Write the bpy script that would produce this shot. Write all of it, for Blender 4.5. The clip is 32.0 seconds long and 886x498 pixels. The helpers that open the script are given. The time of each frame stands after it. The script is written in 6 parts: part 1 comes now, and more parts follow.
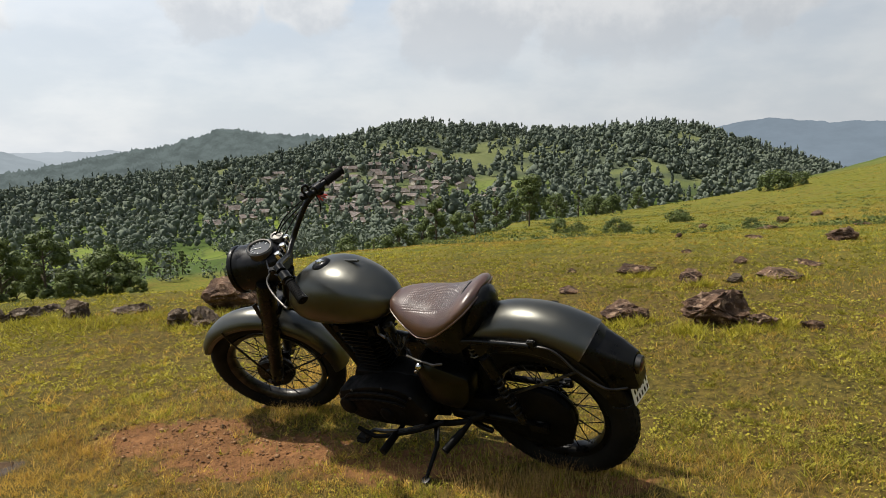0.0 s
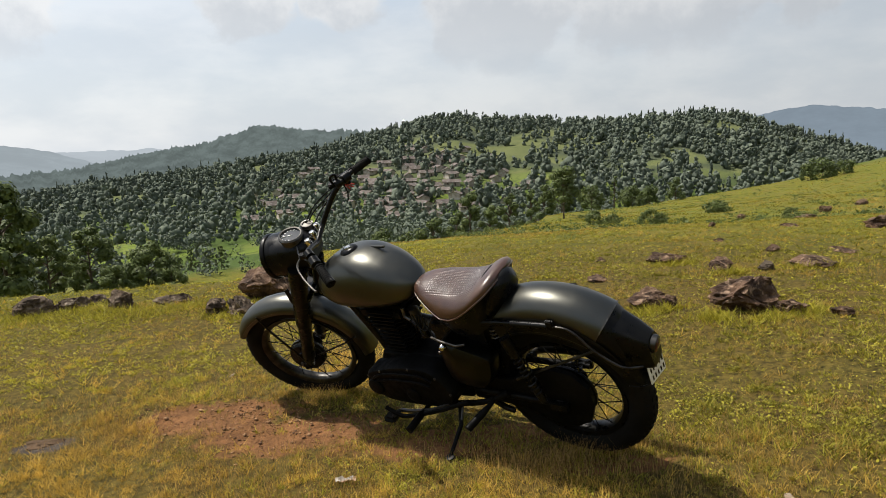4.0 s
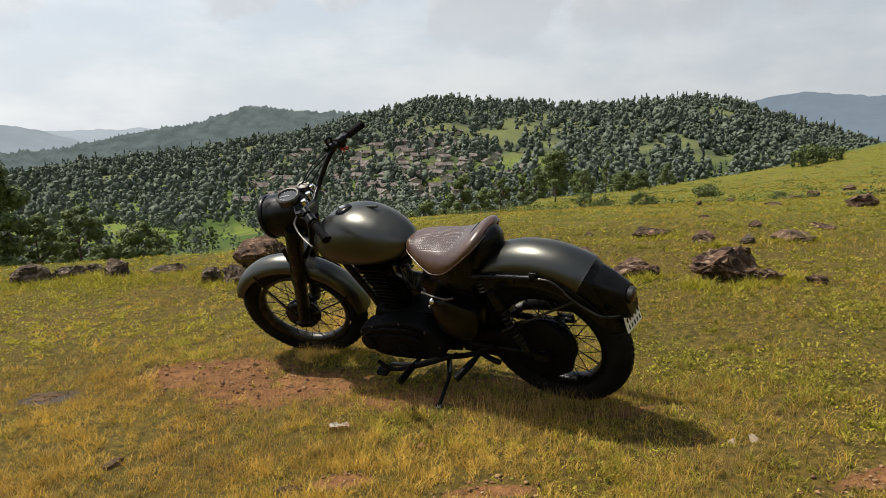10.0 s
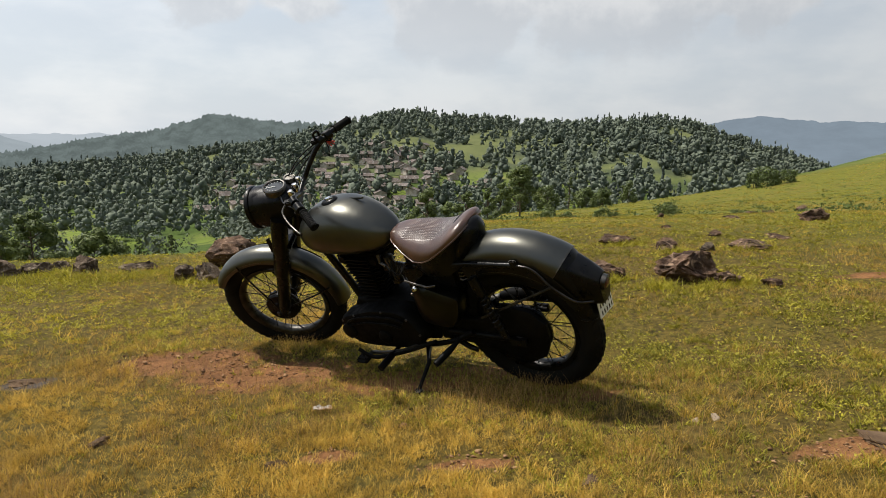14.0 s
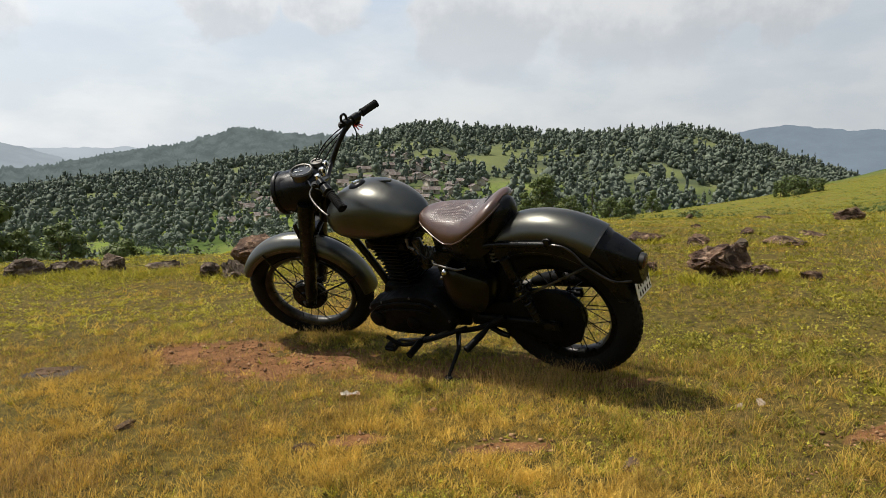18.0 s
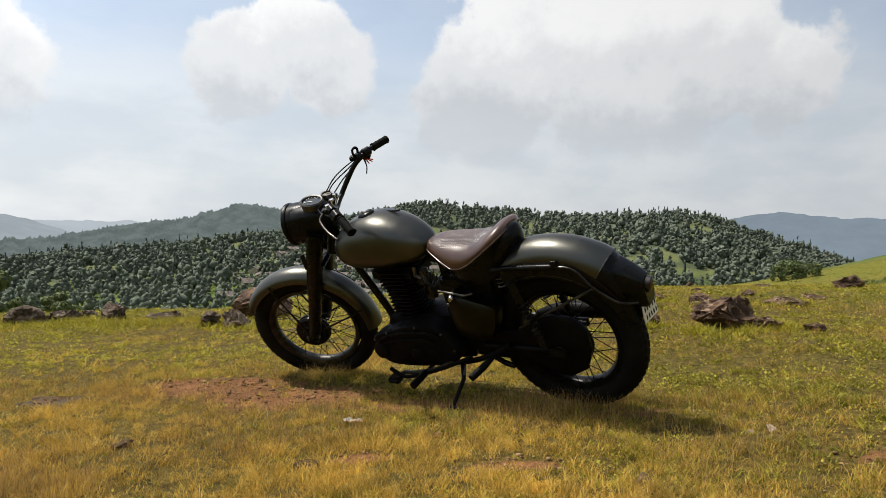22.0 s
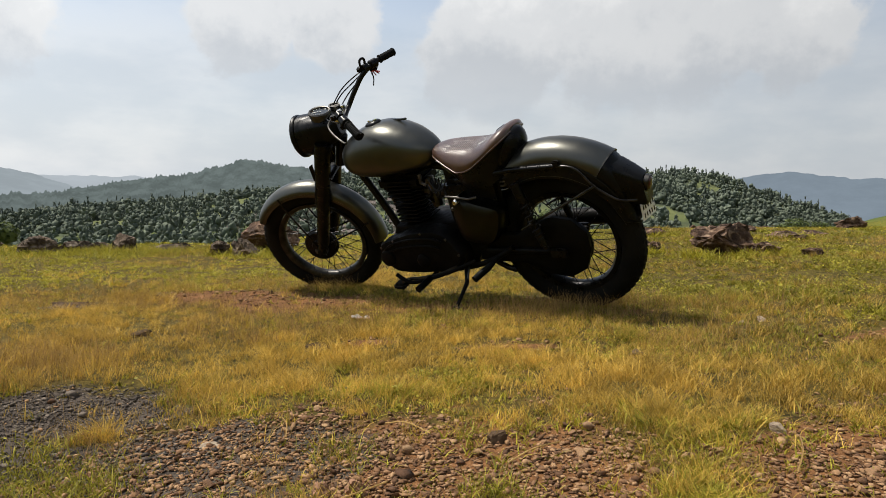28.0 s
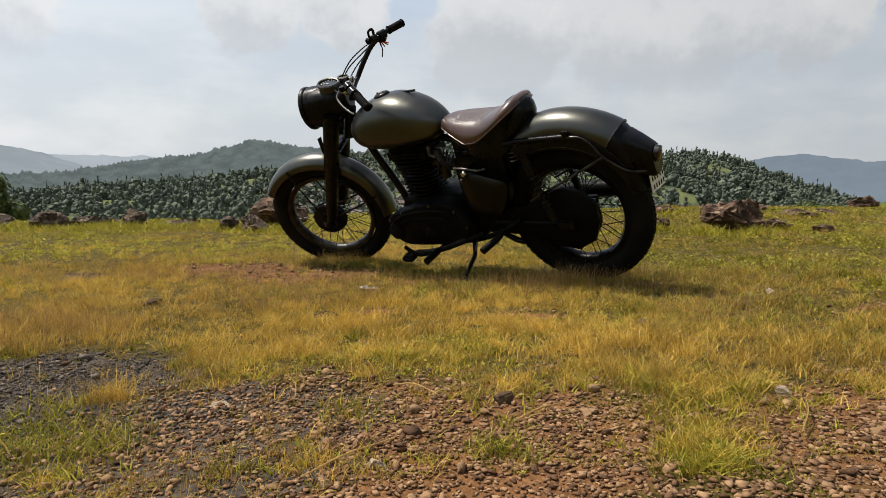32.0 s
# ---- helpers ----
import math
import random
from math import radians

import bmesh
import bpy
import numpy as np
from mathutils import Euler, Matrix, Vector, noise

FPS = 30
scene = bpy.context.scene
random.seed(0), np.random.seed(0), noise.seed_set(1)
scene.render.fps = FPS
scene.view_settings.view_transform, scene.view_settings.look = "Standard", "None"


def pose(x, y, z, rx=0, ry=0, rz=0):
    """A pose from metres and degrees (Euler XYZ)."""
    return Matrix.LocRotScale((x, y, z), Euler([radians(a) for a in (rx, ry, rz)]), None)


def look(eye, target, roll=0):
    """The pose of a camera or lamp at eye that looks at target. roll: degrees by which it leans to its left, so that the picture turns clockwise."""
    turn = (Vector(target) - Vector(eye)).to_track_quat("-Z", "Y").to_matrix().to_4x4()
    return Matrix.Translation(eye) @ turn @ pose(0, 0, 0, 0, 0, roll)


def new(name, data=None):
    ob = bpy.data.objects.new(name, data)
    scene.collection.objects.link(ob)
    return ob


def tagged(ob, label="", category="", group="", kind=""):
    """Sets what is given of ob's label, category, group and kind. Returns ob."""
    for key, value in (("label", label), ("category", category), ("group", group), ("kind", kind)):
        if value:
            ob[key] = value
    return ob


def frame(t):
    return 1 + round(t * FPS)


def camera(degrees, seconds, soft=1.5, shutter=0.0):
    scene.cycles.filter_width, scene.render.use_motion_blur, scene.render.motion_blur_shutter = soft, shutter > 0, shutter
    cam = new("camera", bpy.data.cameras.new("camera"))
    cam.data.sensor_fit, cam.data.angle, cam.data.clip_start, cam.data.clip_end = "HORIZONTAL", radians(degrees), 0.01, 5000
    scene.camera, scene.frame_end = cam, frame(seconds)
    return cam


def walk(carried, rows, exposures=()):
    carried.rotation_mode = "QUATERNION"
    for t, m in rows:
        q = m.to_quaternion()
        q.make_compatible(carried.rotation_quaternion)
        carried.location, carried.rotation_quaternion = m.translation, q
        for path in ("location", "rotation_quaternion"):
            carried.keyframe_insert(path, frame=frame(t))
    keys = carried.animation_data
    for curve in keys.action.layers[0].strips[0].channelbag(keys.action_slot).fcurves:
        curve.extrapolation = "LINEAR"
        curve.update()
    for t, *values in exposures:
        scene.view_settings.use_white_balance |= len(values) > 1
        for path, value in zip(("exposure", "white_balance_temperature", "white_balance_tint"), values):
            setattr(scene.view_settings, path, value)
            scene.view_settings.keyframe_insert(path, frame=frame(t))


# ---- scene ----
cam = camera(67.44, 32.0, soft=0.75)
PATH = [
    (0.0, 0.003, -2.455, 1.421, 81.46, 0.92, -2.15),
    (0.5, 0.007, -2.462, 1.419, 81.50, 1.38, -2.13),
    (1.0, 0.008, -2.476, 1.421, 81.50, 1.57, -2.01),
    (1.5, 0.011, -2.484, 1.415, 81.44, 1.64, -1.86),
    (2.0, 0.019, -2.490, 1.413, 81.36, 1.61, -1.48),
    (2.5, 0.025, -2.500, 1.408, 81.26, 1.70, -0.84),
    (3.0, 0.032, -2.514, 1.404, 81.17, 1.81, -0.12),
    (3.5, 0.040, -2.536, 1.403, 81.06, 1.74, 0.33),
    (5.5, 0.079, -2.584, 1.389, 80.77, 2.57, 1.86),
    (6.0, 0.086, -2.604, 1.386, 80.64, 2.85, 2.00),
    (6.5, 0.088, -2.616, 1.377, 80.49, 2.62, 2.08),
    (7.0, 0.088, -2.637, 1.371, 80.29, 2.36, 2.12),
    (7.5, 0.086, -2.650, 1.369, 80.00, 2.46, 2.03),
    (8.0, 0.080, -2.653, 1.359, 79.77, 2.29, 1.96),
    (8.5, 0.073, -2.670, 1.351, 79.66, 1.93, 1.86),
    (9.0, 0.060, -2.706, 1.350, 79.55, 1.95, 1.54),
    (9.5, 0.060, -2.699, 1.333, 79.49, 1.70, 0.89),
    (10.0, 0.054, -2.703, 1.321, 79.52, 1.12, 0.11),
    (10.5, 0.045, -2.721, 1.312, 79.69, 0.21, -0.27),
    (11.0, 0.033, -2.748, 1.304, 79.96, -0.54, -1.14),
    (11.5, 0.021, -2.771, 1.298, 80.13, -0.80, -1.81),
    (12.0, 0.010, -2.793, 1.288, 80.28, -0.63, -2.16),
    (12.5, -0.003, -2.812, 1.278, 80.41, -0.68, -2.47),
    (13.0, -0.010, -2.821, 1.267, 80.49, -0.71, -2.72),
    (13.5, -0.020, -2.835, 1.253, 80.61, -0.62, -2.83),
    (14.0, -0.031, -2.845, 1.242, 80.69, -0.43, -2.80),
    (14.5, -0.042, -2.856, 1.230, 80.70, -0.58, -2.74),
    (16.5, -0.058, -2.821, 1.166, 80.80, -0.47, -1.51),
    (17.0, -0.056, -2.804, 1.148, 80.89, -0.36, -1.26),
    (17.5, -0.060, -2.800, 1.128, 81.08, -0.01, -1.08),
    (18.0, -0.064, -2.791, 1.108, 81.63, -0.06, -0.95),
    (18.5, -0.068, -2.788, 1.083, 82.66, 0.09, -0.86),
    (19.0, -0.077, -2.804, 1.059, 83.59, 0.38, -0.90),
    (19.5, -0.080, -2.801, 1.030, 85.16, 0.25, -0.93),
    (20.0, -0.083, -2.808, 1.002, 86.19, 0.44, -0.96),
    (20.5, -0.087, -2.809, 0.974, 87.28, 0.26, -0.92),
    (21.0, -0.092, -2.821, 0.943, 87.85, 0.13, -0.92),
    (21.5, -0.095, -2.832, 0.913, 88.04, -0.41, -0.94),
    (22.0, -0.101, -2.841, 0.884, 88.47, -1.17, -1.00),
    (22.5, -0.104, -2.847, 0.853, 89.23, -1.79, -1.02),
    (23.0, -0.107, -2.869, 0.826, 89.54, -1.66, -1.12),
    (23.5, -0.109, -2.885, 0.801, 89.70, -1.23, -1.18),
    (24.0, -0.112, -2.909, 0.779, 89.64, -0.96, -1.30),
    (24.5, -0.114, -2.929, 0.754, 89.41, -1.26, -1.40),
    (25.0, -0.105, -2.919, 0.734, 88.58, -1.78, -1.30),
    (25.5, -0.104, -2.927, 0.712, 87.52, -2.17, -1.28),
    (27.5, -0.096, -2.940, 0.666, 85.18, -1.33, -0.71),
    (28.0, -0.096, -2.941, 0.654, 84.82, -1.55, -0.54),
    (28.5, -0.094, -2.943, 0.644, 84.48, -1.53, -0.37),
    (29.0, -0.092, -2.945, 0.634, 84.17, -1.70, -0.23),
    (29.5, -0.090, -2.944, 0.627, 83.95, -1.90, -0.03),
    (30.0, -0.090, -2.946, 0.622, 83.82, -2.06, 0.15),
    (30.5, -0.090, -2.948, 0.619, 83.65, -1.84, 0.25),
    (31.0, -0.092, -2.950, 0.617, 83.47, -1.73, 0.22),
    (31.5, -0.094, -2.952, 0.615, 83.33, -1.86, 0.20),
    (32.0, -0.094, -2.951, 0.613, 83.17, -1.77, 0.21),
]
EXPOSURES = [(0.0, 0.22), (17.0, 0.22), (24.0, 0.20), (30.0, 0.12), (32.0, 0.12)]
walk(cam, [(r[0], pose(*r[1:])) for r in PATH], EXPOSURES)

# ---- sky and sun ----
SUN_DIR = Vector((-0.46, 0.15, 0.875)).normalized()


def nd(tree, kind, **values):
    n = tree.nodes.new(kind)
    for k, v in values.items():
        if k in n.inputs:
            n.inputs[k].default_value = v
    return n


def maths(tree, op, a, b=None, clamp=False):
    n = tree.nodes.new("ShaderNodeMath")
    n.operation, n.use_clamp = op, clamp
    for i, v in enumerate((a, b)):
        if v is None:
            continue
        if isinstance(v, (int, float)):
            n.inputs[i].default_value = v
        else:
            tree.links.new(v, n.inputs[i])
    return n.outputs[0]


def ramp(tree, fac, stops, interp="EASE"):
    n = tree.nodes.new("ShaderNodeValToRGB")
    el = n.color_ramp.elements
    n.color_ramp.interpolation = interp
    while len(el) < len(stops):
        el.new(0.5)
    for e, (p, c) in zip(el, stops):
        e.position, e.color = p, (c, c, c, 1) if isinstance(c, (int, float)) else (*c, 1)
    tree.links.new(fac, n.inputs[0])
    return n.outputs[0]


def blend(tree, fac, a, b, mode="MIX"):
    n = tree.nodes.new("ShaderNodeMix")
    n.data_type, n.blend_type = "RGBA", mode
    for sock, v in ((n.inputs[0], fac), (n.inputs[6], a), (n.inputs[7], b)):
        if isinstance(v, (int, float)):
            sock.default_value = v
        elif isinstance(v, tuple):
            sock.default_value = (*v, 1)
        else:
            tree.links.new(v, sock)
    return n.outputs[2]


def way_of(azimuth, elevation):
    a, e = radians(azimuth), radians(elevation)
    return Vector((math.sin(a) * math.cos(e), math.cos(a) * math.cos(e), math.sin(e)))


def noise_tex_world(t, co):
    n = nd(t, "ShaderNodeTexNoise", Scale=2.6, Detail=6.0, Roughness=0.55)
    t.links.new(co, n.inputs["Vector"])
    return ramp(t, n.outputs[0], [(0.36, 0.0), (0.66, 1.0)])


def build_world():
    world = bpy.data.worlds.new("sky")
    scene.world = world
    world.use_nodes = True
    t = world.node_tree
    t.nodes.clear()
    sky = t.nodes.new("ShaderNodeTexSky")
    sky.sky_type, sky.sun_disc = "NISHITA", False
    sky.sun_elevation = math.asin(SUN_DIR.z)
    sky.sun_rotation = math.atan2(SUN_DIR.x, SUN_DIR.y)
    sky.altitude, sky.air_density, sky.dust_density = 600, 1.0, 2.0
    co = t.nodes.new("ShaderNodeTexCoord").outputs["Generated"]
    swirl = nd(t, "ShaderNodeTexNoise", Scale=5.0, Detail=9.0, Roughness=0.60)
    puff = nd(t, "ShaderNodeTexNoise", Scale=15.0, Detail=8.0, Roughness=0.62)
    veil = nd(t, "ShaderNodeTexNoise", Scale=2.3, Detail=6.0, Roughness=0.55)
    for n in (swirl, puff, veil):
        t.links.new(co, n.inputs["Vector"])
    wisp = maths(t, "ADD", maths(t, "MULTIPLY", maths(t, "SUBTRACT", swirl.outputs[0], 0.5), 1.5), maths(t, "MULTIPLY", maths(t, "SUBTRACT", puff.outputs[0], 0.5), 0.75))
    # cumulus heaps: azimuth, elevation, radius in degrees
    heaps = [(5, 13, 7), (10, 18, 9), (15, 22, 9), (16, 14, 9), (22, 15, 7), (28, 12.5, 5), (20, 24, 7), (2.5, 10.5, 5),
             (-12, 15.5, 5), (-9, 13, 4.5), (-16, 13, 5), (-33, 12, 6), (-38, 15, 8), (8, 36, 9), (44, 20, 9),
             (-55, 22, 12), (70, 25, 12), (110, 30, 12), (-120, 28, 12), (170, 30, 14)]
    total = None
    for az, el, rad in heaps:
        v = t.nodes.new("ShaderNodeVectorMath")
        v.operation = "DISTANCE"
        t.links.new(co, v.inputs[0])
        v.inputs[1].default_value = way_of(az, el)
        near = maths(t, "SUBTRACT", 1.0, maths(t, "DIVIDE", v.outputs["Value"], radians(rad)))
        total = near if total is None else maths(t, "MAXIMUM", total, near)
    body = maths(t, "ADD", total, wisp)
    heap = ramp(t, body, [(0.06, 0.0), (0.26, 1.0)])
    sep = t.nodes.new("ShaderNodeSeparateXYZ")
    t.links.new(co, sep.inputs[0])
    height = sep.outputs[2]
    # grey flat bottoms, white crowns
    lit = maths(t, "ADD", maths(t, "MULTIPLY", height, 1.9), maths(t, "MULTIPLY", wisp, -0.42))
    shade = ramp(t, lit, [(0.26, (3.9, 4.1, 4.35)), (0.44, (5.2, 5.28, 5.35)), (0.62, (6.45, 6.43, 6.35))])
    thin = maths(t, "MULTIPLY", ramp(t, veil.outputs[0], [(0.36, 0.0), (0.66, 1.0)]), 0.35)
    base = blend(t, 1.0, sky.outputs[0], (1.12, 1.10, 1.04), "MULTIPLY")
    a = blend(t, thin, base, (5.0, 5.25, 5.55))
    low = ramp(t, height, [(0.0, 0.95), (0.14, 0.85), (0.30, 0.35), (0.5, 0.1)])
    band = t.nodes.new("ShaderNodeMapping")
    band.inputs["Scale"].default_value = (1.8, 1.8, 4.5)
    t.links.new(co, band.inputs[0])
    streak = noise_tex_world(t, band.outputs[0])
    a = blend(t, low, a, blend(t, streak, (4.05, 4.34, 4.66), (4.95, 5.08, 5.2)))
    milk = ramp(t, height, [(0.06, 0.15), (0.20, 0.92)])
    a = blend(t, maths(t, "MULTIPLY", heap, milk), a, shade)
    # the haze is brighter on the sun's side
    glow = maths(t, "SUBTRACT", 1.0, maths(t, "MULTIPLY", sep.outputs[0], 0.26))
    a = blend(t, 1.0, a, glow, "MULTIPLY")
    bg = nd(t, "ShaderNodeBackground", Strength=0.13)
    t.links.new(a, bg.inputs["Color"])
    out = t.nodes.new("ShaderNodeOutputWorld")
    t.links.new(bg.outputs[0], out.inputs[0])


build_world()
sun = new("sun", bpy.data.lights.new("sun", "SUN"))
sun.data.energy, sun.data.angle, sun.data.color = 5.0, radians(1.2), (1.0, 0.94, 0.84)
sun.matrix_world = look(SUN_DIR * 50, (0, 0, 0))


# ---- materials ----
def material(name, rough=0.6, metal=0.0, spec=0.5):
    m = bpy.data.materials.new(name)
    m.use_nodes = True
    b = m.node_tree.nodes["Principled BSDF"]
    b.inputs["Roughness"].default_value = rough
    b.inputs["Metallic"].default_value = metal
    b.inputs["Specular IOR Level"].default_value = spec
    return m, m.node_tree, b


def coords(t, kind="Object", scale=(1, 1, 1)):
    co = t.nodes.new("ShaderNodeTexCoord").outputs[kind]
    if scale == (1, 1, 1):
        return co
    mp = t.nodes.new("ShaderNodeMapping")
    mp.inputs["Scale"].default_value = scale
    t.links.new(co, mp.inputs[0])
    return mp.outputs[0]


def noise_tex(t, co, scale, detail=5.0, rough=0.55):
    n = nd(t, "ShaderNodeTexNoise", Scale=scale, Detail=detail, Roughness=rough)
    t.links.new(co, n.inputs["Vector"])
    return n.outputs[0]


def bump(t, b, height, strength=0.3, distance=0.01):
    n = nd(t, "ShaderNodeBump", Strength=strength, Distance=distance)
    t.links.new(height, n.inputs["Height"])
    t.links.new(n.outputs[0], b.inputs["Normal"])
    return n


def mottled(name, c1, c2, scale, rough=0.6, metal=0.0, fine=60.0, relief=0.2, depth=0.004, spec=0.5, kind="Object", rough2=None, c3=None):
    """Two colours in patches, a fine grain, and relief."""
    m, t, b = material(name, rough, metal, spec)
    co = coords(t, kind)
    big, small = noise_tex(t, co, scale), noise_tex(t, co, fine, 4.0, 0.65)
    col = blend(t, ramp(t, big, [(0.36, 0.0), (0.64, 1.0)]), c1, c2)
    if c3:
        col = blend(t, ramp(t, noise_tex(t, co, scale * 3.1), [(0.52, 0.0), (0.68, 1.0)]), col, c3)
    col = blend(t, 0.5, col, blend(t, ramp(t, small, [(0.25, 0.35), (0.75, 1.0)], "LINEAR"), (0.25, 0.25, 0.25), (1.25, 1.25, 1.25)), "MULTIPLY") if relief > 0.15 else col
    t.links.new(col, b.inputs["Base Color"])
    if rough2 is not None:
        rr = ramp(t, noise_tex(t, co, scale * 2.3), [(0.35, rough), (0.7, rough2)])
        t.links.new(rr, b.inputs["Roughness"])
    if relief > 0:
        bump(t, b, small, relief, depth)
    return m


def foliage(name, dark, light, translucent=0.25, rough=0.6, patch_scale=0.35, island=0.6, tone=0.0):
    """Leaf colours between dark and light: by leaf (island), by plant (tone) and by patches."""
    m, t, b = material(name, rough, 0.0, 0.2)
    g = t.nodes.new("ShaderNodeNewGeometry")
    co = coords(t, "Object")
    patch = noise_tex(t, co, patch_scale, 3.0)
    f = maths(t, "ADD", maths(t, "MULTIPLY", g.outputs["Random Per Island"], island), maths(t, "MULTIPLY", patch, 1.1 - island - tone))
    if tone:
        plant = t.nodes.new("ShaderNodeAttribute")
        plant.attribute_name = "tone"
        f = maths(t, "ADD", f, maths(t, "MULTIPLY", plant.outputs["Fac"], tone))
    col = ramp(t, f, [(0.15, dark), (0.85, light)], "LINEAR")
    t.links.new(col, b.inputs["Base Color"])
    if translucent:
        tr = t.nodes.new("ShaderNodeBsdfTranslucent")
        t.links.new(col, tr.inputs[0])
        mx = t.nodes.new("ShaderNodeMixShader")
        mx.inputs[0].default_value = translucent
        t.links.new(b.outputs[0], mx.inputs[1])
        t.links.new(tr.outputs[0], mx.inputs[2])
        t.links.new(mx.outputs[0], t.nodes["Material Output"].inputs[0])
    return m


M_OLIVE = mottled("olive_metallic_paint", (0.066, 0.066, 0.058), (0.086, 0.086, 0.076), 3.0, 0.31, 0.95, 300, 0.03, 0.001, rough2=0.40)
M_DARKOLIVE = mottled("dark_olive_paint", (0.016, 0.0155, 0.012), (0.024, 0.023, 0.018), 3.0, 0.28, 0.90, 300, 0.03, 0.001, rough2=0.40)
M_BLACK = mottled("black_enamel", (0.0022, 0.0022, 0.0022), (0.005, 0.0049, 0.0046), 9.0, 0.24, 0.0, 120, 0.06, 0.001, 0.15, rough2=0.42)
M_ENGINE = mottled("black_engine_casting", (0.0022, 0.0022, 0.0022), (0.005, 0.0048, 0.0045), 14.0, 0.42, 0.0, 180, 0.16, 0.001, 0.07, rough2=0.7)
M_RUBBER = mottled("tyre_rubber", (0.0035, 0.0035, 0.0033), (0.0095, 0.0088, 0.0078), 6.0, 0.8, 0.0, 90, 0.2, 0.001, 0.12)
M_CHROME = mottled("chrome", (0.62, 0.62, 0.60), (0.5, 0.49, 0.46), 20.0, 0.16, 1.0, 200, 0.02, 0.0005, rough2=0.3)
M_STEEL = mottled("dull_steel", (0.13, 0.124, 0.114), (0.06, 0.056, 0.05), 18.0, 0.4, 0.9, 200, 0.05, 0.0005, rough2=0.6)
M_DARKSTEEL = mottled("dark_worn_steel", (0.060, 0.057, 0.053), (0.025, 0.024, 0.022), 18.0, 0.32, 0.9, 200, 0.05, 0.0005, rough2=0.5)
M_WHITE = mottled("white_plate_paint", (0.75, 0.75, 0.73), (0.68, 0.68, 0.66), 20.0, 0.45, 0.0, 200, 0.03, 0.0005)
M_DIAL = mottled("grey_dial_face", (0.045, 0.05, 0.055), (0.035, 0.04, 0.045), 20.0, 0.15, 0.0, 200, 0.02, 0.0005)
M_RED = mottled("red_lens", (0.07, 0.012, 0.010), (0.045, 0.01, 0.01), 10.0, 0.2, 0.0, 100, 0.02, 0.0005)
M_REDCLOTH = mottled("red_thread", (0.55, 0.04, 0.03), (0.4, 0.03, 0.02), 30.0, 0.8, 0.0, 300, 0.2, 0.001)
M_ROCK = mottled("brown_basalt", (0.046, 0.027, 0.018), (0.150, 0.088, 0.054), 7.0, 0.85, 0.0, 38, 1.0, 0.03, 0.2, c3=(0.31, 0.21, 0.14))
M_RIMROCK = mottled("grey_brown_rock", (0.050, 0.036, 0.026), (0.15, 0.108, 0.075), 6.0, 0.9, 0.0, 42, 1.0, 0.03, 0.15, c3=(0.27, 0.215, 0.16))
M_PEBBLE = mottled("laterite_pebble", (0.22, 0.115, 0.065), (0.33, 0.19, 0.11), 3.0, 0.9, 0.0, 90, 0.4, 0.004, 0.3)
M_DARKPEBBLE = mottled("grey_pebble", (0.075, 0.048, 0.028), (0.15, 0.098, 0.060), 3.0, 0.95, 0.0, 90, 0.5, 0.004, 0.1)
M_BARK = mottled("bark", (0.06, 0.045, 0.032), (0.11, 0.085, 0.06), 3.0, 0.9, 0.0, 30, 0.6, 0.02, 0.2)
M_SCRAP = mottled("white_wrapper", (0.75, 0.72, 0.66), (0.6, 0.35, 0.18), 25.0, 0.5, 0.0, 60, 0.3, 0.004)
M_STONE = mottled("pale_stone", (0.36, 0.28, 0.19), (0.26, 0.19, 0.13), 12.0, 0.85, 0.0, 90, 0.4, 0.004)
M_ROOF = mottled("clay_tile_roof", (0.075, 0.056, 0.046), (0.135, 0.105, 0.086), 0.3, 0.85, 0.0, 2.0, 0.3, 0.1, c3=(0.24, 0.225, 0.21))
M_WALL = mottled("limewashed_wall", (0.52, 0.47, 0.40), (0.34, 0.28, 0.22), 0.4, 0.9, 0.0, 3.0, 0.2, 0.05)
# far leaves greyed and low in contrast: haze is mixed into their colour
M_HAZED_WOOD = foliage("hazed_woodland_leaves", (0.070, 0.086, 0.070), (0.138, 0.160, 0.112), 0.0, 0.9, 0.45, 0.16, 0.26)
M_HAZED_PINE = foliage("hazed_slim_leaves", (0.044, 0.057, 0.049), (0.105, 0.123, 0.093), 0.0, 0.9, 0.45, 0.16, 0.28)
M_LEAF = foliage("tree_leaves", (0.026, 0.042, 0.014), (0.150, 0.185, 0.055), 0.22, 0.55, 0.45, 0.40)
M_GRASS = foliage("grass_blades", (0.110, 0.072, 0.014), (0.80, 0.525, 0.100), 0.24, 0.6, 3.2, 0.36, 0.46)
M_GREENGRASS = foliage("green_weed", (0.036, 0.044, 0.006), (0.47, 0.41, 0.040), 0.24, 0.6, 3.2, 0.36, 0.46)
M_DRYGRASS = foliage("dry_grass", (0.16, 0.085, 0.03), (0.55, 0.36, 0.13), 0.30, 0.6, 3.0, 0.7)


# ---- land ----
def smooth(a, b, x):
    t = np.clip((x - a) / (b - a), 0, 1)
    return t * t * (3 - 2 * t)


def lattice(ix, iy, seed):
    h = np.sin(ix * 127.1 + iy * 311.7 + seed * 74.7) * 43758.5453
    return h - np.floor(h)


def vnoise(x, y, seed=0):
    """Smooth value noise, 0 to 1."""
    ix, iy = np.floor(x), np.floor(y)
    fx, fy = x - ix, y - iy
    fx, fy = fx * fx * (3 - 2 * fx), fy * fy * (3 - 2 * fy)
    a, b = lattice(ix, iy, seed), lattice(ix + 1, iy, seed)
    c, d = lattice(ix, iy + 1, seed), lattice(ix + 1, iy + 1, seed)
    return (a + (b - a) * fx) * (1 - fy) + (c + (d - c) * fx) * fy


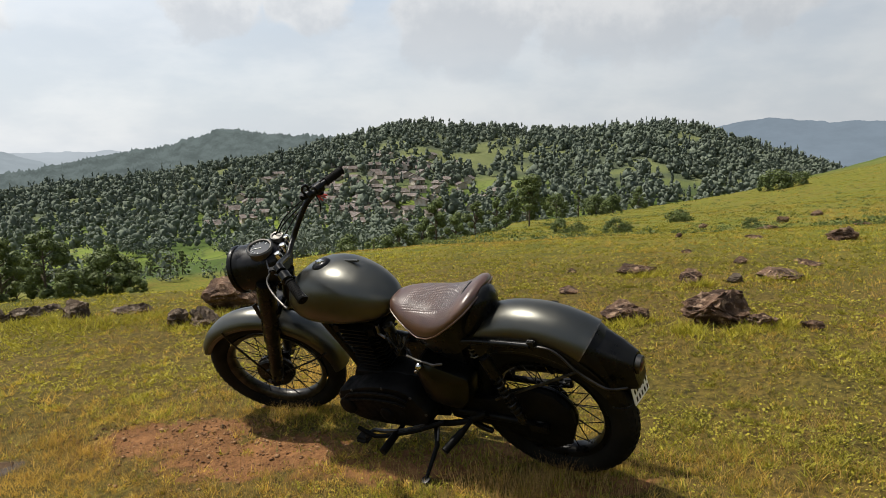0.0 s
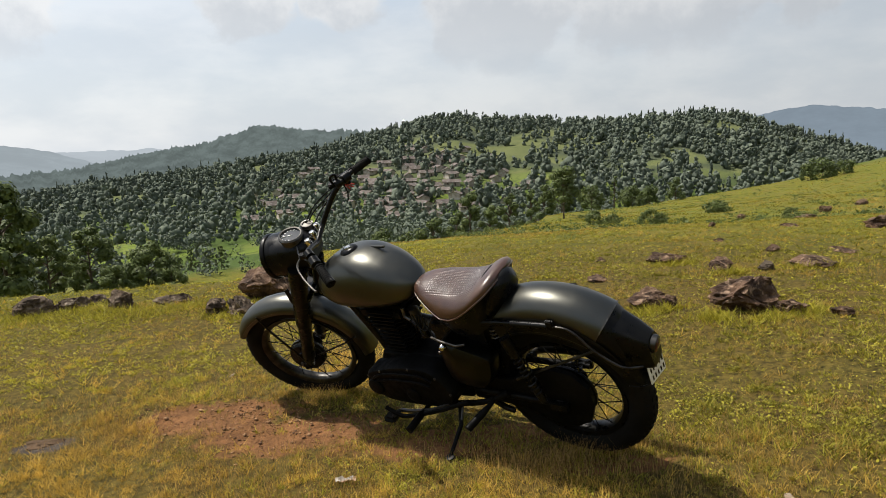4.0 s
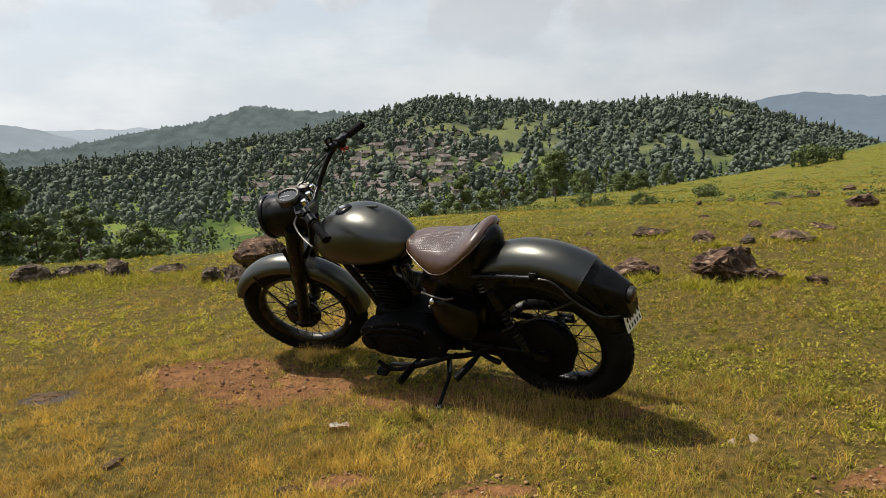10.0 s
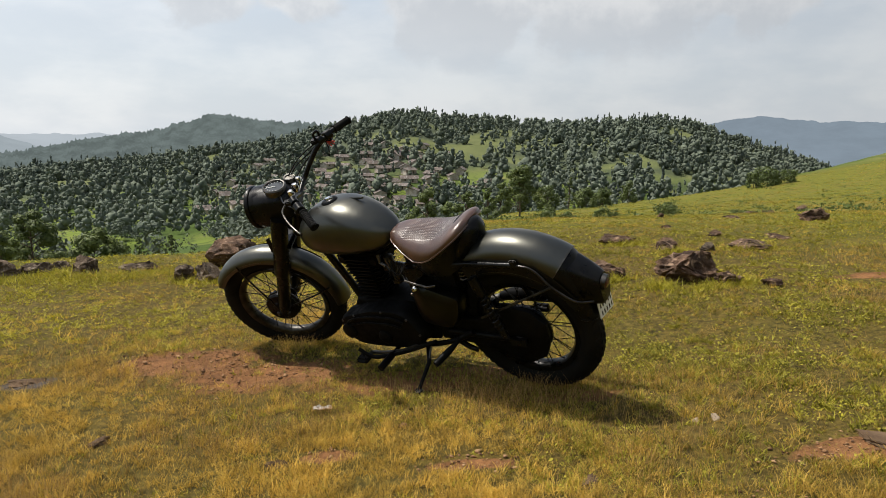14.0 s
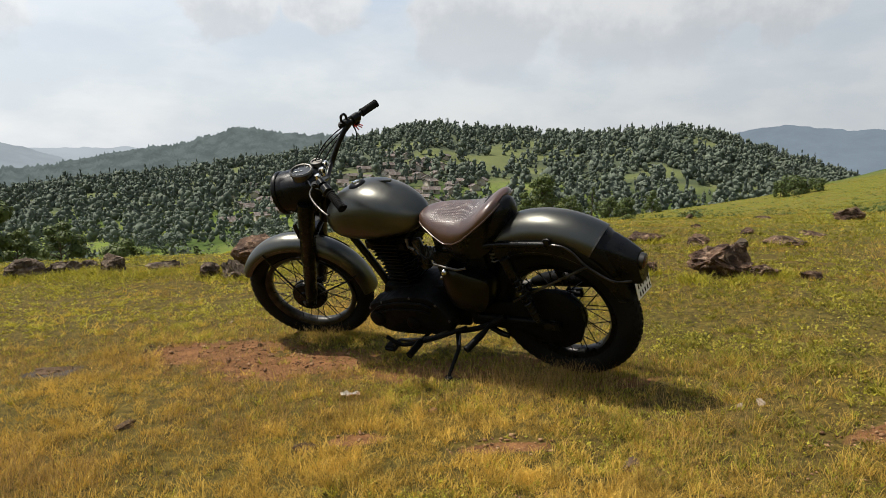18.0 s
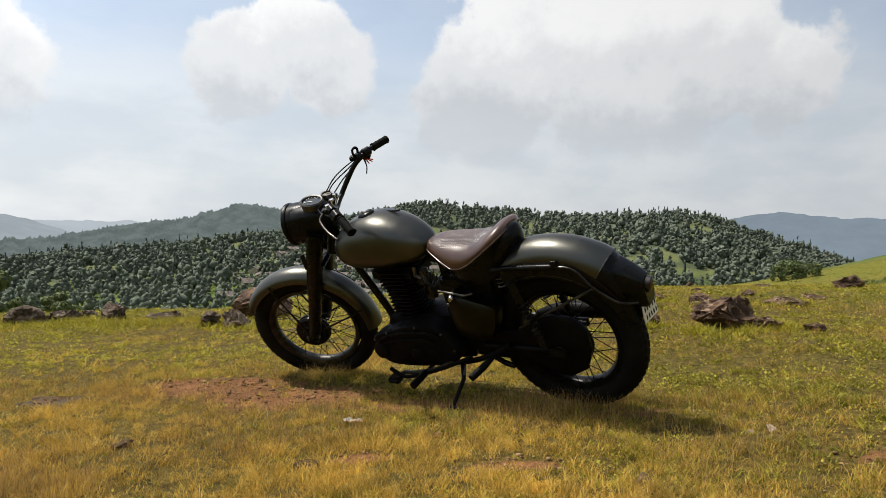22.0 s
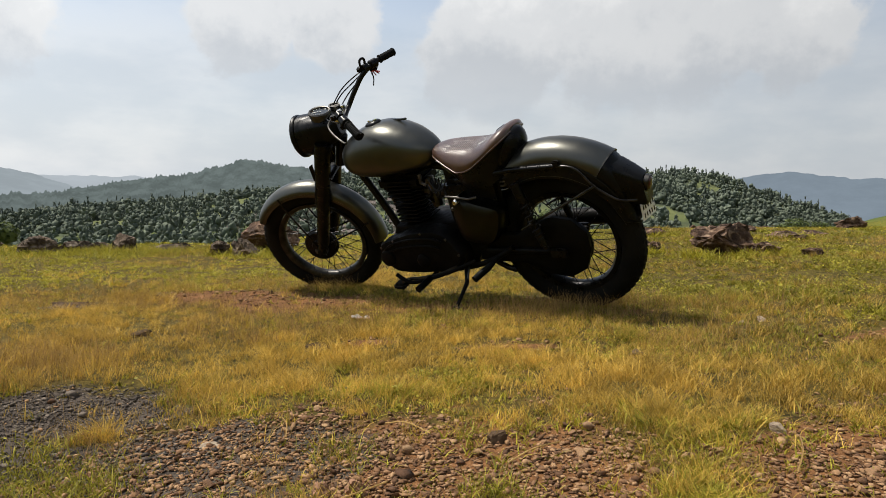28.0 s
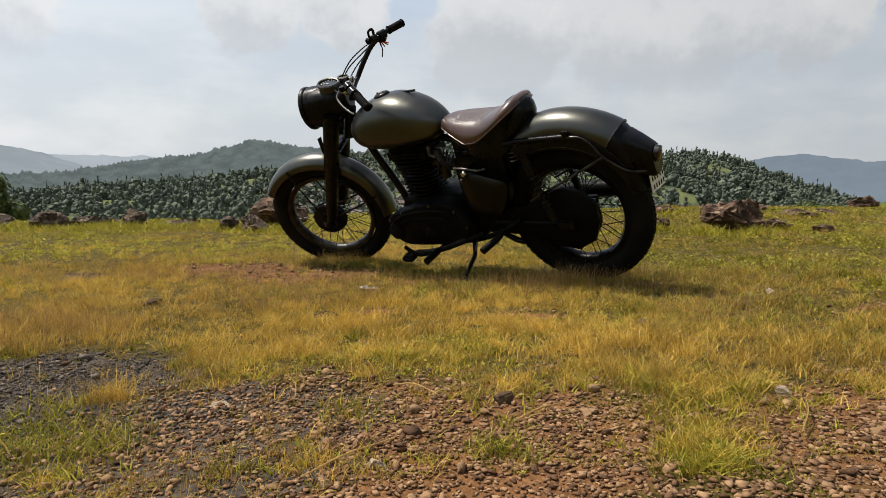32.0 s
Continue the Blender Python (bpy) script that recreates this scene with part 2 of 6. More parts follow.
def fnoise(x, y, seed=0, octaves=4):
    s, amp, tot = 0.0, 0.5, 0.0
    for k in range(octaves):
        s = s + amp * (vnoise(x * 2 ** k, y * 2 ** k, seed + k) - 0.5)
        amp *= 0.5
    return s


# heights of the skylines over azimuth, in degrees seen from the plateau
RIDGE_AZ = (-60, -40, -32, -28, -20, -13, -7, -3, 0.3, 3, 8, 12, 17, 21, 23.5, 26.4, 29.6, 33, 40, 60)
RIDGE_EL = (-4.92, -3.82, -3.32, -2.72, -2.02, -1.02, 0.38, 1.38, 1.98, 1.38, 1.28, 0.98, 1.08, 1.28, 0.78, -0.32, -1.22, -2.52, -4.42, -6.42)
BACK_AZ = (-60, -34, -30, -27, -24, -20, -17, -16, -13.5, -10.3, -6, 0, 10, 20, 25.5, 28.3, 31.3, 36, 45, 60)
BACK_EL = (-0.8, 0.3, -0.3, -1.1, -0.6, 0.5, 1.4, 1.8, 1.4, 1.0, 0.6, 0.3, 0.5, 1.2, 1.7, 2.1, 1.7, 1.8, 1.0, 0.5)


def edge_of_field(x):
    """How far ahead the grassy shoulder reaches before the land falls away."""
    return np.clip(4.6 + 5.2 * (x + 2.4), 4.6 + 0.12 * np.minimum(x + 2.4, 0), 116)


def land(x, y, fine=True):
    x, y = np.asarray(x, float), np.asarray(y, float)
    dy = y + 2.6
    d = np.hypot(x, dy)
    az = np.degrees(np.arctan2(x, dy))
    # shoulder that the motorcycle stands on
    near = 0.098 + 0.077 * np.clip(x, -1, 2.2) + 0.03 * np.clip(x + 1, -6, 0) + 0.04 * np.clip(x - 2.2, 0, 6)
    far = 0.30 - 0.112 * (y - 2.5) + 0.0016 * x * x - 0.05 * np.minimum(x, 0) * 0
    far = np.where(x < 0, far + 0.06 * np.maximum(x, -8), far)
    f = near + (far - near) * smooth(1.5, 14, y)
    f = f + fnoise(x * 0.05, y * 0.05, 3) * 1.2 * smooth(8, 60, d)
    # unseen bank behind the camera, added to block light from the low sky
    f = f + 0.42 * np.clip(-y - 7, 0, 22) * smooth(-7, -12, y)
    # valley, wooded hill, ranges behind
    valley = -8.5 - 11.5 * smooth(25, 100, d) - 9 * smooth(90, 220, d) - 6 * smooth(200, 340, d) - 12 * smooth(-10, 40, az) * smooth(100, 300, d)
    valley = valley + fnoise(x * 0.012, y * 0.012, 11) * 10 * smooth(60, 200, d)
    crest = 1.4 + 700 * np.tan(np.radians(np.interp(az, RIDGE_AZ, RIDGE_EL)))
    up = smooth(300, 705, d)
    hill = valley + (crest - valley) * (0.45 * up + 0.55 * np.clip((d - 330) / 370, 0, 1))
    hill = hill + fnoise(x * 0.006, y * 0.006, 21) * 26 * up * (1 - smooth(600, 700, d)) + fnoise(x * 0.02, y * 0.02, 31) * 6 * up
    hill = hill - smooth(720, 1150, d) * (crest + 95)
    e = y - edge_of_field(x)
    w = 5 + 22 * smooth(5, 60, y)
    k = smooth(0, 1, e / w)
    z = f + (hill - f) * k
    if fine:
        amp = 1 - smooth(5, 40, d)
        z = z + amp * (fnoise(x * 1.3, y * 1.3, 51) * 0.07 + fnoise(x * 6.0, y * 6.0, 61, 2) * 0.018) * smooth(0.35, 0.9, np.hypot(x - 0.1, y - 0.2) + 0.3)
    return z


def height(x, y):
    return float(land(x, y))


def mesh_from(name, verts, faces_flat, nper, mat, smooth_shade=False, tone=None):
    """A mesh out of arrays: verts (n, 3), faces with nper corners each; tone: a value for each vertex."""
    me = bpy.data.meshes.new(name)
    nf = len(faces_flat) // nper
    me.vertices.add(len(verts))
    me.vertices.foreach_set("co", np.ascontiguousarray(verts, np.float32).ravel())
    me.loops.add(len(faces_flat))
    me.loops.foreach_set("vertex_index", np.ascontiguousarray(faces_flat, np.int32))
    me.polygons.add(nf)
    me.polygons.foreach_set("loop_start", np.arange(0, nf * nper, nper, dtype=np.int32))
    if smooth_shade:
        me.polygons.foreach_set("use_smooth", np.ones(nf, bool))
    me.update(calc_edges=True)
    if tone is not None:
        me.attributes.new("tone", "FLOAT", "POINT").data.foreach_set("value", np.ascontiguousarray(tone, np.float32))
    me.materials.append(mat)
    return me


# bare red earth and grey grit: centre, half lengths
# [11] and [12], earth under the motorcycle, are also laid to darken its shadow
BARE = [(-1.18, 0.72, 0.50, 0.24), (-0.72, 0.44, 0.52, 0.24), (-0.02, -1.68, 0.44, 0.42), (0.76, -1.80, 0.34, 0.34), (2.6, 0.3, 0.25, 0.09), (1.5, -0.80, 0.26, 0.08), (3.4, 1.7, 0.4, 0.1), (-0.1, -3.2, 3.2, 0.9), (-1.35, 0.78, 0.3, 0.10), (0.16, -0.66, 0.20, 0.05), (-0.34, -0.52, 0.12, 0.05), (0.0, 0.22, 0.55, 0.17), (0.62, -0.12, 0.28, 0.08), (-0.40, -1.95, 0.42, 0.22)]
GREY = [(-1.12, -1.20, 0.42, 0.22), (-0.58, -1.66, 0.42, 0.42), (-2.0, 0.5, 0.16, 0.10), (-1.10, -1.52, 0.36, 0.20)]


def ground_material():
    m, t, b = material("grassy_ground", 0.95, 0.0, 0.1)
    co = coords(t)
    sep = t.nodes.new("ShaderNodeSeparateXYZ")
    t.links.new(co, sep.inputs[0])
    n_big, n_mid, n_fine = noise_tex(t, co, 0.35), noise_tex(t, co, 2.2, 6.0), ramp(t, noise_tex(t, co, 30.0, 6.0, 0.7), [(0.34, 0.0), (0.66, 1.0)], "LINEAR")
    thatch = blend(t, n_fine, blend(t, n_mid, (0.022, 0.022, 0.006), (0.030, 0.020, 0.008)), blend(t, n_mid, (0.120, 0.100, 0.019), (0.178, 0.112, 0.028)))
    lawn = blend(t, ramp(t, n_mid, [(0.35, 0.0), (0.65, 1.0)]), (0.072, 0.088, 0.010), (0.155, 0.140, 0.021))
    lawn = blend(t, ramp(t, n_big, [(0.48, 0.0), (0.70, 0.8)]), lawn, (0.145, 0.105, 0.024))
    lawn = blend(t, ramp(t, noise_tex(t, co, 4.5, 6.0, 0.65), [(0.54, 0.0), (0.68, 0.55)]), lawn, (0.046, 0.036, 0.011))
    reach = t.nodes.new("ShaderNodeVectorMath")
    reach.operation = "LENGTH"
    t.links.new(co, reach.inputs[0])
    turf = blend(t, ramp(t, maths(t, "DIVIDE", reach.outputs["Value"], 100.0), [(0.03, 0.0), (0.09, 1.0)]), thatch, lawn)
    soil = blend(t, ramp(t, maths(t, "ADD", maths(t, "MULTIPLY", noise_tex(t, co, 11.0, 5.0, 0.7), 0.5), maths(t, "MULTIPLY", noise_tex(t, co, 70.0, 5.0, 0.75), 0.5)), [(0.36, 0.0), (0.64, 1.0)], "LINEAR"), (0.070, 0.033, 0.014), (0.275, 0.132, 0.054))

    def patch(cx, cy, rx, ry, soft=0.5):
        v = t.nodes.new("ShaderNodeVectorMath")
        v.operation = "SUBTRACT"
        t.links.new(co, v.inputs[0])
        v.inputs[1].default_value = (cx, cy, 0)
        s = t.nodes.new("ShaderNodeVectorMath")
        s.operation = "MULTIPLY"
        t.links.new(v.outputs[0], s.inputs[0])
        s.inputs[1].default_value = (1 / rx, 1 / ry, 0)
        ln = t.nodes.new("ShaderNodeVectorMath")
        ln.operation = "LENGTH"
        t.links.new(s.outputs[0], ln.inputs[0])
        q = maths(t, "ADD", ln.outputs["Value"], maths(t, "MULTIPLY", maths(t, "SUBTRACT", noise_tex(t, co, 5.0, 7.0, 0.7), 0.5), 1.7))
        return maths(t, "SUBTRACT", 1.0, ramp(t, q, [(0.75, 0.0), (1.15, 1.0)]))

    bare = patch(*BARE[0])
    for c in BARE[1:]:
        bare = maths(t, "MAXIMUM", bare, patch(*c))
    grey = patch(*GREY[0])
    for c in GREY[1:]:
        grey = maths(t, "MAXIMUM", grey, patch(*c))
    col = blend(t, bare, turf, soil)
    col = blend(t, grey, col, blend(t, n_fine, (0.036, 0.028, 0.022), (0.105, 0.084, 0.066)))
    # farther fields: green terraces in the valley
    dist = t.nodes.new("ShaderNodeVectorMath")
    dist.operation = "LENGTH"
    t.links.new(co, dist.inputs[0])
    dd = maths(t, "DIVIDE", dist.outputs["Value"], 1000.0)
    plots = noise_tex(t, co, 0.012, 4.0)
    fields = blend(t, ramp(t, plots, [(0.42, 0.0), (0.56, 1.0)]), (0.050, 0.078, 0.015), (0.125, 0.165, 0.026))
    fields = blend(t, ramp(t, noise_tex(t, co, 0.05, 4.0), [(0.5, 0.0), (0.7, 1.0)]), fields, (0.15, 0.15, 0.05))
    col = blend(t, ramp(t, dd, [(0.125, 0.0), (0.15, 1.0)]), col, fields)
    wave = nd(t, "ShaderNodeTexWave", Scale=0.045, Distortion=14.0, Detail=3.0)
    t.links.new(co, wave.inputs["Vector"])
    fields = blend(t, ramp(t, wave.outputs["Fac"], [(0.0, 0.65), (0.16, 0.0)], "LINEAR"), fields, (0.035, 0.05, 0.014))
    col = blend(t, ramp(t, dd, [(0.125, 0.0), (0.15, 1.0)]), col, fields)
    # floor of the far woods, greyed by the same haze in its colour
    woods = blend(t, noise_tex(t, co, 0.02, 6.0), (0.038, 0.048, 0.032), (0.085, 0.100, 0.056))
    opened = t.nodes.new("ShaderNodeAttribute")
    opened.attribute_name = "tone"
    woods = blend(t, opened.outputs["Fac"], woods, blend(t, noise_tex(t, co, 0.05, 5.0), (0.065, 0.082, 0.030), (0.15, 0.16, 0.065)))
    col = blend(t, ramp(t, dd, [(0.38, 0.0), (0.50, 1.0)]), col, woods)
    t.links.new(col, b.inputs["Base Color"])
    bump(t, b, n_fine, 0.6, 0.012)
    return m


M_GROUND = ground_material()


def clearing(x, y):
    """1 where the hill is open grass, 0 in the woods."""
    return np.maximum(smooth(0.66, 0.78, vnoise(x * 0.018, y * 0.026, 71)), smooth(0.66, 0.78, vnoise(x * 0.037, y * 0.05, 72)))


def build_ground():
    """One sheet in rings round the shoulder: fine close by, coarse far off."""
    az = np.radians(np.concatenate([np.linspace(-180, -46, 48, endpoint=False), np.linspace(-46, 46, 220, endpoint=False), np.linspace(46, 180, 48, endpoint=False)]))
    r = np.concatenate([np.linspace(0.05, 9, 170), np.geomspace(9.08, 130, 130), np.geomspace(132, 1000, 120), np.geomspace(1015, 4200, 45)])
    A, R = np.meshgrid(az, r)
    X, Y = R * np.sin(A), R * np.cos(A) - 2.6
    v = np.stack([X, Y, land(X, Y)], -1).reshape(-1, 3)
    n, k = len(r), len(az)
    i, j = np.meshgrid(np.arange(n - 1), np.arange(k), indexing="ij")
    j2 = (j + 1) % k
    f = np.stack([i * k + j, (i + 1) * k + j, (i + 1) * k + j2, i * k + j2], -1)[..., ::-1].reshape(-1)
    ob = new("ground", mesh_from("ground", v, f, 4, M_GROUND, True, clearing(X, Y).reshape(-1)))
    return tagged(ob, "grassy hilltop falling to a terraced valley and wooded hills", "ground", kind="structure")


build_ground()
rng = np.random.default_rng(5)


def leaf_quads(centres, size, spread=0.6, facing=None):
    """Small leaf-clump quads round each centre, turned at random or mostly outward from their bough."""
    n = len(centres)
    u = rng.normal(size=(n, 3))
    if facing is not None:
        k = facing + rng.normal(size=(n, 3)) * 0.30
        k /= np.linalg.norm(k, axis=1)[:, None]
        u -= (u * k).sum(1)[:, None] * k
    u /= np.linalg.norm(u, axis=1)[:, None]
    w = rng.normal(size=(n, 3))
    w = np.cross(k, u) if facing is not None else w - (w * u).sum(1)[:, None] * u
    w /= np.linalg.norm(w, axis=1)[:, None]
    s = (size * rng.uniform(1 - spread, 1 + spread, n))[:, None]
    q = np.stack([centres - u * s, centres - w * s * 0.7, centres + u * s, centres + w * s * 0.7], 1)
    return q.reshape(-1, 3), np.arange(4 * n)


def crowns(xs, ys, hs, ws, quads, size, lumps=5):
    """Crown points of many trees at once: lumps in a crown, leaf clumps on the lumps."""
    n = len(xs)
    zs = land(xs, ys, False)
    tree = np.repeat(np.arange(n), quads)
    lump = rng.integers(0, lumps, n * quads)
    off = rng.normal(size=(n, lumps, 3)) * np.array([0.16, 0.16, 0.20])
    # upper lumps stand nearer to the stem
    off[:, :, :2] *= (1.25 - 1.6 * np.clip(off[:, :, 2:], -0.3, 0.4))
    p = rng.normal(size=(n * quads, 3))
    p /= np.linalg.norm(p, axis=1)[:, None]
    out = p.copy()
    p *= (0.24 * rng.uniform(0.7, 1.0, n * quads))[:, None]
    p += off[tree, lump]
    x = xs[tree] + p[:, 0] * ws[tree] * 2
    y = ys[tree] + p[:, 1] * ws[tree] * 2
    z = zs[tree] + hs[tree] * np.clip(0.52 + 0.85 * p[:, 2], 0.03, 1.2)
    v, f = leaf_quads(np.stack([x, y, z], 1), size * ws[tree] / 4.0, 0.5, out + off[tree, lump] * 1.5)
    return v, f, np.repeat(rng.uniform(size=n)[tree], 4)


def ico():
    """Corners and faces of an icosahedron."""
    bm = bmesh.new()
    bmesh.ops.create_icosphere(bm, subdivisions=1, radius=1.0)
    v, f = np.array([p.co[:] for p in bm.verts]), np.array([[p.index for p in q.verts] for q in bm.faces])
    bm.free()
    return v, f


def far_trees(xs, ys, hs, ws, lumps, leaves, leaf):
    """Far crowns: each a few ragged boughs heaped up a stem, with leaf clumps standing off them."""
    n, (iv, jf) = len(xs), ico()
    zs = land(xs, ys, False)
    m, k = n * lumps, len(iv)
    tree = np.repeat(np.arange(n), lumps)
    q = np.tile((np.arange(lumps) + 0.5) / lumps, n) + rng.uniform(-0.12, 0.12, m)
    swing = rng.uniform(0, 2 * np.pi, m)
    arm = (1.05 - 0.9 * q) * rng.uniform(0.1, 0.75, m) * ws[tree] * 0.5
    cx, cy = xs[tree] + np.cos(swing) * arm, ys[tree] + np.sin(swing) * arm
    rad = ws[tree] * rng.uniform(0.26, 0.42, m) * (1.12 - 0.62 * q)
    rz = np.maximum(rad * rng.uniform(0.8, 1.2, m), hs[tree] * 0.62 / lumps)
    cz = zs[tree] + hs[tree] * (0.16 + 0.74 * q)
    c = np.stack([cx, cy, cz], 1)
    size = np.stack([rad, rad, rz], 1)
    v = iv[None] * rng.uniform(0.50, 1.25, (m, k, 1)) + rng.normal(size=(m, k, 3)) * 0.14
    v = (v * size[:, None] + c[:, None]).reshape(-1, 3)
    f = (jf[None] + (np.arange(m) * k)[:, None, None]).reshape(-1)
    shade = rng.uniform(size=n)
    tone = np.repeat(shade[tree], k)
    pick = np.repeat(np.arange(m), leaves)
    p = rng.normal(size=(len(pick), 3))
    p /= np.linalg.norm(p, axis=1)[:, None]
    lv, _ = leaf_quads(c[pick] + p * size[pick] * 1.02, leaf * ws[tree][pick], 0.5, p)
    i = len(v) + np.arange(len(pick)) * 4
    f = np.concatenate([f, np.stack([i, i + 1, i + 2, i, i + 2, i + 3], 1).ravel()])
    return np.concatenate([v, lv]), f, np.concatenate([tone, np.repeat(shade[tree][pick], 4)])


def woods(name, label, count, dmin, dmax, azmin, azmax, density, lumps, leaves, leaf, hgt, seed, mat, slim=1.0, spread=(0.55, 1.15)):
    global rng
    rng = np.random.default_rng(seed)
    az = np.radians(rng.uniform(azmin, azmax, count * 3))
    d = np.sqrt(rng.uniform(dmin ** 2, dmax ** 2, count * 3))
    x, y = d * np.sin(az), d * np.cos(az) - 2.6
    keep = rng.uniform(size=len(x)) < density(x, y, d, np.degrees(az))
    keep &= y - edge_of_field(x) > 12
    x, y = x[keep][:count], y[keep][:count]
    h = rng.uniform(*spread, len(x)) ** 1.3 * hgt
    w = h * slim * rng.uniform(0.40, 0.75, len(x))
    v, f, tone = far_trees(x, y, h, w, lumps, leaves, leaf) if lumps else crowns(x, y, h, w, leaves, leaf)
    ob = new(name, mesh_from(name, v, f, 3 if lumps else 4, mat, bool(lumps), tone))
    return tagged(ob, label, "woodland", kind="stuff")


def hill_density(x, y, d, az):
    village = np.exp(-(((az + 3.5) / 5) ** 2 + ((d - 440) / 50) ** 2))
    return np.clip(1.0 - 0.62 * village - 0.85 * clearing(x, y) * (d < 650), 0.05, 1)


def valley_density(x, y, d, az):
    clear = smooth(0.44, 0.60, vnoise(x * 0.014, y * 0.014, 81))
    paddy = np.exp(-(((az + 19) / 6) ** 2 + ((d - 185) / 45) ** 2)) + np.exp(-(((az + 2) / 3) ** 2 + ((d - 380) / 25) ** 2))
    return np.clip(0.95 - 0.72 * clear - 0.9 * paddy, 0.07, 1)


woods("hillside_woods", "dense dark green monsoon woods on the far hill", 4600, 360, 735, -40, 38, hill_density, 4, 6, 0.13, 9.0, 101, M_HAZED_WOOD, 1.32, (0.45, 1.25))
woods("slim_woods", "slim dark trees standing above the hillside woods", 330, 400, 735, -40, 38, hill_density, 4, 4, 0.17, 11.5, 104, M_HAZED_PINE, 0.46, (0.7, 1.3))
woods("ridge_woods", "row of thin trees along the hill crest", 330, 680, 706, -40, 38, lambda x, y, d, a: smooth(0.3, 0.7, vnoise(a * 1.7, d * 0, 73)), 4, 5, 0.18, 11.0, 102, M_HAZED_PINE, 0.44, (0.4, 1.25))
woods("valley_woods", "scattered green trees and hedges between valley fields", 1300, 225, 400, -44, 36, valley_density, 5, 7, 0.085, 8.0, 103, M_HAZED_WOOD, 1.1)
woods("field_trees", "leafy green trees along the nearer field banks", 520, 112, 235, -44, 36, valley_density, 0, 130, 0.32, 7.5, 105, M_HAZED_WOOD, 1.0)


def far_range(name, label, d, azs, els, haze_col, glow, seed, rough_px, tex, even):
    """A range far beyond the hill: a sloping sheet whose upper rim is its skyline; haze is put into its glowing colour.
    """
    m, t, b = material(name + "_haze_glow", 1.0, 0.0, 0.0)
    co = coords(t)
    col = blend(t, ramp(t, noise_tex(t, co, tex, 9.0, 0.72), [(0.36, 0.0), (0.64, 1.0)]), tuple(c * (1 - even) for c in haze_col), tuple(c * (1 + 0.6 * even) for c in haze_col))
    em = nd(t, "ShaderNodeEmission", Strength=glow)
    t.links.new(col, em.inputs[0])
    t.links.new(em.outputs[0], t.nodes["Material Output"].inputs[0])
    az = np.arange(azs[0], azs[-1], 0.08)
    r = np.random.default_rng(seed)
    rim = np.interp(az, azs, els) + fnoise(az * 0.9, az * 0 + seed, seed, 5) * 0.35
    rim = rim + rough_px * (vnoise(az * 3.0, az * 0, seed + 9) * 0.8 + vnoise(az * 9.0, az * 0, seed + 7) * 0.4 + vnoise(az * 16.0, az * 0, seed + 8) ** 3 * 0.8)
    rows = []
    for k in range(9):
        q = k / 8
        dist = d * (1 - 0.28 * (1 - q))
        z = 1.4 + d * np.tan(np.radians(rim)) * q ** 1.3 - 140 * (1 - q)
        rows.append(np.stack([dist * np.sin(np.radians(az)), dist * np.cos(np.radians(az)), z], 1))
    v = np.concatenate(rows)
    n = len(az)
    i, j = np.meshgrid(np.arange(8), np.arange(n - 1), indexing="ij")
    f = np.stack([i * n + j, i * n + j + 1, (i + 1) * n + j + 1, (i + 1) * n + j], -1).reshape(-1)
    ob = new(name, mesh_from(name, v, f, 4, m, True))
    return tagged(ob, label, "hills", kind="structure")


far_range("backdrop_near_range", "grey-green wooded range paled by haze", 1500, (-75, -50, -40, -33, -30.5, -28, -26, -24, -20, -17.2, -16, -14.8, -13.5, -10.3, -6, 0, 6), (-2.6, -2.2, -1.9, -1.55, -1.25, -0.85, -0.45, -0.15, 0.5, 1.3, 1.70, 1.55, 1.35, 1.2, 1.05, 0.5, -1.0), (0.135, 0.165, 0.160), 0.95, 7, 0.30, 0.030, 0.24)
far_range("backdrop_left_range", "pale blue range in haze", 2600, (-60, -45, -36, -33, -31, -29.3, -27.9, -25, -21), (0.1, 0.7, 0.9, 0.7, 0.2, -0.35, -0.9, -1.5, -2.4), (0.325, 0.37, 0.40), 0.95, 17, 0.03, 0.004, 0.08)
far_range("backdrop_right_range", "range coloured blue-grey by haze", 2600, (16, 20, 23, 25.5, 28.3, 31.3, 35.4, 40, 50, 60), (-0.2, 0.6, 1.2, 1.55, 1.95, 1.55, 1.55, 1.3, 0.8, 0.4), (0.215, 0.265, 0.315), 0.95, 27, 0.03, 0.004, 0.08)
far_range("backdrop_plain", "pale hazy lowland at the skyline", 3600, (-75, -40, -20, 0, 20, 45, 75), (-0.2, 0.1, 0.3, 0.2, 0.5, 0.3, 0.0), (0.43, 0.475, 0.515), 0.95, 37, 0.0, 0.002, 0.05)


# ---- building helpers ----
def part(name, bm, mat, parent=None, label="", smooth_shade=True, category=""):
    me = bpy.data.meshes.new(name)
    bmesh.ops.recalc_face_normals(bm, faces=bm.faces)
    if smooth_shade:
        for f in bm.faces:
            f.smooth = True
        for e in bm.edges:
            if len(e.link_faces) == 2 and e.calc_face_angle(0) > radians(38):
                e.smooth = False
    bm.to_mesh(me)
    bm.free()
    me.materials.append(mat)
    ob = new(name, me)
    if parent:
        ob.parent = parent
    if label:
        ob["label"] = label
    return ob


def ring_loft(bm, rings, closed=False, caps=True):
    """Skin over rings of equal length."""
    vs = [[bm.verts.new(p) for p in r] for r in rings]
    n = len(vs[0])
    pairs = list(zip(vs, vs[1:])) + ([(vs[-1], vs[0])] if closed else [])
    for a, b in pairs:
        for i in range(n):
            bm.faces.new((a[i], a[(i + 1) % n], b[(i + 1) % n], b[i]))
    if caps and not closed:
        bm.faces.new(vs[0][::-1])
        bm.faces.new(vs[-1])
    return bm


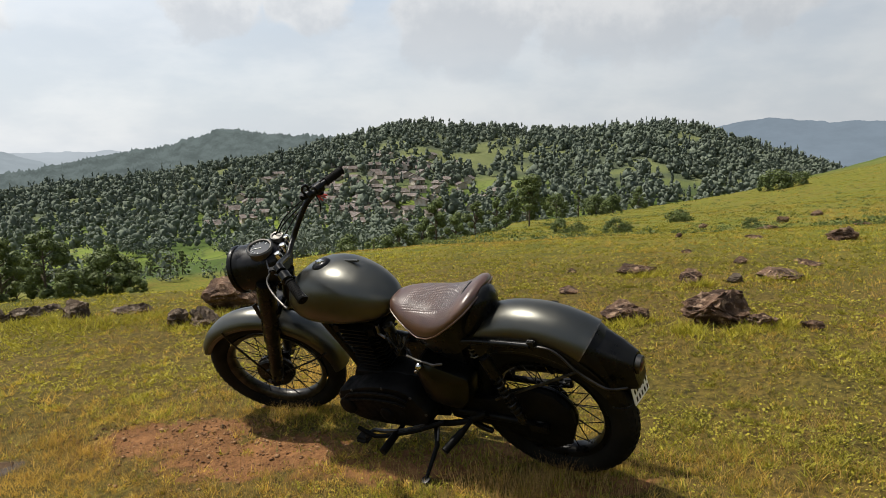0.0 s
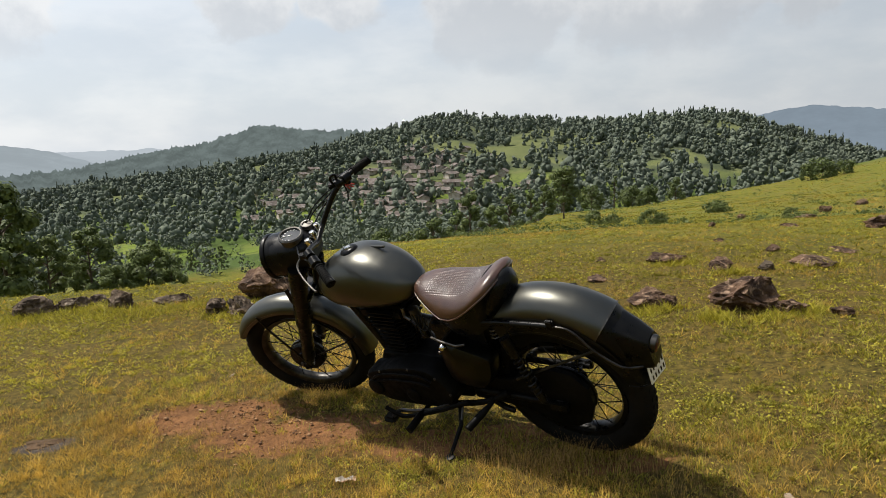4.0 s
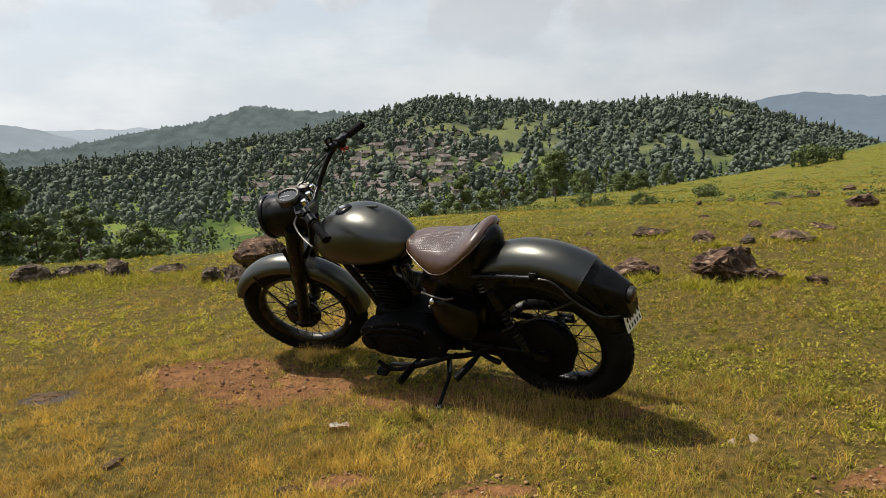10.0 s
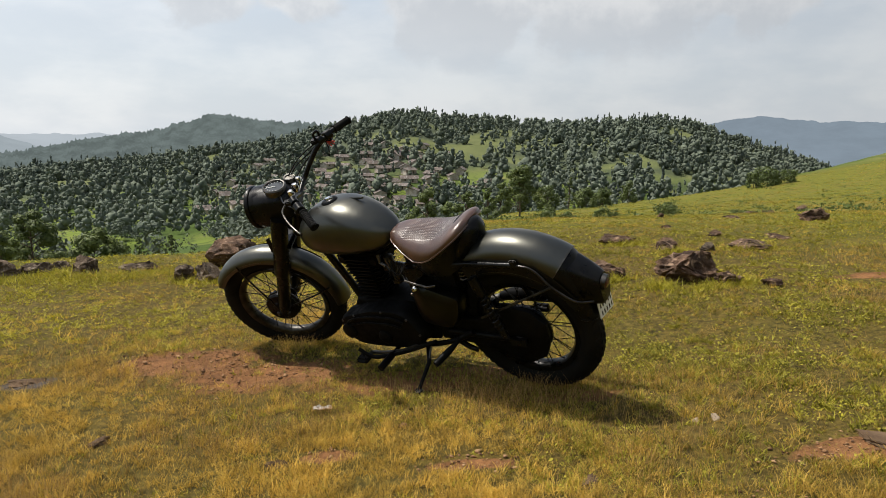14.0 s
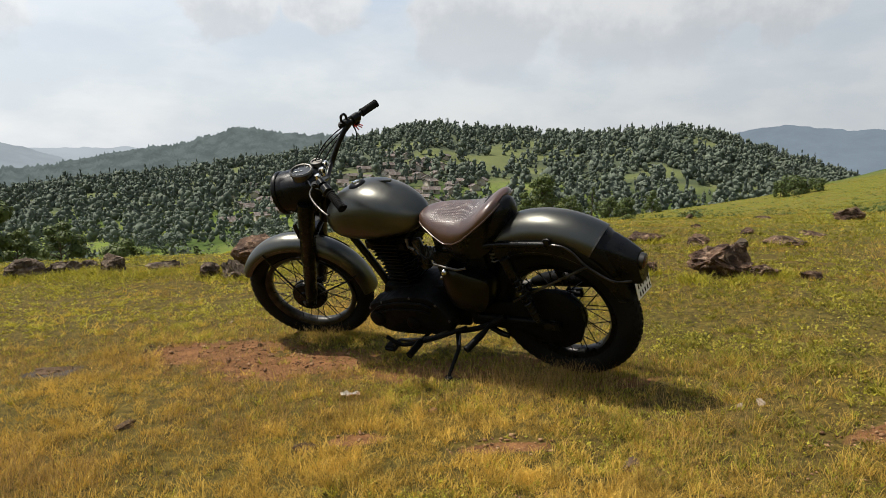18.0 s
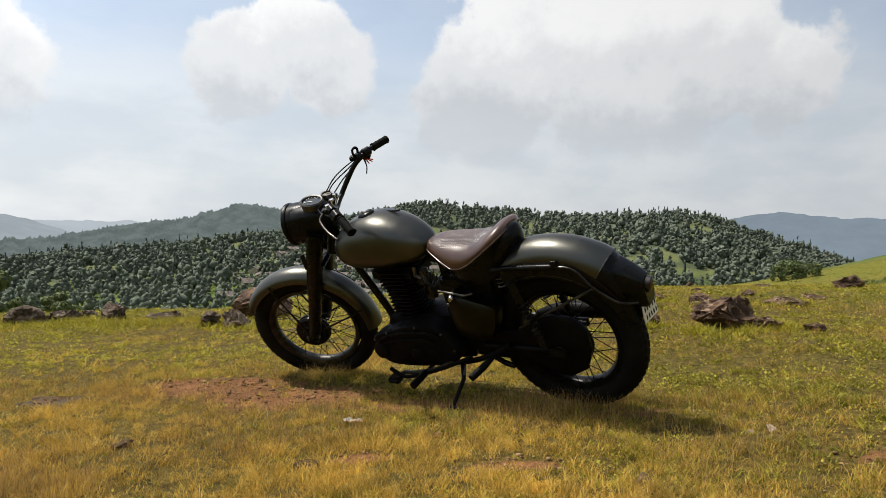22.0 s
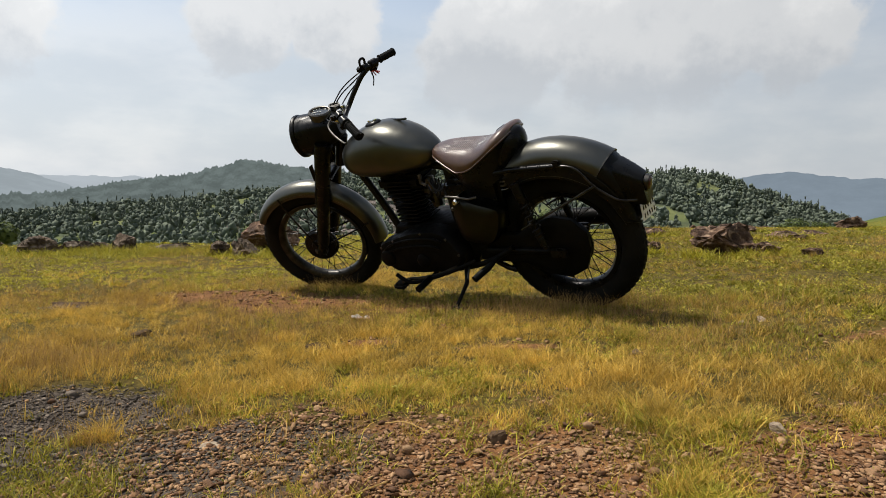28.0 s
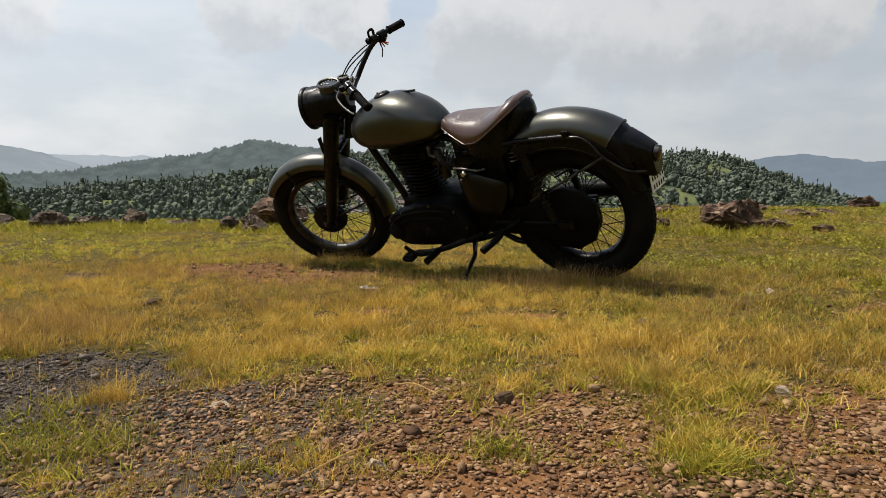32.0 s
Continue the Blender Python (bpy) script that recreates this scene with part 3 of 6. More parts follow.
def tube(bm, pts, r, seg=10, closed=False):
    """A round bar along points; r is one radius or one for each point."""
    pts = [Vector(p) for p in pts]
    rs = r if isinstance(r, (list, tuple)) else [r] * len(pts)
    rings, ref = [], None
    for i, p in enumerate(pts):
        a = pts[i - 1] if (i or closed) else p
        b = pts[(i + 1) % len(pts)] if (i < len(pts) - 1 or closed) else p
        d = (b - a).normalized()
        if ref is None:
            ref = d.orthogonal().normalized()
        ref = (ref - d * ref.dot(d)).normalized()
        o = d.cross(ref)
        rings.append([p + (ref * math.cos(2 * math.pi * k / seg) + o * math.sin(2 * math.pi * k / seg)) * rs[i] for k in range(seg)])
    return ring_loft(bm, rings, closed)


def spline(pts, n=8):
    """Points along a smooth curve through pts."""
    pts = [Vector(p) for p in pts]
    q = [pts[0] * 2 - pts[1]] + pts + [pts[-1] * 2 - pts[-2]]
    out = []
    for i in range(1, len(q) - 2):
        for k in range(n):
            t = k / n
            a, b, c, d = q[i - 1:i + 3]
            out.append(0.5 * ((2 * b) + (c - a) * t + (2 * a - 5 * b + 4 * c - d) * t * t + (3 * b - a - 3 * c + d) * t ** 3))
    return out + [pts[-1]]


def lathe(bm, profile, centre=(0, 0, 0), seg=40, axis="Y", closed=False):
    """Turns (radius, along) pairs round an axis through centre."""
    c = Vector(centre)
    rings = []
    for k in range(seg):
        a = 2 * math.pi * k / seg
        ring = []
        for r, h in profile:
            if axis == "Y":
                ring.append(c + Vector((r * math.cos(a), h, r * math.sin(a))))
            elif axis == "X":
                ring.append(c + Vector((h, r * math.cos(a), r * math.sin(a))))
            else:
                ring.append(c + Vector((r * math.cos(a), r * math.sin(a), h)))
        rings.append([bm.verts.new(p) for p in ring])
    n = len(profile)
    for k in range(seg):
        a, b = rings[k], rings[(k + 1) % seg]
        for i in range(n if closed else n - 1):
            j = (i + 1) % n
            if (a[i].co - b[i].co).length < 1e-6 and (a[j].co - b[j].co).length < 1e-6:
                continue
            try:
                bm.faces.new((a[i], a[j], b[j], b[i]))
            except ValueError:
                pass
    bmesh.ops.remove_doubles(bm, verts=bm.verts, dist=1e-5)
    return bm


def turned(bm, m):
    bmesh.ops.transform(bm, matrix=m, verts=bm.verts)
    return bm


def box(bm, x0, x1, y0, y1, z0, z1, bevel=0.0):
    r = bmesh.ops.create_cube(bm, size=1.0)
    bmesh.ops.transform(bm, matrix=Matrix.Translation(((x0 + x1) / 2, (y0 + y1) / 2, (z0 + z1) / 2)) @ Matrix.Diagonal((x1 - x0, y1 - y0, z1 - z0, 1)), verts=r["verts"])
    if bevel:
        es = {e for v in r["verts"] for e in v.link_edges}
        bmesh.ops.bevel(bm, geom=list(es), offset=bevel, segments=2, affect="EDGES")
    return bm


def outline_plate(bm, pts, y0, y1, bevel=0.0, dome=0.0):
    """A solid from an outline in the x-z plane, between two values of y; the y1 face may bulge."""
    n = len(pts)
    cx, cz = sum(p[0] for p in pts) / n, sum(p[1] for p in pts) / n
    s = 1 if y1 > y0 else -1
    rings = [[Vector((x, y0, z)) for x, z in pts], [Vector((x, y1 - s * bevel, z)) for x, z in pts]]
    for k, f in ((0.94, 0.0), (0.7, 0.7), (0.35, 1.0)):
        rings.append([Vector((cx + (x - cx) * k, y1 + s * dome * f, cz + (z - cz) * k)) for x, z in pts])
    return ring_loft(bm, rings)


# ---- motorcycle ----
BASE = 1.528
REAR_AXLE = (0.496, -0.042, 0.448)
YAW, LEAN, PITCH, STEER, RAKE = 35.2, 25.1, -3.8, 22.4, 27.0


def bike_matrix():
    y, l, p = radians(YAW), radians(LEAN), radians(PITCH)
    h, s, u = Vector((-math.cos(y), math.sin(y), 0)), Vector((-math.sin(y), -math.cos(y), 0)), Vector((0, 0, 1))
    u2 = u * math.cos(l) + s * math.sin(l)
    s2 = s * math.cos(l) - u * math.sin(l)
    h3 = h * math.cos(p) + u2 * math.sin(p)
    u3 = u2 * math.cos(p) - h * math.sin(p)
    m = Matrix((h3, s2, u3)).transposed().to_4x4()
    return Matrix.Translation(REAR_AXLE) @ m


FORE = Vector((math.cos(radians(RAKE)), 0, math.sin(radians(RAKE))))
STEM = Vector((-math.sin(radians(RAKE)), 0, math.cos(radians(RAKE))))
PIVOT = Vector((BASE, 0, 0)) - FORE * 0.056
STEERED = Matrix.Translation(PIVOT) @ Matrix.Rotation(radians(STEER), 4, STEM) @ Matrix.Translation(-PIVOT)


def arc_section(half, r_out, r_skirt, crown=0.05):
    """Half profile of a mudguard: (y, radius) pairs over the crown and down both skirts, with a rolled lip."""
    pts = []
    for k in range(-9, 10):
        a = radians(k * 10)
        pts.append((half * math.sin(a), r_out - crown + crown * math.cos(a)))
    out = [(-half - 0.004, r_skirt), (-half + 0.0, r_skirt + 0.012)] + pts + [(half, r_skirt + 0.012), (half + 0.004, r_skirt)]
    return out


def mudguard(bm, centre, half, r_out, skirt, a0, a1, steps, crown=0.05, thick=0.004):
    """A pressed-steel mudguard about a wheel; skirt(a) gives the radius of its lower edge at angle a."""
    rings = []
    c = Vector(centre)
    for i in range(steps + 1):
        a = a0 + (a1 - a0) * i / steps
        sec = arc_section(half, r_out, skirt(a), crown)
        inner = [(y * (1 - thick / half), r - thick) for y, r in sec[::-1]]
        ring = [c + Vector((r * math.cos(radians(a)), y, r * math.sin(radians(a)))) for y, r in sec + inner]
        rings.append(ring)
    return ring_loft(bm, rings)


def wheel(parent, centre, r_tyre, r_rim, width, m, spokes, tag, drum_side, rim_mat):
    """Wire wheel: tyre with tread blocks, rim, hub, drum, spokes."""
    hub = new(tag + "_wheel")
    hub.parent = parent
    hub.matrix_basis = m @ Matrix.Translation(centre)
    hub["label"] = "black spoked wheel with a dusty tyre"
    hw = width / 2
    bm = bmesh.new()
    prof = []
    for k in range(-10, 11):
        a = radians(k * 15)
        prof.append((r_tyre - hw * 0.95 + hw * 0.95 * math.cos(a), hw * math.sin(a)))
    prof = [(r_rim + 0.004, y * 0.62) if r < r_rim + 0.004 else (r, y) for r, y in prof]
    lathe(bm, prof, seg=72, closed=True)
    tyre = part("tyre", bm, M_RUBBER, hub, "dusty black rubber")
    bm = bmesh.new()
    n = 54
    for i in range(n):
        for row, (y0, off) in enumerate(((-hw * 0.62, 0.0), (-hw * 0.22, 0.5), (hw * 0.22, 0.0), (hw * 0.62, 0.5))):
            a = 2 * math.pi * (i + off) / n
            r = r_tyre - hw * 0.95 + hw * 0.95 * math.cos(math.asin(min(1, abs(y0) / hw)))
            b2 = bmesh.new()
            box(b2, -0.006, 0.0022, -hw * 0.16, hw * 0.16, -0.010, 0.010)
            tilt = Matrix.Rotation(math.asin(y0 / hw), 4, "Z")
            turned(b2, Matrix.Rotation(-a, 4, "Y") @ Matrix.Translation((r, y0, 0)) @ tilt @ Matrix.Rotation(radians(18 * (1 if row % 2 else -1)), 4, "X"))
            tmp = bpy.data.meshes.new("t")
            b2.to_mesh(tmp)
            b2.free()
            bm.from_mesh(tmp)
            bpy.data.meshes.remove(tmp)
    tagged(part("tread", bm, M_RUBBER, tyre, "", False), kind="stuff")
    bm = bmesh.new()
    w = width * 0.33
    lathe(bm, [(r_rim + 0.008, -w), (r_rim + 0.008, -w + 0.004), (r_rim - 0.008, -w + 0.010), (r_rim - 0.016, -w * 0.4), (r_rim - 0.016, w * 0.4), (r_rim - 0.008, w - 0.010), (r_rim + 0.008, w - 0.004), (r_rim + 0.008, w), (r_rim - 0.012, w - 0.006), (r_rim - 0.022, w * 0.4), (r_rim - 0.022, -w * 0.4), (r_rim - 0.012, -w + 0.006)], seg=72, closed=True)
    rim = part("rim", bm, rim_mat, hub, "worn steel rim")
    bm = bmesh.new()
    s = drum_side
    lathe(bm, [(0.0, -0.07), (0.022, -0.07), (0.026, -0.055), (0.05, -0.052), (0.052, -0.046), (0.03, -0.04), (0.028, 0.03), (0.05, 0.04), (0.05, 0.05), (0.0, 0.06)], seg=32)
    part("hub", bm, M_ENGINE, hub)
    bm = bmesh.new()
    rd = 0.098 if tag == "front" else 0.12
    lathe(bm, [(0.0, 0.02 * s), (rd * 0.96, 0.02 * s), (rd, 0.026 * s), (rd, 0.036 * s), (rd * 0.94, 0.04 * s), (rd * 0.93, 0.05 * s), (rd * 0.97, 0.056 * s), (rd * 0.9, 0.066 * s), (rd * 0.5, 0.07 * s), (rd * 0.45, 0.078 * s), (rd * 0.2, 0.08 * s), (0, 0.082 * s)], seg=40)
    drum = part("brake_drum", bm, M_BLACK, hub, "black brake drum")
    bm = bmesh.new()
    tube(bm, [(0, -0.12, 0), (0, 0.12, 0)], 0.009, 8)
    box(bm, -0.014, 0.014, 0.105, 0.116, -0.014, 0.014, 0.002)
    box(bm, -0.014, 0.014, -0.116, -0.105, -0.014, 0.014, 0.002)
    part("axle", bm, M_STEEL, hub)
    made = None
    for i in range(spokes):
        a = 2 * math.pi * (i // 2 + 0.5 * (i % 2)) / (spokes / 2)
        side = 1 if i % 2 else -1
        lean_a = a + (0.55 if (i // 2) % 2 else -0.55) * (0.048 / 0.09 + 0.4)
        r_in = 0.085 if side == s else 0.048
        p0 = Vector((r_in * math.cos(lean_a), side * 0.036, r_in * math.sin(lean_a)))
        p1 = Vector(((r_rim - 0.018) * math.cos(a), side * 0.012, (r_rim - 0.018) * math.sin(a)))
        b2 = tube(bmesh.new(), [p0, p0.lerp(p1, 0.92), p1], [0.0021, 0.0021, 0.0032], 6)
        part("spoke", b2, M_BLACK, hub)
    return hub


def build_tank(parent):
    # stations: x, half width, top, bottom
    st = [(0.560, 0.030, 0.490, 0.450), (0.584, 0.070, 0.514, 0.418), (0.628, 0.105, 0.550, 0.395), (0.690, 0.132, 0.590, 0.383), (0.765, 0.152, 0.620, 0.375),
          (0.828, 0.160, 0.633, 0.371), (0.908, 0.160, 0.631, 0.369), (0.978, 0.152, 0.614, 0.373), (1.033, 0.136, 0.588, 0.387), (1.073, 0.112, 0.558, 0.407), (1.098, 0.075, 0.530, 0.435), (1.108, 0.030, 0.503, 0.465)]
    xs = [s[0] for s in st]
    fine = []
    n = 34
    for i in range(n + 1):
        x = xs[0] + (xs[-1] - xs[0]) * (0.5 - 0.5 * math.cos(math.pi * i / n))
        fine.append((x, *(float(np.interp(x, xs, [s[k] for s in st])) for k in (1, 2, 3))))
    bm = bmesh.new()
    rings = []
    for x, w, top, bot in fine:
        ring = []
        mid = bot + (top - bot) * 0.46
        for k in range(40):
            a = 2 * math.pi * k / 40
            c, s = math.cos(a), math.sin(a)
            y = w * math.copysign(abs(c) ** 0.82, c)
            if s >= 0:
                z = mid + (top - mid) * abs(s) ** 0.92
            else:
                z = mid - (mid - bot) * abs(s) ** 0.62
                y *= 1 - 0.10 * abs(s)
            ring.append(Vector((x, y, z)))
        rings.append(ring)
    ring_loft(bm, rings)
    for _ in range(2):
        bmesh.ops.smooth_vert(bm, verts=bm.verts, factor=0.5, use_axis_x=True, use_axis_y=True, use_axis_z=True)
    tank = part("fuel_tank", bm, M_OLIVE, parent, "olive metallic teardrop tank")
    tilt = Matrix.Translation((0.890, 0.012, 0.620)) @ Matrix.Rotation(radians(5), 4, "Y") @ Matrix.Rotation(radians(-5), 4, "X")
    bm = bmesh.new()
    lathe(bm, [(0.0, 0.022), (0.020, 0.022), (0.032, 0.019), (0.040, 0.012), (0.043, 0.004), (0.050, 0.002), (0.052, -0.008)], seg=36, axis="Z")
    cap = part("filler_cap", turned(bm, tilt), M_BLACK, tank, "black filler cap with a steel lock")
    bm = bmesh.new()
    lathe(bm, [(0, 0.0265), (0.012, 0.0265), (0.015, 0.0225), (0.015, 0.02)], seg=20, axis="Z")
    box(bm, -0.026, 0.026, -0.005, 0.005, 0.02, 0.027, 0.002)
    part("cap_lock", turned(bm, tilt), M_CHROME, cap)
    bm = bmesh.new()
    box(bm, 0.72, 0.80, -0.006, 0.006, 0.612, 0.6215, 0.002)
    part("tank_crease", turned(bm, Matrix.Translation((0, -0.03, 0.003)) @ Matrix.Rotation(0.0, 4, "Z")), M_OLIVE, tank)
    bm = bmesh.new()
    for s in (1, -1):
        tube(bm, [(1.06, s * 0.02, 0.395), (0.90, s * 0.02, 0.368), (0.70, s * 0.02, 0.374), (0.62, s * 0.02, 0.392)], 0.006, 8)
    part("tank_seam", bm, M_BLACK, tank)
    return tank


def seat_material():
    m, t, b = material("woven_saddle_leather", 0.36, 0.0, 0.5)
    co = coords(t)
    wear, grain = noise_tex(t, co, 6.0), noise_tex(t, co, 170.0, 3.0)
    sep = t.nodes.new("ShaderNodeSeparateXYZ")
    t.links.new(co, sep.inputs[0])
    u = maths(t, "MULTIPLY", maths(t, "ADD", sep.outputs[0], sep.outputs[1]), 290.0)
    v = maths(t, "MULTIPLY", maths(t, "SUBTRACT", sep.outputs[0], sep.outputs[1]), 290.0)
    weave = maths(t, "MULTIPLY", maths(t, "SINE", u), maths(t, "SINE", v))
    zone = maths(t, "MULTIPLY", ramp(t, sep.outputs[0], [(0.20, 0.0), (0.25, 1.0), (0.44, 1.0), (0.50, 0.0)]),
                 ramp(t, maths(t, "ABSOLUTE", sep.outputs[1]), [(0.075, 1.0), (0.105, 0.0)]))
    hgt = maths(t, "ADD", maths(t, "MULTIPLY", maths(t, "MULTIPLY", weave, zone), 1.0), maths(t, "MULTIPLY", grain, 0.35))
    col = blend(t, ramp(t, wear, [(0.35, 0.0), (0.7, 1.0)]), (0.044, 0.020, 0.012), (0.084, 0.041, 0.025))
    col = blend(t, maths(t, "MULTIPLY", zone, ramp(t, weave, [(0.0, 0.45), (0.35, 0.0)])), col, (0.026, 0.013, 0.009))
    t.links.new(col, b.inputs["Base Color"])
    t.links.new(ramp(t, wear, [(0.3, 0.30), (0.7, 0.42)]), b.inputs["Roughness"])
    bump(t, b, hgt, 0.7, 0.0025)
    b.inputs["Coat Weight"].default_value, b.inputs["Coat Roughness"].default_value = 0.25, 0.30
    return m


M_SADDLE = seat_material()


def build_seat(parent):
    xs = [0.142, 0.150, 0.170, 0.205, 0.245, 0.300, 0.345, 0.400, 0.460, 0.520, 0.560, 0.578]
    top = [0.540, 0.552, 0.555, 0.540, 0.512, 0.494, 0.492, 0.496, 0.499, 0.500, 0.494, 0.480]
    edge = [0.528, 0.520, 0.505, 0.482, 0.455, 0.422, 0.404, 0.400, 0.425, 0.447, 0.455, 0.458]
    half = [0.045, 0.085, 0.120, 0.142, 0.152, 0.156, 0.154, 0.146, 0.124, 0.092, 0.062, 0.030]
    seat = new("saddle")
    seat.parent = parent
    seat["label"] = "brown leather saddle with a woven pattern and black sides"
    n = 36
    rings, edges = [], []
    for i in range(n + 1):
        x = xs[0] + (xs[-1] - xs[0]) * i / n
        t_, e_, w_ = (float(np.interp(x, xs, a)) for a in (top, edge, half))
        ring = []
        for k in range(-12, 13):
            q = k / 12
            y = w_ * math.sin(q * math.pi / 2)
            z = e_ + (t_ - e_) * (1 - abs(q) ** 2.3)
            ring.append(Vector((x, y, z)))
        edges.append((ring[0].copy(), ring[-1].copy()))
        ring += [Vector((x, w_ * 0.9 * math.sin(k / 6 * math.pi / 2), min(e_, t_) - 0.012)) for k in range(5, -6, -1)]
        rings.append(ring)
    bm = ring_loft(bmesh.new(), rings)
    for _ in range(2):
        bmesh.ops.smooth_vert(bm, verts=bm.verts, factor=0.4, use_axis_x=True, use_axis_y=True, use_axis_z=True)
    part("seat_cover", bm, M_SADDLE, seat, "polished brown leather with woven centre")
    loop = [e[1] for e in edges] + [e[0] for e in edges[::-1]]
    part("piping", tube(bmesh.new(), loop, 0.0030, 8, True), M_SADDLE, seat, "brown edge piping")
    # black side panels under the piping
    rings = []
    for i in range(n + 1):
        x = xs[0] + (xs[-1] - xs[0]) * i / n
        e_, w_ = (float(np.interp(x, xs, a)) for a in (edge, half))
        low = float(np.interp(x, [0.10, 0.16, 0.24, 0.36, 0.46, 0.58], [0.41, 0.36, 0.315, 0.31, 0.375, 0.425]))
        xl = 0.17 + (x - 0.142) * 0.90
        rings.append([Vector((x, -w_ + 0.004, e_ - 0.006)), Vector((xl, -w_ * 0.92, (e_ + low) / 2)), Vector((xl, -w_ * 0.78, low)),
                      Vector((xl, w_ * 0.78, low)), Vector((xl, w_ * 0.92, (e_ + low) / 2)), Vector((x, w_ - 0.004, e_ - 0.006))])
    part("side_skirt", ring_loft(bmesh.new(), rings), M_BLACK, seat, "black vinyl skirt")
    rings = []
    for z, x0, w_ in ((0.335, 0.185, 0.075), (0.37, 0.155, 0.095), (0.42, 0.128, 0.108), (0.465, 0.110, 0.105), (0.505, 0.110, 0.088), (0.530, 0.122, 0.062), (0.540, 0.140, 0.030)):
        rings.append([Vector((x0 + (0.20 - x0) * (1 - math.cos(a) if math.cos(a) >= 0 else 1), w_ * math.sin(a), z)) if math.cos(a) >= 0 else Vector((0.21, w_ * math.sin(a), z)) for a in (2 * math.pi * k / 24 for k in range(24))])
    part("seat_back", ring_loft(bmesh.new(), rings), M_BLACK, seat, "black padded back of the saddle")
    for s in (1, -1):
        bm = bmesh.new()
        pts = [(0.20 + 0.022 * math.cos(k * 0.9), s * 0.085 + 0.022 * math.sin(k * 0.9), 0.29 + 0.0026 * k) for k in range(22)]
        tube(bm, pts, 0.0035, 6)
        part("seat_spring", bm, M_STEEL, seat)
    return seat


def build_bike():
    root = new("motorcycle")
    root.empty_display_size = 0.1
    tagged(root, "old olive and black motorcycle leaning on its side stand in grass", "motorcycle")
    I = Matrix.Identity(4)
    wheel(root, (0, 0, 0), 0.335, 0.232, 0.112, I, 36, "rear", 1, M_BLACK)
    wheel(root, (BASE, 0, 0), 0.350, 0.250, 0.098, STEERED, 36, "front", 1, M_DARKSTEEL)
    build_tank(root)
    build_seat(root)

    # rear mudguard with its tail box, lamp and plate
    def rear_skirt(a):
        return 0.345 if a < 125 else 0.345 - 0.022 * min(1, (a - 125) / 25)

    bm = mudguard(bmesh.new(), (0, 0, 0), 0.100, 0.472, rear_skirt, 62, 124, 28, 0.075)
    guard = part("rear_mudguard", bm, M_OLIVE, root, "deep olive metallic mudguard")
    bm = bmesh.new()
    rings = []
    for i in range(19):
        a = 123.5 + 36 * i / 18
        r_out = 0.468 - 0.092 * smooth(-0.12, 0.95, i / 18)
        sec = arc_section(0.0985 - 0.018 * i / 18, r_out, min(rear_skirt(a), r_out - 0.05), 0.072 - 0.030 * i / 18)
        inner = [(y * 0.95, r - 0.004) for y, r in sec[::-1]]
        rings.append([Vector((r * math.cos(radians(a)), y, r * math.sin(radians(a)))) for y, r in sec + inner])
    part("tail_section", ring_loft(bm, rings), M_BLACK, guard, "black rear end of the mudguard")
    bm = bmesh.new()
    rings = []
    for x, z, w, hgt in ((-0.240, 0.368, 0.072, 0.16), (-0.248, 0.376, 0.078, 0.17), (-0.290, 0.358, 0.074, 0.18), (-0.335, 0.328, 0.064, 0.16), (-0.372, 0.300, 0.050, 0.13), (-0.380, 0.292, 0.044, 0.11)):
        ring = []
        for k in range(24):
            a = 2 * math.pi * k / 24
            c, s = math.cos(a), math.sin(a)
            yy = w * math.copysign(abs(c) ** 0.6, c)
            zz = z - hgt / 2 + hgt / 2 * math.copysign(abs(s) ** 0.6, s)
            ring.append(Vector((x - 0.25 * (z - hgt / 2 - zz) * 0.35, yy, zz)))
        rings.append(ring)
    box_tail = part("tail_box", ring_loft(bm, rings), M_BLACK, guard, "black tail light housing")
    bm = bmesh.new()
    lathe(bm, [(0, -0.012), (0.015, -0.011), (0.023, -0.008), (0.028, -0.002), (0.029, 0.004)], seg=28, axis="X")
    tl = Matrix.Translation((-0.386, 0, 0.255)) @ Matrix.Rotation(radians(-12), 4, "Y")
    lens = part("tail_lens", turned(bm, tl), M_RED, box_tail, "dusty red tail lens")
    bm = bmesh.new()
    lathe(bm, [(0.029, -0.006), (0.032, -0.004), (0.033, 0.014), (0.028, 0.016)], seg=28, axis="X", closed=True)
    part("lens_ring", turned(bm, tl), M_DARKSTEEL, box_tail)
    pm = Matrix.Translation((-0.368, 0.002, 0.146)) @ Matrix.Rotation(radians(2), 4, "Y") @ Matrix.Rotation(radians(-11), 4, "Z")
    bm = bmesh.new()
    box(bm, -0.002, 0.002, -0.050, 0.050, -0.038, 0.038, 0.0015)
    plate = part("number_plate", turned(bm, pm), M_WHITE, guard, "white number plate with dark marks")
    for z0, z1, cells in ((0.004, 0.029, (-0.044, -0.026, -0.004, 0.014, 0.031)), (-0.030, -0.005, (-0.044, -0.026, -0.008, 0.010, 0.028))):
        for y in cells:
            bm = bmesh.new()
            box(bm, -0.0035, -0.0022, y + 0.002, y + 0.0085, z0 + 0.003, z1 - 0.003)
            part("plate_mark", turned(bm, pm), M_BLACK, plate, "", False)
    bm = bmesh.new()
    tube(bm, spline([(-0.30, 0.098, 0.137), (-0.328, 0.088, 0.126), (-0.352, 0.055, 0.114), (-0.360, 0.0, 0.110), (-0.352, -0.055, 0.114), (-0.328, -0.088, 0.126), (-0.30, -0.098, 0.137)], 5), 0.004, 6)
    part("guard_lip", bm, M_BLACK, guard)
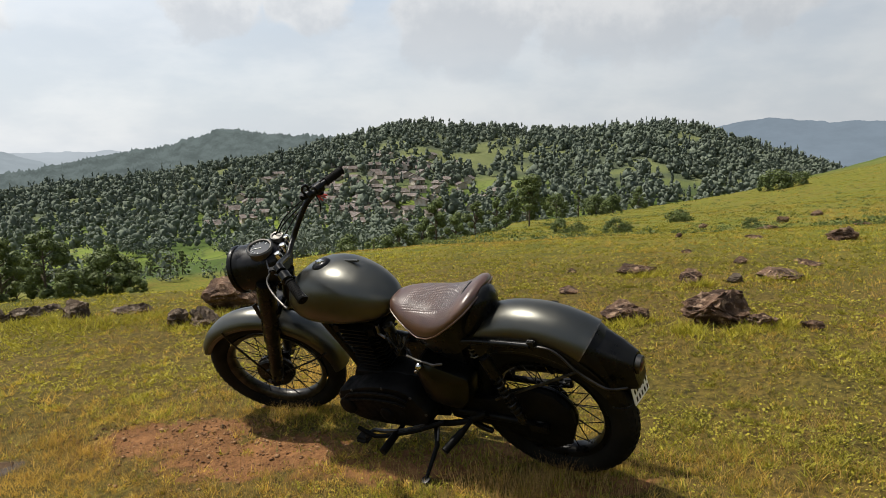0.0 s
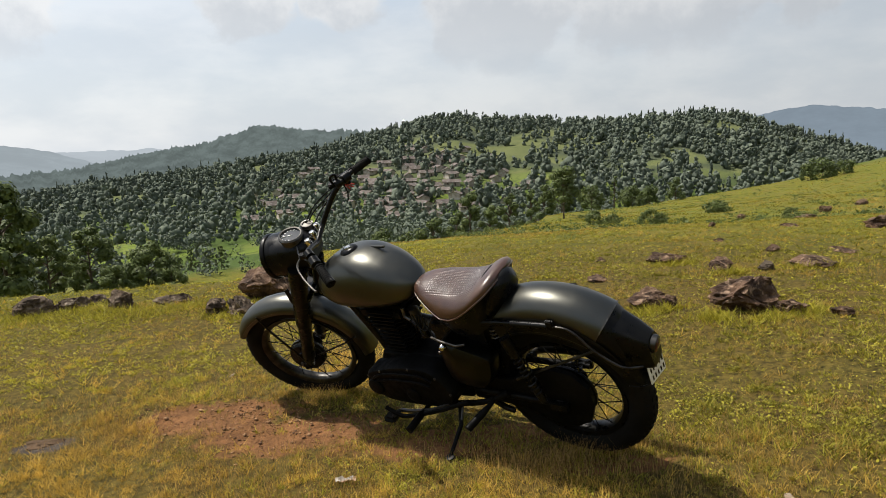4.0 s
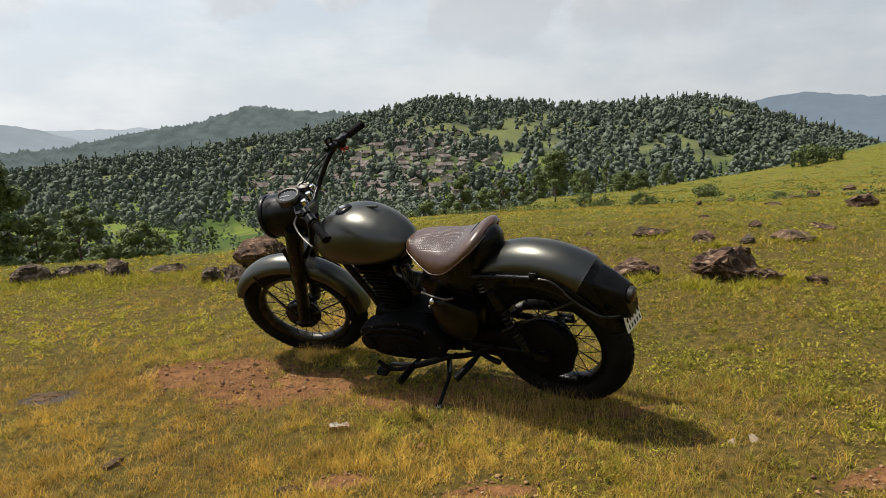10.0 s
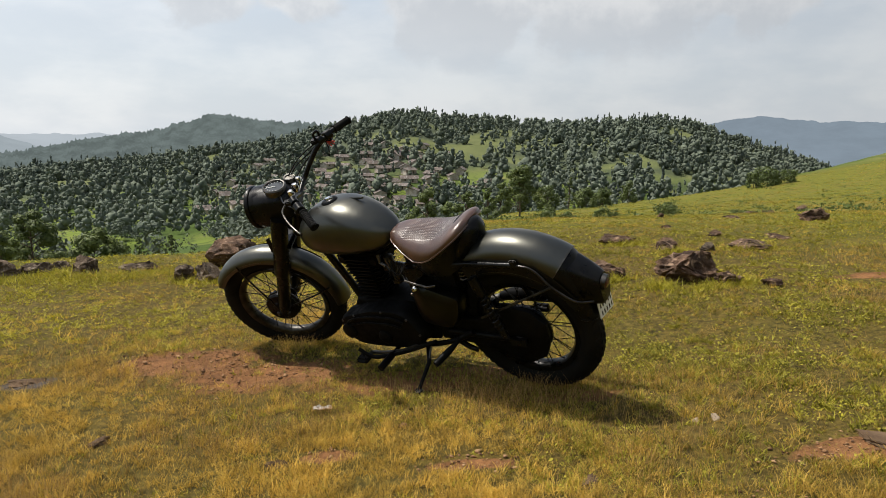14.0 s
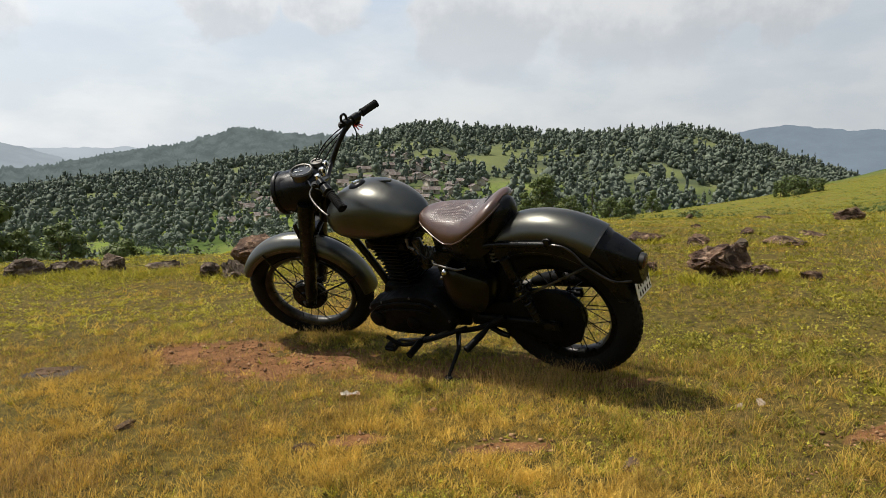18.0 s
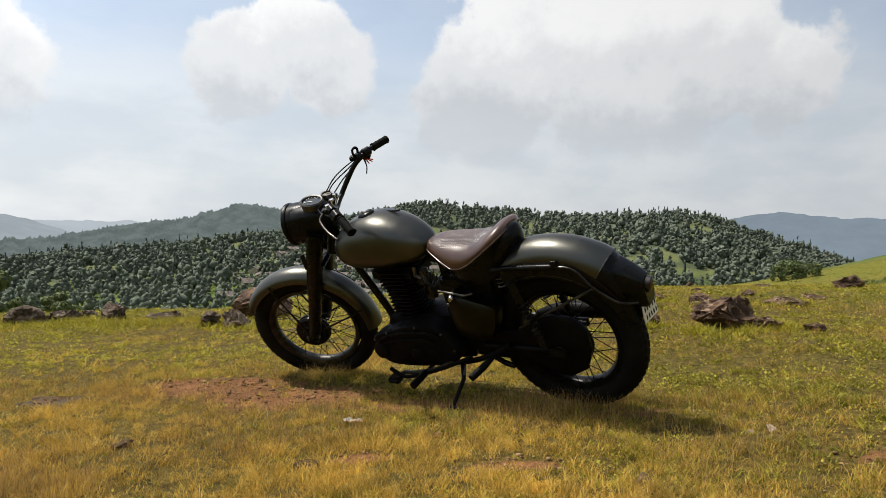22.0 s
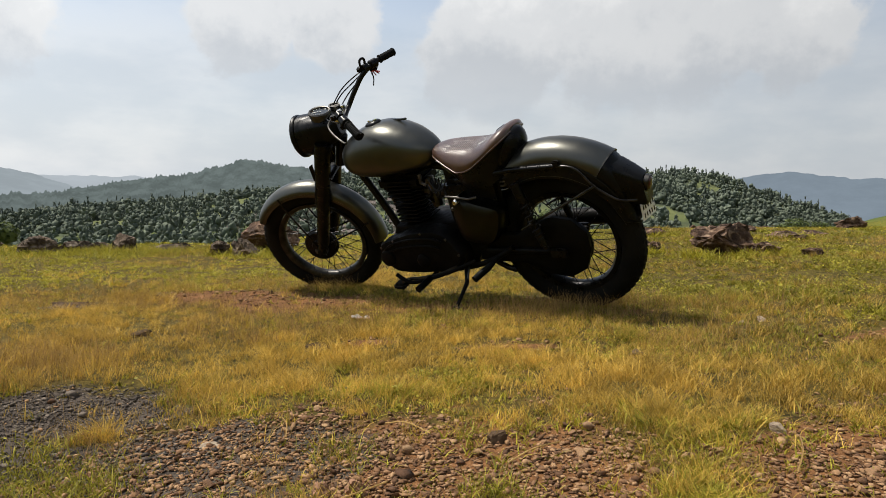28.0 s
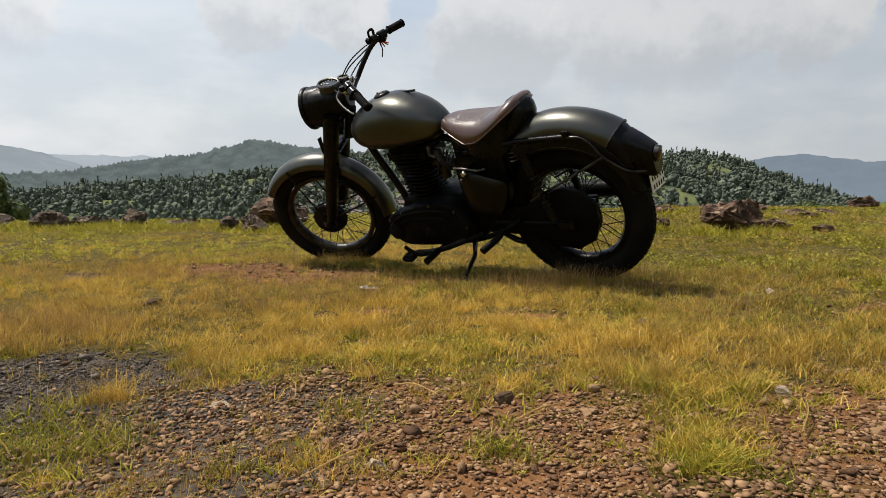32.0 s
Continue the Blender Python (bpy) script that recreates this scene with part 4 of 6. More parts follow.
    for s in (1, -1):
        bm = tube(bmesh.new(), spline([(0.20, s * 0.112, 0.378), (0.122, s * 0.113, 0.382), (-0.08, s * 0.113, 0.387), (-0.15, s * 0.113, 0.368), (-0.206, s * 0.113, 0.300), (-0.27, s * 0.112, 0.250), (-0.31, s * 0.106, 0.228), (-0.358, s * 0.075, 0.214)], 6), 0.0048, 8)
        part("guard_rail", bm, M_DARKSTEEL, guard, "worn dark steel rail")
        bm = tube(bmesh.new(), [(0.15, s * 0.125, 0.112), (0.139, s * 0.125, 0.118), (-0.195, s * 0.118, 0.288), (-0.215, s * 0.110, 0.296)], 0.0056, 8)
        part("guard_stay", bm, M_DARKSTEEL, guard, "thin dark steel stay")
        bm = box(bmesh.new(), -0.082, -0.052, s * 0.104, s * 0.120, 0.382, 0.412, 0.004)
        part("rail_clip", bm, M_BLACK, guard)
    # black strip along the lower edge of the mudguard, on both sides
    for s in (1, -1):
        rings = []
        for i in range(31):
            a = radians(60 + 88 * i / 30)
            r1 = 0.396 - 0.020 * smooth(0.6, 1.0, i / 30)
            rings.append([Vector((r * math.cos(a), s * y, r * math.sin(a))) for r, y in ((0.335, 0.1035), (r1, 0.1045), (r1 + 0.004, 0.1015), (r1, 0.098), (0.335, 0.097))])
        part("guard_edge_strip", ring_loft(bmesh.new(), rings), M_BLACK, guard, "black strip along the lower edge")
    bm = bmesh.new()
    tube(bm, [(-0.10, -0.095, 0.385), (-0.105, -0.103, 0.400), (-0.125, -0.103, 0.400), (-0.132, -0.095, 0.38)], 0.005, 8)
    part("hook", bm, M_BLACK, guard)
    bm = mudguard(bmesh.new(), (0, 0, 0), 0.1010, 0.4738, lambda a: 0.40, 123.4, 124.0, 2, 0.075)
    part("guard_seam", bm, M_STEEL, guard)

    # front mudguard, fork and brake side parts turn with the steering
    bm = mudguard(bmesh.new(), (BASE, 0, 0), 0.072, 0.387, lambda a: 0.348 - 0.012 * (a > 150), 40, 188, 44, 0.055)
    front_guard = part("front_mudguard", turned(bm, STEERED), M_OLIVE, root, "olive metallic front mudguard")
    bm = bmesh.new()
    for s in (1, -1):
        for a in (75, 165):
            c, q = math.cos(radians(a)), math.sin(radians(a))
            tube(bm, [(BASE, s * 0.088, 0), (BASE + 0.30 * c, s * 0.085, 0.30 * q), (BASE + 0.36 * c, s * 0.074, 0.36 * q)], 0.005, 6)
    part("front_guard_stay", turned(bm, STEERED), M_BLACK, front_guard)
    for s in (1, -1):
        a, b = Vector((1.502, s * 0.100, -0.012)), Vector((1.206, s * 0.100, 0.606))
        bm = tube(bmesh.new(), [a.lerp(b, t) for t in (0.0, 0.06, 0.07, 0.42, 0.45, 0.46, 0.93, 1.0)], [0.026, 0.031, 0.034, 0.034, 0.036, 0.040, 0.042, 0.038], 20)
        leg = part("fork_leg", turned(bm, STEERED), M_BLACK, root, "black fork leg with shroud")
        bm = box(bmesh.new(), 1.478, 1.534, s * 0.100 - 0.026, s * 0.100 + 0.026, -0.036, 0.020, 0.012)
        part("axle_clamp", turned(bm, STEERED), M_BLACK, leg)
    bm = bmesh.new()
    box(bm, 1.165, 1.265, -0.13, 0.13, 0.56, 0.60, 0.015)
    box(bm, 1.235, 1.315, -0.12, 0.12, 0.40, 0.435, 0.015)
    part("fork_yoke", turned(bm, STEERED), M_BLACK, root)
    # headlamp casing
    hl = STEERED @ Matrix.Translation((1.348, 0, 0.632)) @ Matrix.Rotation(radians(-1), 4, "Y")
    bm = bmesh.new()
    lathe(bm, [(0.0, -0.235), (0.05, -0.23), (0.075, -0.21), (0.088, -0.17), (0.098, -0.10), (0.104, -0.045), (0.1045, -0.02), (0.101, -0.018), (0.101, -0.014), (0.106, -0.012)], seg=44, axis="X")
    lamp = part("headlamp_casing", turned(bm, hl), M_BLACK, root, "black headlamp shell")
    bm = bmesh.new()
    lathe(bm, [(0.106, -0.012), (0.110, -0.004), (0.109, 0.006), (0.102, 0.012), (0.097, 0.008), (0.097, -0.012)], seg=44, axis="X", closed=True)
    part("headlamp_rim", turned(bm, hl), M_BLACK, lamp, "black headlamp rim")
    bm = bmesh.new()
    lathe(bm, [(0.0, 0.022), (0.04, 0.019), (0.075, 0.012), (0.098, 0.002)], seg=36, axis="X")
    part("headlamp_glass", turned(bm, hl), M_CHROME, lamp, "ribbed headlamp glass")
    bm = bmesh.new()
    for k in range(9):
        z = -0.07 + k * 0.0175
        w = math.sqrt(max(0.0001, 0.093 ** 2 - z * z))
        tube(bm, [(0.016, -w, z), (0.024, 0, z), (0.016, w, z)], 0.0025, 6)
    part("lamp_grille", turned(bm, hl), M_BLACK, lamp)
    bm = bmesh.new()
    rings = []
    for x, w, z0, z1 in ((1.11, 0.06, 0.60, 0.690), (1.14, 0.095, 0.575, 0.712), (1.19, 0.105, 0.555, 0.722), (1.25, 0.105, 0.54, 0.728), (1.30, 0.10, 0.53, 0.728)):
        ring = []
        for k in range(28):
            a = 2 * math.pi * k / 28
            c, s = math.cos(a), math.sin(a)
            ring.append(Vector((x, w * math.copysign(abs(c) ** 0.75, c), (z0 + z1) / 2 + (z1 - z0) / 2 * math.copysign(abs(s) ** 0.7, s))))
        rings.append(ring)
    part("nacelle", turned(ring_loft(bm, rings), STEERED), M_BLACK, root, "black nacelle between fork legs")
    sp = STEERED @ Matrix.Translation((1.185, 0.026, 0.726)) @ Matrix.Rotation(radians(-14), 4, "Y")
    bm = bmesh.new()
    lathe(bm, [(0.0, -0.03), (0.05, -0.03), (0.052, 0.004), (0.057, 0.008), (0.058, 0.016), (0.052, 0.022), (0.046, 0.020), (0.045, 0.012)], seg=40, axis="Z")
    speedo = part("speedometer", turned(bm, sp), M_STEEL, root, "steel-ringed speedometer")
    bm = lathe(bmesh.new(), [(0, 0.0125), (0.046, 0.012)], seg=36, axis="Z")
    part("dial", turned(bm, sp), M_DIAL, speedo, "grey dial face")
    bm = bmesh.new()
    for k in range(11):
        a = radians(-120 + 24 * k)
        b2 = tube(bmesh.new(), [(0.033 * math.cos(a), 0.033 * math.sin(a), 0.0135), (0.042 * math.cos(a), 0.042 * math.sin(a), 0.0135)], 0.0010, 4)
        tmp = bpy.data.meshes.new("t")
        b2.to_mesh(tmp)
        b2.free()
        bm.from_mesh(tmp)
    tube(bm, [(-0.006, 0, 0.0145), (0.036, 0.012, 0.0145)], 0.0014, 5)
    part("dial_marks", turned(bm, sp), M_WHITE, speedo)
    am = STEERED @ Matrix.Translation((1.14, -0.062, 0.712)) @ Matrix.Rotation(radians(-14), 4, "Y")
    bm = bmesh.new()
    lathe(bm, [(0.0, 0.008), (0.022, 0.008), (0.022, 0.013), (0.029, 0.014), (0.030, 0.006), (0.030, -0.02)], seg=28, axis="Z")
    part("ammeter", turned(bm, am), M_STEEL, root, "small steel-ringed ammeter")
    for x, y in ((1.095, 0.0), (1.10, 0.055), (1.095, -0.055)):
        bm = lathe(bmesh.new(), [(0, 0.022), (0.012, 0.02), (0.016, 0.012), (0.016, -0.02)], (x, y, 0.695), 16, "Z")
        part("stem_nut", turned(bm, STEERED), M_CHROME, root)
    # handlebar, bent a little down on its left
    BAR = STEERED @ Matrix.Translation((1.075, 0, 0.706)) @ Matrix.Rotation(radians(-8), 4, "X") @ Matrix.Translation((-1.075, 0, -0.706))
    right = [(1.055, 0.0, 0.700), (1.054, 0.05, 0.700), (1.040, 0.095, 0.735), (1.010, 0.160, 0.785), (0.985, 0.195, 0.800), (0.955, 0.230, 0.800), (0.925, 0.264, 0.790), (0.852, 0.342, 0.766)]
    def shift(y):
        return 0.045 * min(1.0, abs(y) / 0.2)

    far = [(1.055, 0.0, 0.700), (1.052, 0.05, 0.702), (1.020, 0.095, 0.736), (0.966, 0.160, 0.786), (0.934, 0.195, 0.803), (0.907, 0.230, 0.809), (0.882, 0.264, 0.807), (0.822, 0.342, 0.791)]
    path = [(x, -y + shift(y), z) for x, y, z in far[::-1]] + [(x, y + shift(y), z) for x, y, z in right[1:]]
    bar = part("handlebar", turned(tube(bmesh.new(), spline(path, 5), 0.0125, 12), BAR), M_BLACK, root, "black high handlebar")
    for s in (1, -1):
        g0, g1 = (Vector((0.925, 0.309, 0.790)), Vector((0.862, 0.391, 0.765))) if s > 0 else (Vector((0.875, -0.228, 0.805)), Vector((0.818, -0.301, 0.790)))
        b2 = tube(bmesh.new(), [g0.lerp(g1, t) for t in (0, 0.04, 0.05, 0.94, 0.95, 1.0)], [0.021, 0.021, 0.0175, 0.0175, 0.021, 0.019], 16)
        grip = part("grip", turned(b2, BAR), M_RUBBER, bar, "ribbed black rubber grip")
        for k in range(8):
            c = g0.lerp(g1, 0.12 + 0.1 * k)
            d = (g1 - g0).normalized() * 0.0022
            part("grip_rib", turned(tube(bmesh.new(), [c - d, c + d], 0.0190, 14), BAR), M_RUBBER, grip)
        c = Vector((0.948, 0.283, 0.798)) if s > 0 else Vector((0.902, -0.193, 0.808))
        d = (g1 - g0).normalized()
        b2 = tube(bmesh.new(), [c - d * 0.022, c - d * 0.018, c + d * 0.018, c + d * 0.022], [0.018, 0.023, 0.023, 0.018], 14)
        box(b2, c.x - 0.012, c.x + 0.030, c.y - 0.012, c.y + 0.012, c.z - 0.034, c.z - 0.012, 0.004)
        sw = part("switch_block", turned(b2, BAR), M_BLACK, bar)
        c2 = c - d * 0.05
        b2 = tube(bmesh.new(), [c2 - d * 0.014, c2 + d * 0.014], 0.020, 12)
        box(b2, c2.x, c2.x + 0.045, c2.y - 0.013, c2.y + 0.013, c2.z - 0.012, c2.z + 0.012, 0.004)
        part("lever_perch", turned(b2, BAR), M_BLACK, bar)
        lv = spline([c2 + Vector((0.04, s * 0.01, 0)), c2 + Vector((0.052, s * 0.045, -0.012)), c2 + Vector((0.018, s * 0.10, -0.030)), c2 + Vector((-0.035, s * 0.155, -0.045)), c2 + Vector((-0.055, s * 0.170, -0.046))], 5)
        part("brake_lever" if s < 0 else "clutch_lever", turned(tube(bmesh.new(), lv, [0.0045] * (len(lv) - 2) + [0.005, 0.0065], 8), BAR), M_STEEL if s > 0 else M_BLACK, bar, "curved steel lever" if s > 0 else "black lever")
    # folded mirror stem and its loop
    b2 = tube(bmesh.new(), spline([(0.942, -0.155, 0.805), (0.949, -0.150, 0.838), (0.944, -0.155, 0.859), (0.929, -0.163, 0.863), (0.926, -0.167, 0.848), (0.934, -0.160, 0.818)], 5), 0.0062, 8)
    part("mirror_stem", turned(b2, BAR), M_BLACK, bar)
    cables = [[(0.955, -0.165, 0.800), (1.00, -0.14, 0.795), (1.08, -0.10, 0.765), (1.16, -0.07, 0.70)],
              [(0.95, -0.170, 0.795), (1.02, -0.13, 0.770), (1.10, -0.10, 0.735), (1.18, -0.075, 0.67)],
              [(0.935, -0.180, 0.790), (1.00, -0.16, 0.757), (1.07, -0.12, 0.72), (1.15, -0.08, 0.66)],
              [(0.99, 0.26, 0.785), (1.06, 0.20, 0.775), (1.13, 0.10, 0.735), (1.19, 0.07, 0.66), (1.21, 0.06, 0.50)],
              [(0.925, -0.180, 0.790), (0.920, -0.165, 0.75), (0.933, -0.150, 0.715)]]
    for c in cables:
        part("cable", turned(tube(bmesh.new(), spline(c, 8), 0.0032, 6), BAR), M_BLACK, bar)
    b2 = bmesh.new()
    for k in range(7):
        a = k * 0.9
        tube(b2, [(0.922, -0.186, 0.79), (0.915 + 0.012 * math.cos(a), -0.190 + 0.012 * math.sin(a), 0.767), (0.910 + 0.022 * math.cos(a), -0.192 + 0.02 * math.sin(a), 0.753)], 0.003, 5)
    part("tassel", turned(b2, BAR), M_REDCLOTH, bar, "red thread tassel")
    # side pennant under the headlamp
    b2 = outline_plate(bmesh.new(), [(1.30, 0.52), (1.325, 0.51), (1.335, 0.43), (1.322, 0.415)], 0.118, 0.123, 0.001)
    part("fork_flap", turned(b2, STEERED), M_BLACK, root)
    build_engine(root)
    root.matrix_world = bike_matrix()
    return root


def build_engine(root):
    # frame tubes
    part("down_tube", tube(bmesh.new(), spline([(1.155, 0, 0.520), (1.06, 0, 0.320), (0.965, 0, 0.110), (0.93, 0, -0.02), (0.86, 0, -0.09)], 6), 0.019, 14), M_BLACK, root, "black frame tube")
    part("top_tube", tube(bmesh.new(), [(1.16, 0, 0.54), (0.80, 0, 0.43), (0.52, 0, 0.37), (0.30, 0, 0.33)], 0.018, 12), M_BLACK, root)
    part("steering_head", tube(bmesh.new(), [(1.205, 0, 0.44), (1.13, 0, 0.59)], 0.030, 16), M_BLACK, root)
    part("seat_tube", tube(bmesh.new(), [(0.46, 0, 0.37), (0.42, 0, -0.03)], 0.018, 12), M_BLACK, root)
    for s in (1, -1):
        part("lower_rail", tube(bmesh.new(), spline([(0.88, s * 0.03, -0.085), (0.78, s * 0.12, -0.105), (0.55, s * 0.125, -0.095), (0.36, s * 0.125, -0.05), (0.22, s * 0.12, 0.02)], 6), 0.013, 10), M_ENGINE, root)
        part("seat_stay", tube(bmesh.new(), [(0.44, s * 0.10, 0.345), (0.15, s * 0.115, 0.385), (-0.06, s * 0.113, 0.388)], 0.012, 10), M_BLACK, root)
        arm = part("swing_arm", tube(bmesh.new(), [(0.36, s * 0.108, 0.0), (0.18, s * 0.108, 0.0), (-0.035, s * 0.112, 0.0)], [0.016, 0.014, 0.012], 12), M_ENGINE, root)
        part("adjuster", box(bmesh.new(), -0.04, 0.035, s * 0.125 - 0.010, s * 0.125 + 0.010, -0.02, 0.02, 0.004), M_BLACK, arm)
        # shock absorber with its coil
        a, b = Vector((0.045, s * 0.140, 0.03)), Vector((0.125, s * 0.140, 0.335))
        shock = part("shock_absorber", tube(bmesh.new(), [a.lerp(b, t) for t in (0, 0.04, 0.05, 0.30, 0.31, 0.72, 0.73, 1.0)], [0.012, 0.012, 0.017, 0.017, 0.010, 0.010, 0.022, 0.022], 14), M_BLACK, root, "black shock absorber")
        d = (b - a).normalized()
        o = Vector((0, 1, 0))
        q = d.cross(o)
        pts = [a.lerp(b, 0.16 + 0.57 * k / 96) + (o * math.cos(k * math.pi / 6) + q * math.sin(k * math.pi / 6)) * 0.020 for k in range(97)]
        part("coil_spring", tube(bmesh.new(), pts, 0.0040, 6), M_BLACK, shock, "black coil")
    # crankcase and primary cover
    outline = [(0.985, 0.0), (0.975, 0.035), (0.945, 0.058), (0.880, 0.078), (0.78, 0.108), (0.68, 0.122), (0.58, 0.120), (0.53, 0.090), (0.50, 0.045), (0.475, 0.0), (0.49, -0.05), (0.54, -0.082), (0.66, -0.10), (0.80, -0.108), (0.90, -0.102), (0.955, -0.07), (0.98, -0.035)]
    fine = [(p.x, p.z) for p in spline([(x, 0, z) for x, z in outline + outline[:1]], 4)[:-1]]
    case = part("primary_cover", outline_plate(bmesh.new(), fine, 0.075, 0.168, 0.02, 0.010), M_ENGINE, root, "black primary chain cover")
    ridge = spline([(0.93, 0.176, 0.020), (0.88, 0.180, 0.055), (0.76, 0.182, 0.085), (0.62, 0.182, 0.092), (0.56, 0.180, 0.070)], 5)
    part("cover_rib", tube(bmesh.new(), ridge, 0.006, 8), M_ENGINE, case)
    ridge = spline([(0.90, 0.180, 0.020), (0.78, 0.184, 0.048), (0.64, 0.184, 0.055), (0.58, 0.182, 0.040)], 5)
    part("cover_rib", tube(bmesh.new(), ridge, 0.005, 8), M_ENGINE, case)
    for x, z, r in ((0.925, -0.022, 0.046), (0.70, -0.03, 0.040)):
        part("cover_boss", lathe(bmesh.new(), [(0, 0.020), (r * 0.7, 0.018), (r * 0.92, 0.012), (r, 0.0), (r, -0.02)], (x, 0.172, z), 28), M_ENGINE, case)
    for k, (x, z) in enumerate(outline[1::2]):
        cx, cz = 0.73 + (x - 0.73) * 0.93, 0.005 + (z - 0.005) * 0.9
        part("screw", lathe(bmesh.new(), [(0, 0.006), (0.006, 0.005), (0.007, 0.0)], (cx, 0.166, cz), 10), M_STEEL, case)
    part("crankcase", outline_plate(bmesh.new(), [(0.95, 0.03), (0.90, 0.11), (0.60, 0.13), (0.46, 0.14), (0.41, 0.02), (0.46, -0.09), (0.70, -0.12), (0.90, -0.09)], -0.13, 0.08, 0.01), M_ENGINE, root, "black crankcase")
    # finned cylinder and head
    cyl = part("cylinder", tube(bmesh.new(), [(0.795, 0, 0.10), (0.80, 0, 0.38)], 0.062, 20), M_ENGINE, root, "black finned cylinder")
    for k in range(12):
        z = 0.135 + k * 0.0195
        w = 0.085 + (0.012 if k > 6 else 0)
        bm = box(bmesh.new(), 0.797 - w - 0.012, 0.797 + w + 0.004, -w, w, z, z + 0.005, 0.0)
        es = [e for e in bm.edges if abs(e.verts[0].co.z - e.verts[1].co.z) > 0.002]
        bmesh.ops.bevel(bm, geom=es, offset=0.03, segments=3, affect="EDGES")
        part("fin", bm, M_ENGINE, cyl, "", False)
    part("rocker_cover", box(bmesh.new(), 0.735, 0.865, -0.06, 0.06, 0.350, 0.385, 0.012), M_ENGINE, cyl)
    # carburettor with its fittings
    carb = part("carburettor", tube(bmesh.new(), [(0.70, 0.01, 0.275), (0.56, 0.02, 0.265)], [0.028, 0.034], 14), M_DARKSTEEL, root, "dull dark metal carburettor")
    part("float_bowl", tube(bmesh.new(), [(0.635, 0.03, 0.27), (0.63, 0.03, 0.20)], [0.03, 0.026], 14), M_DARKSTEEL, carb)
    part("slide_cap", tube(bmesh.new(), [(0.64, 0.03, 0.29), (0.645, 0.03, 0.345), (0.645, 0.03, 0.35)], [0.022, 0.024, 0.014], 14), M_STEEL, carb)
    part("fuel_tap", tube(bmesh.new(), [(0.66, 0.07, 0.375), (0.66, 0.075, 0.335), (0.62, 0.085, 0.325)], 0.009, 8), M_STEEL, carb)
    part("fuel_pipe", tube(bmesh.new(), spline([(0.62, 0.085, 0.325), (0.60, 0.095, 0.29), (0.635, 0.07, 0.25), (0.63, 0.05, 0.22)], 5), 0.005, 7), M_BLACK, carb)
    part("air_pipe", tube(bmesh.new(), spline([(0.56, 0.02, 0.265), (0.48, 0.05, 0.25), (0.42, 0.06, 0.22)], 5), 0.036, 12), M_BLACK, carb)
    # side box
    ob = [(0.424, 0.290), (0.452, 0.276), (0.470, 0.245), (0.474, 0.16), (0.462, 0.085), (0.430, 0.058), (0.330, 0.046), (0.290, 0.062), (0.252, 0.115), (0.232, 0.175), (0.228, 0.205), (0.250, 0.224), (0.330, 0.248), (0.396, 0.270)]
    fine = [(p.x, p.z) for p in spline([(x, 0, z) for x, z in ob + ob[:1]], 3)[:-1]]
    tb = part("tool_box", outline_plate(bmesh.new(), fine, 0.085, 0.148, 0.020, 0.020), M_DARKOLIVE, root, "dark olive side tool box")
    part("tool_box_knob", lathe(bmesh.new(), [(0, 0.018), (0.009, 0.017), (0.014, 0.010), (0.014, 0.0)], (0.428, 0.158, 0.268), 18), M_CHROME, tb, "bright steel knob")
    part("tool_box_bolt", lathe(bmesh.new(), [(0, 0.007), (0.007, 0.006), (0.008, 0.0)], (0.455, 0.161, 0.235), 12), M_STEEL, tb)
    part("tool_box_strap", tube(bmesh.new(), [(0.50, 0.13, 0.283), (0.43, 0.155, 0.290), (0.36, 0.158, 0.279), (0.32, 0.150, 0.284)], 0.005, 8), M_STEEL, tb)
    part("battery_box", outline_plate(bmesh.new(), [(0.44, 0.26), (0.44, 0.06), (0.27, 0.05), (0.22, 0.14), (0.23, 0.23)], -0.15, -0.06, 0.01), M_BLACK, root)
    part("air_filter_box", box(bmesh.new(), 0.245, 0.545, -0.115, 0.082, 0.075, 0.335, 0.02), M_BLACK, root, "black box between the frame tubes")
    part("head_cover", box(bmesh.new(), 0.665, 0.935, -0.085, 0.080, 0.300, 0.372, 0.02), M_ENGINE, root)
    part("inner_guard", outline_plate(bmesh.new(), [(0.56, 0.40), (0.40, 0.40), (0.20, 0.36), (0.24, 0.20), (0.56, 0.20)], -0.02, 0.02, 0.004), M_BLACK, root)
    # chain guard, sprocket cover
    part("chain_case", outline_plate(bmesh.new(), [(0.42, 0.07), (0.20, 0.075), (0.10, 0.13), (0.02, 0.155), (-0.07, 0.140), (-0.13, 0.08), (-0.135, 0.0), (-0.10, -0.09), (-0.02, -0.135), (0.08, -0.12), (0.20, -0.07), (0.42, -0.06)], 0.075, 0.100, 0.006, 0.003), M_ENGINE, root, "black chain case")
    # silencer and pipe on the far side
    ex = part("exhaust_pipe", tube(bmesh.new(), spline([(0.87, -0.02, 0.33), (0.97, -0.05, 0.28), (0.99, -0.11, 0.10), (0.93, -0.15, -0.05), (0.78, -0.17, -0.085), (0.40, -0.185, -0.05), (0.20, -0.20, -0.01)], 7), 0.020, 14), M_STEEL, root, "dull steel exhaust pipe")
    part("silencer", tube(bmesh.new(), [(0.24, -0.20, -0.015), (0.18, -0.205, 0.0), (0.10, -0.21, 0.01), (-0.16, -0.215, 0.015), (-0.22, -0.215, 0.016), (-0.25, -0.215, 0.016)], [0.022, 0.032, 0.040, 0.040, 0.034, 0.020], 20), M_ENGINE, ex, "black silencer")
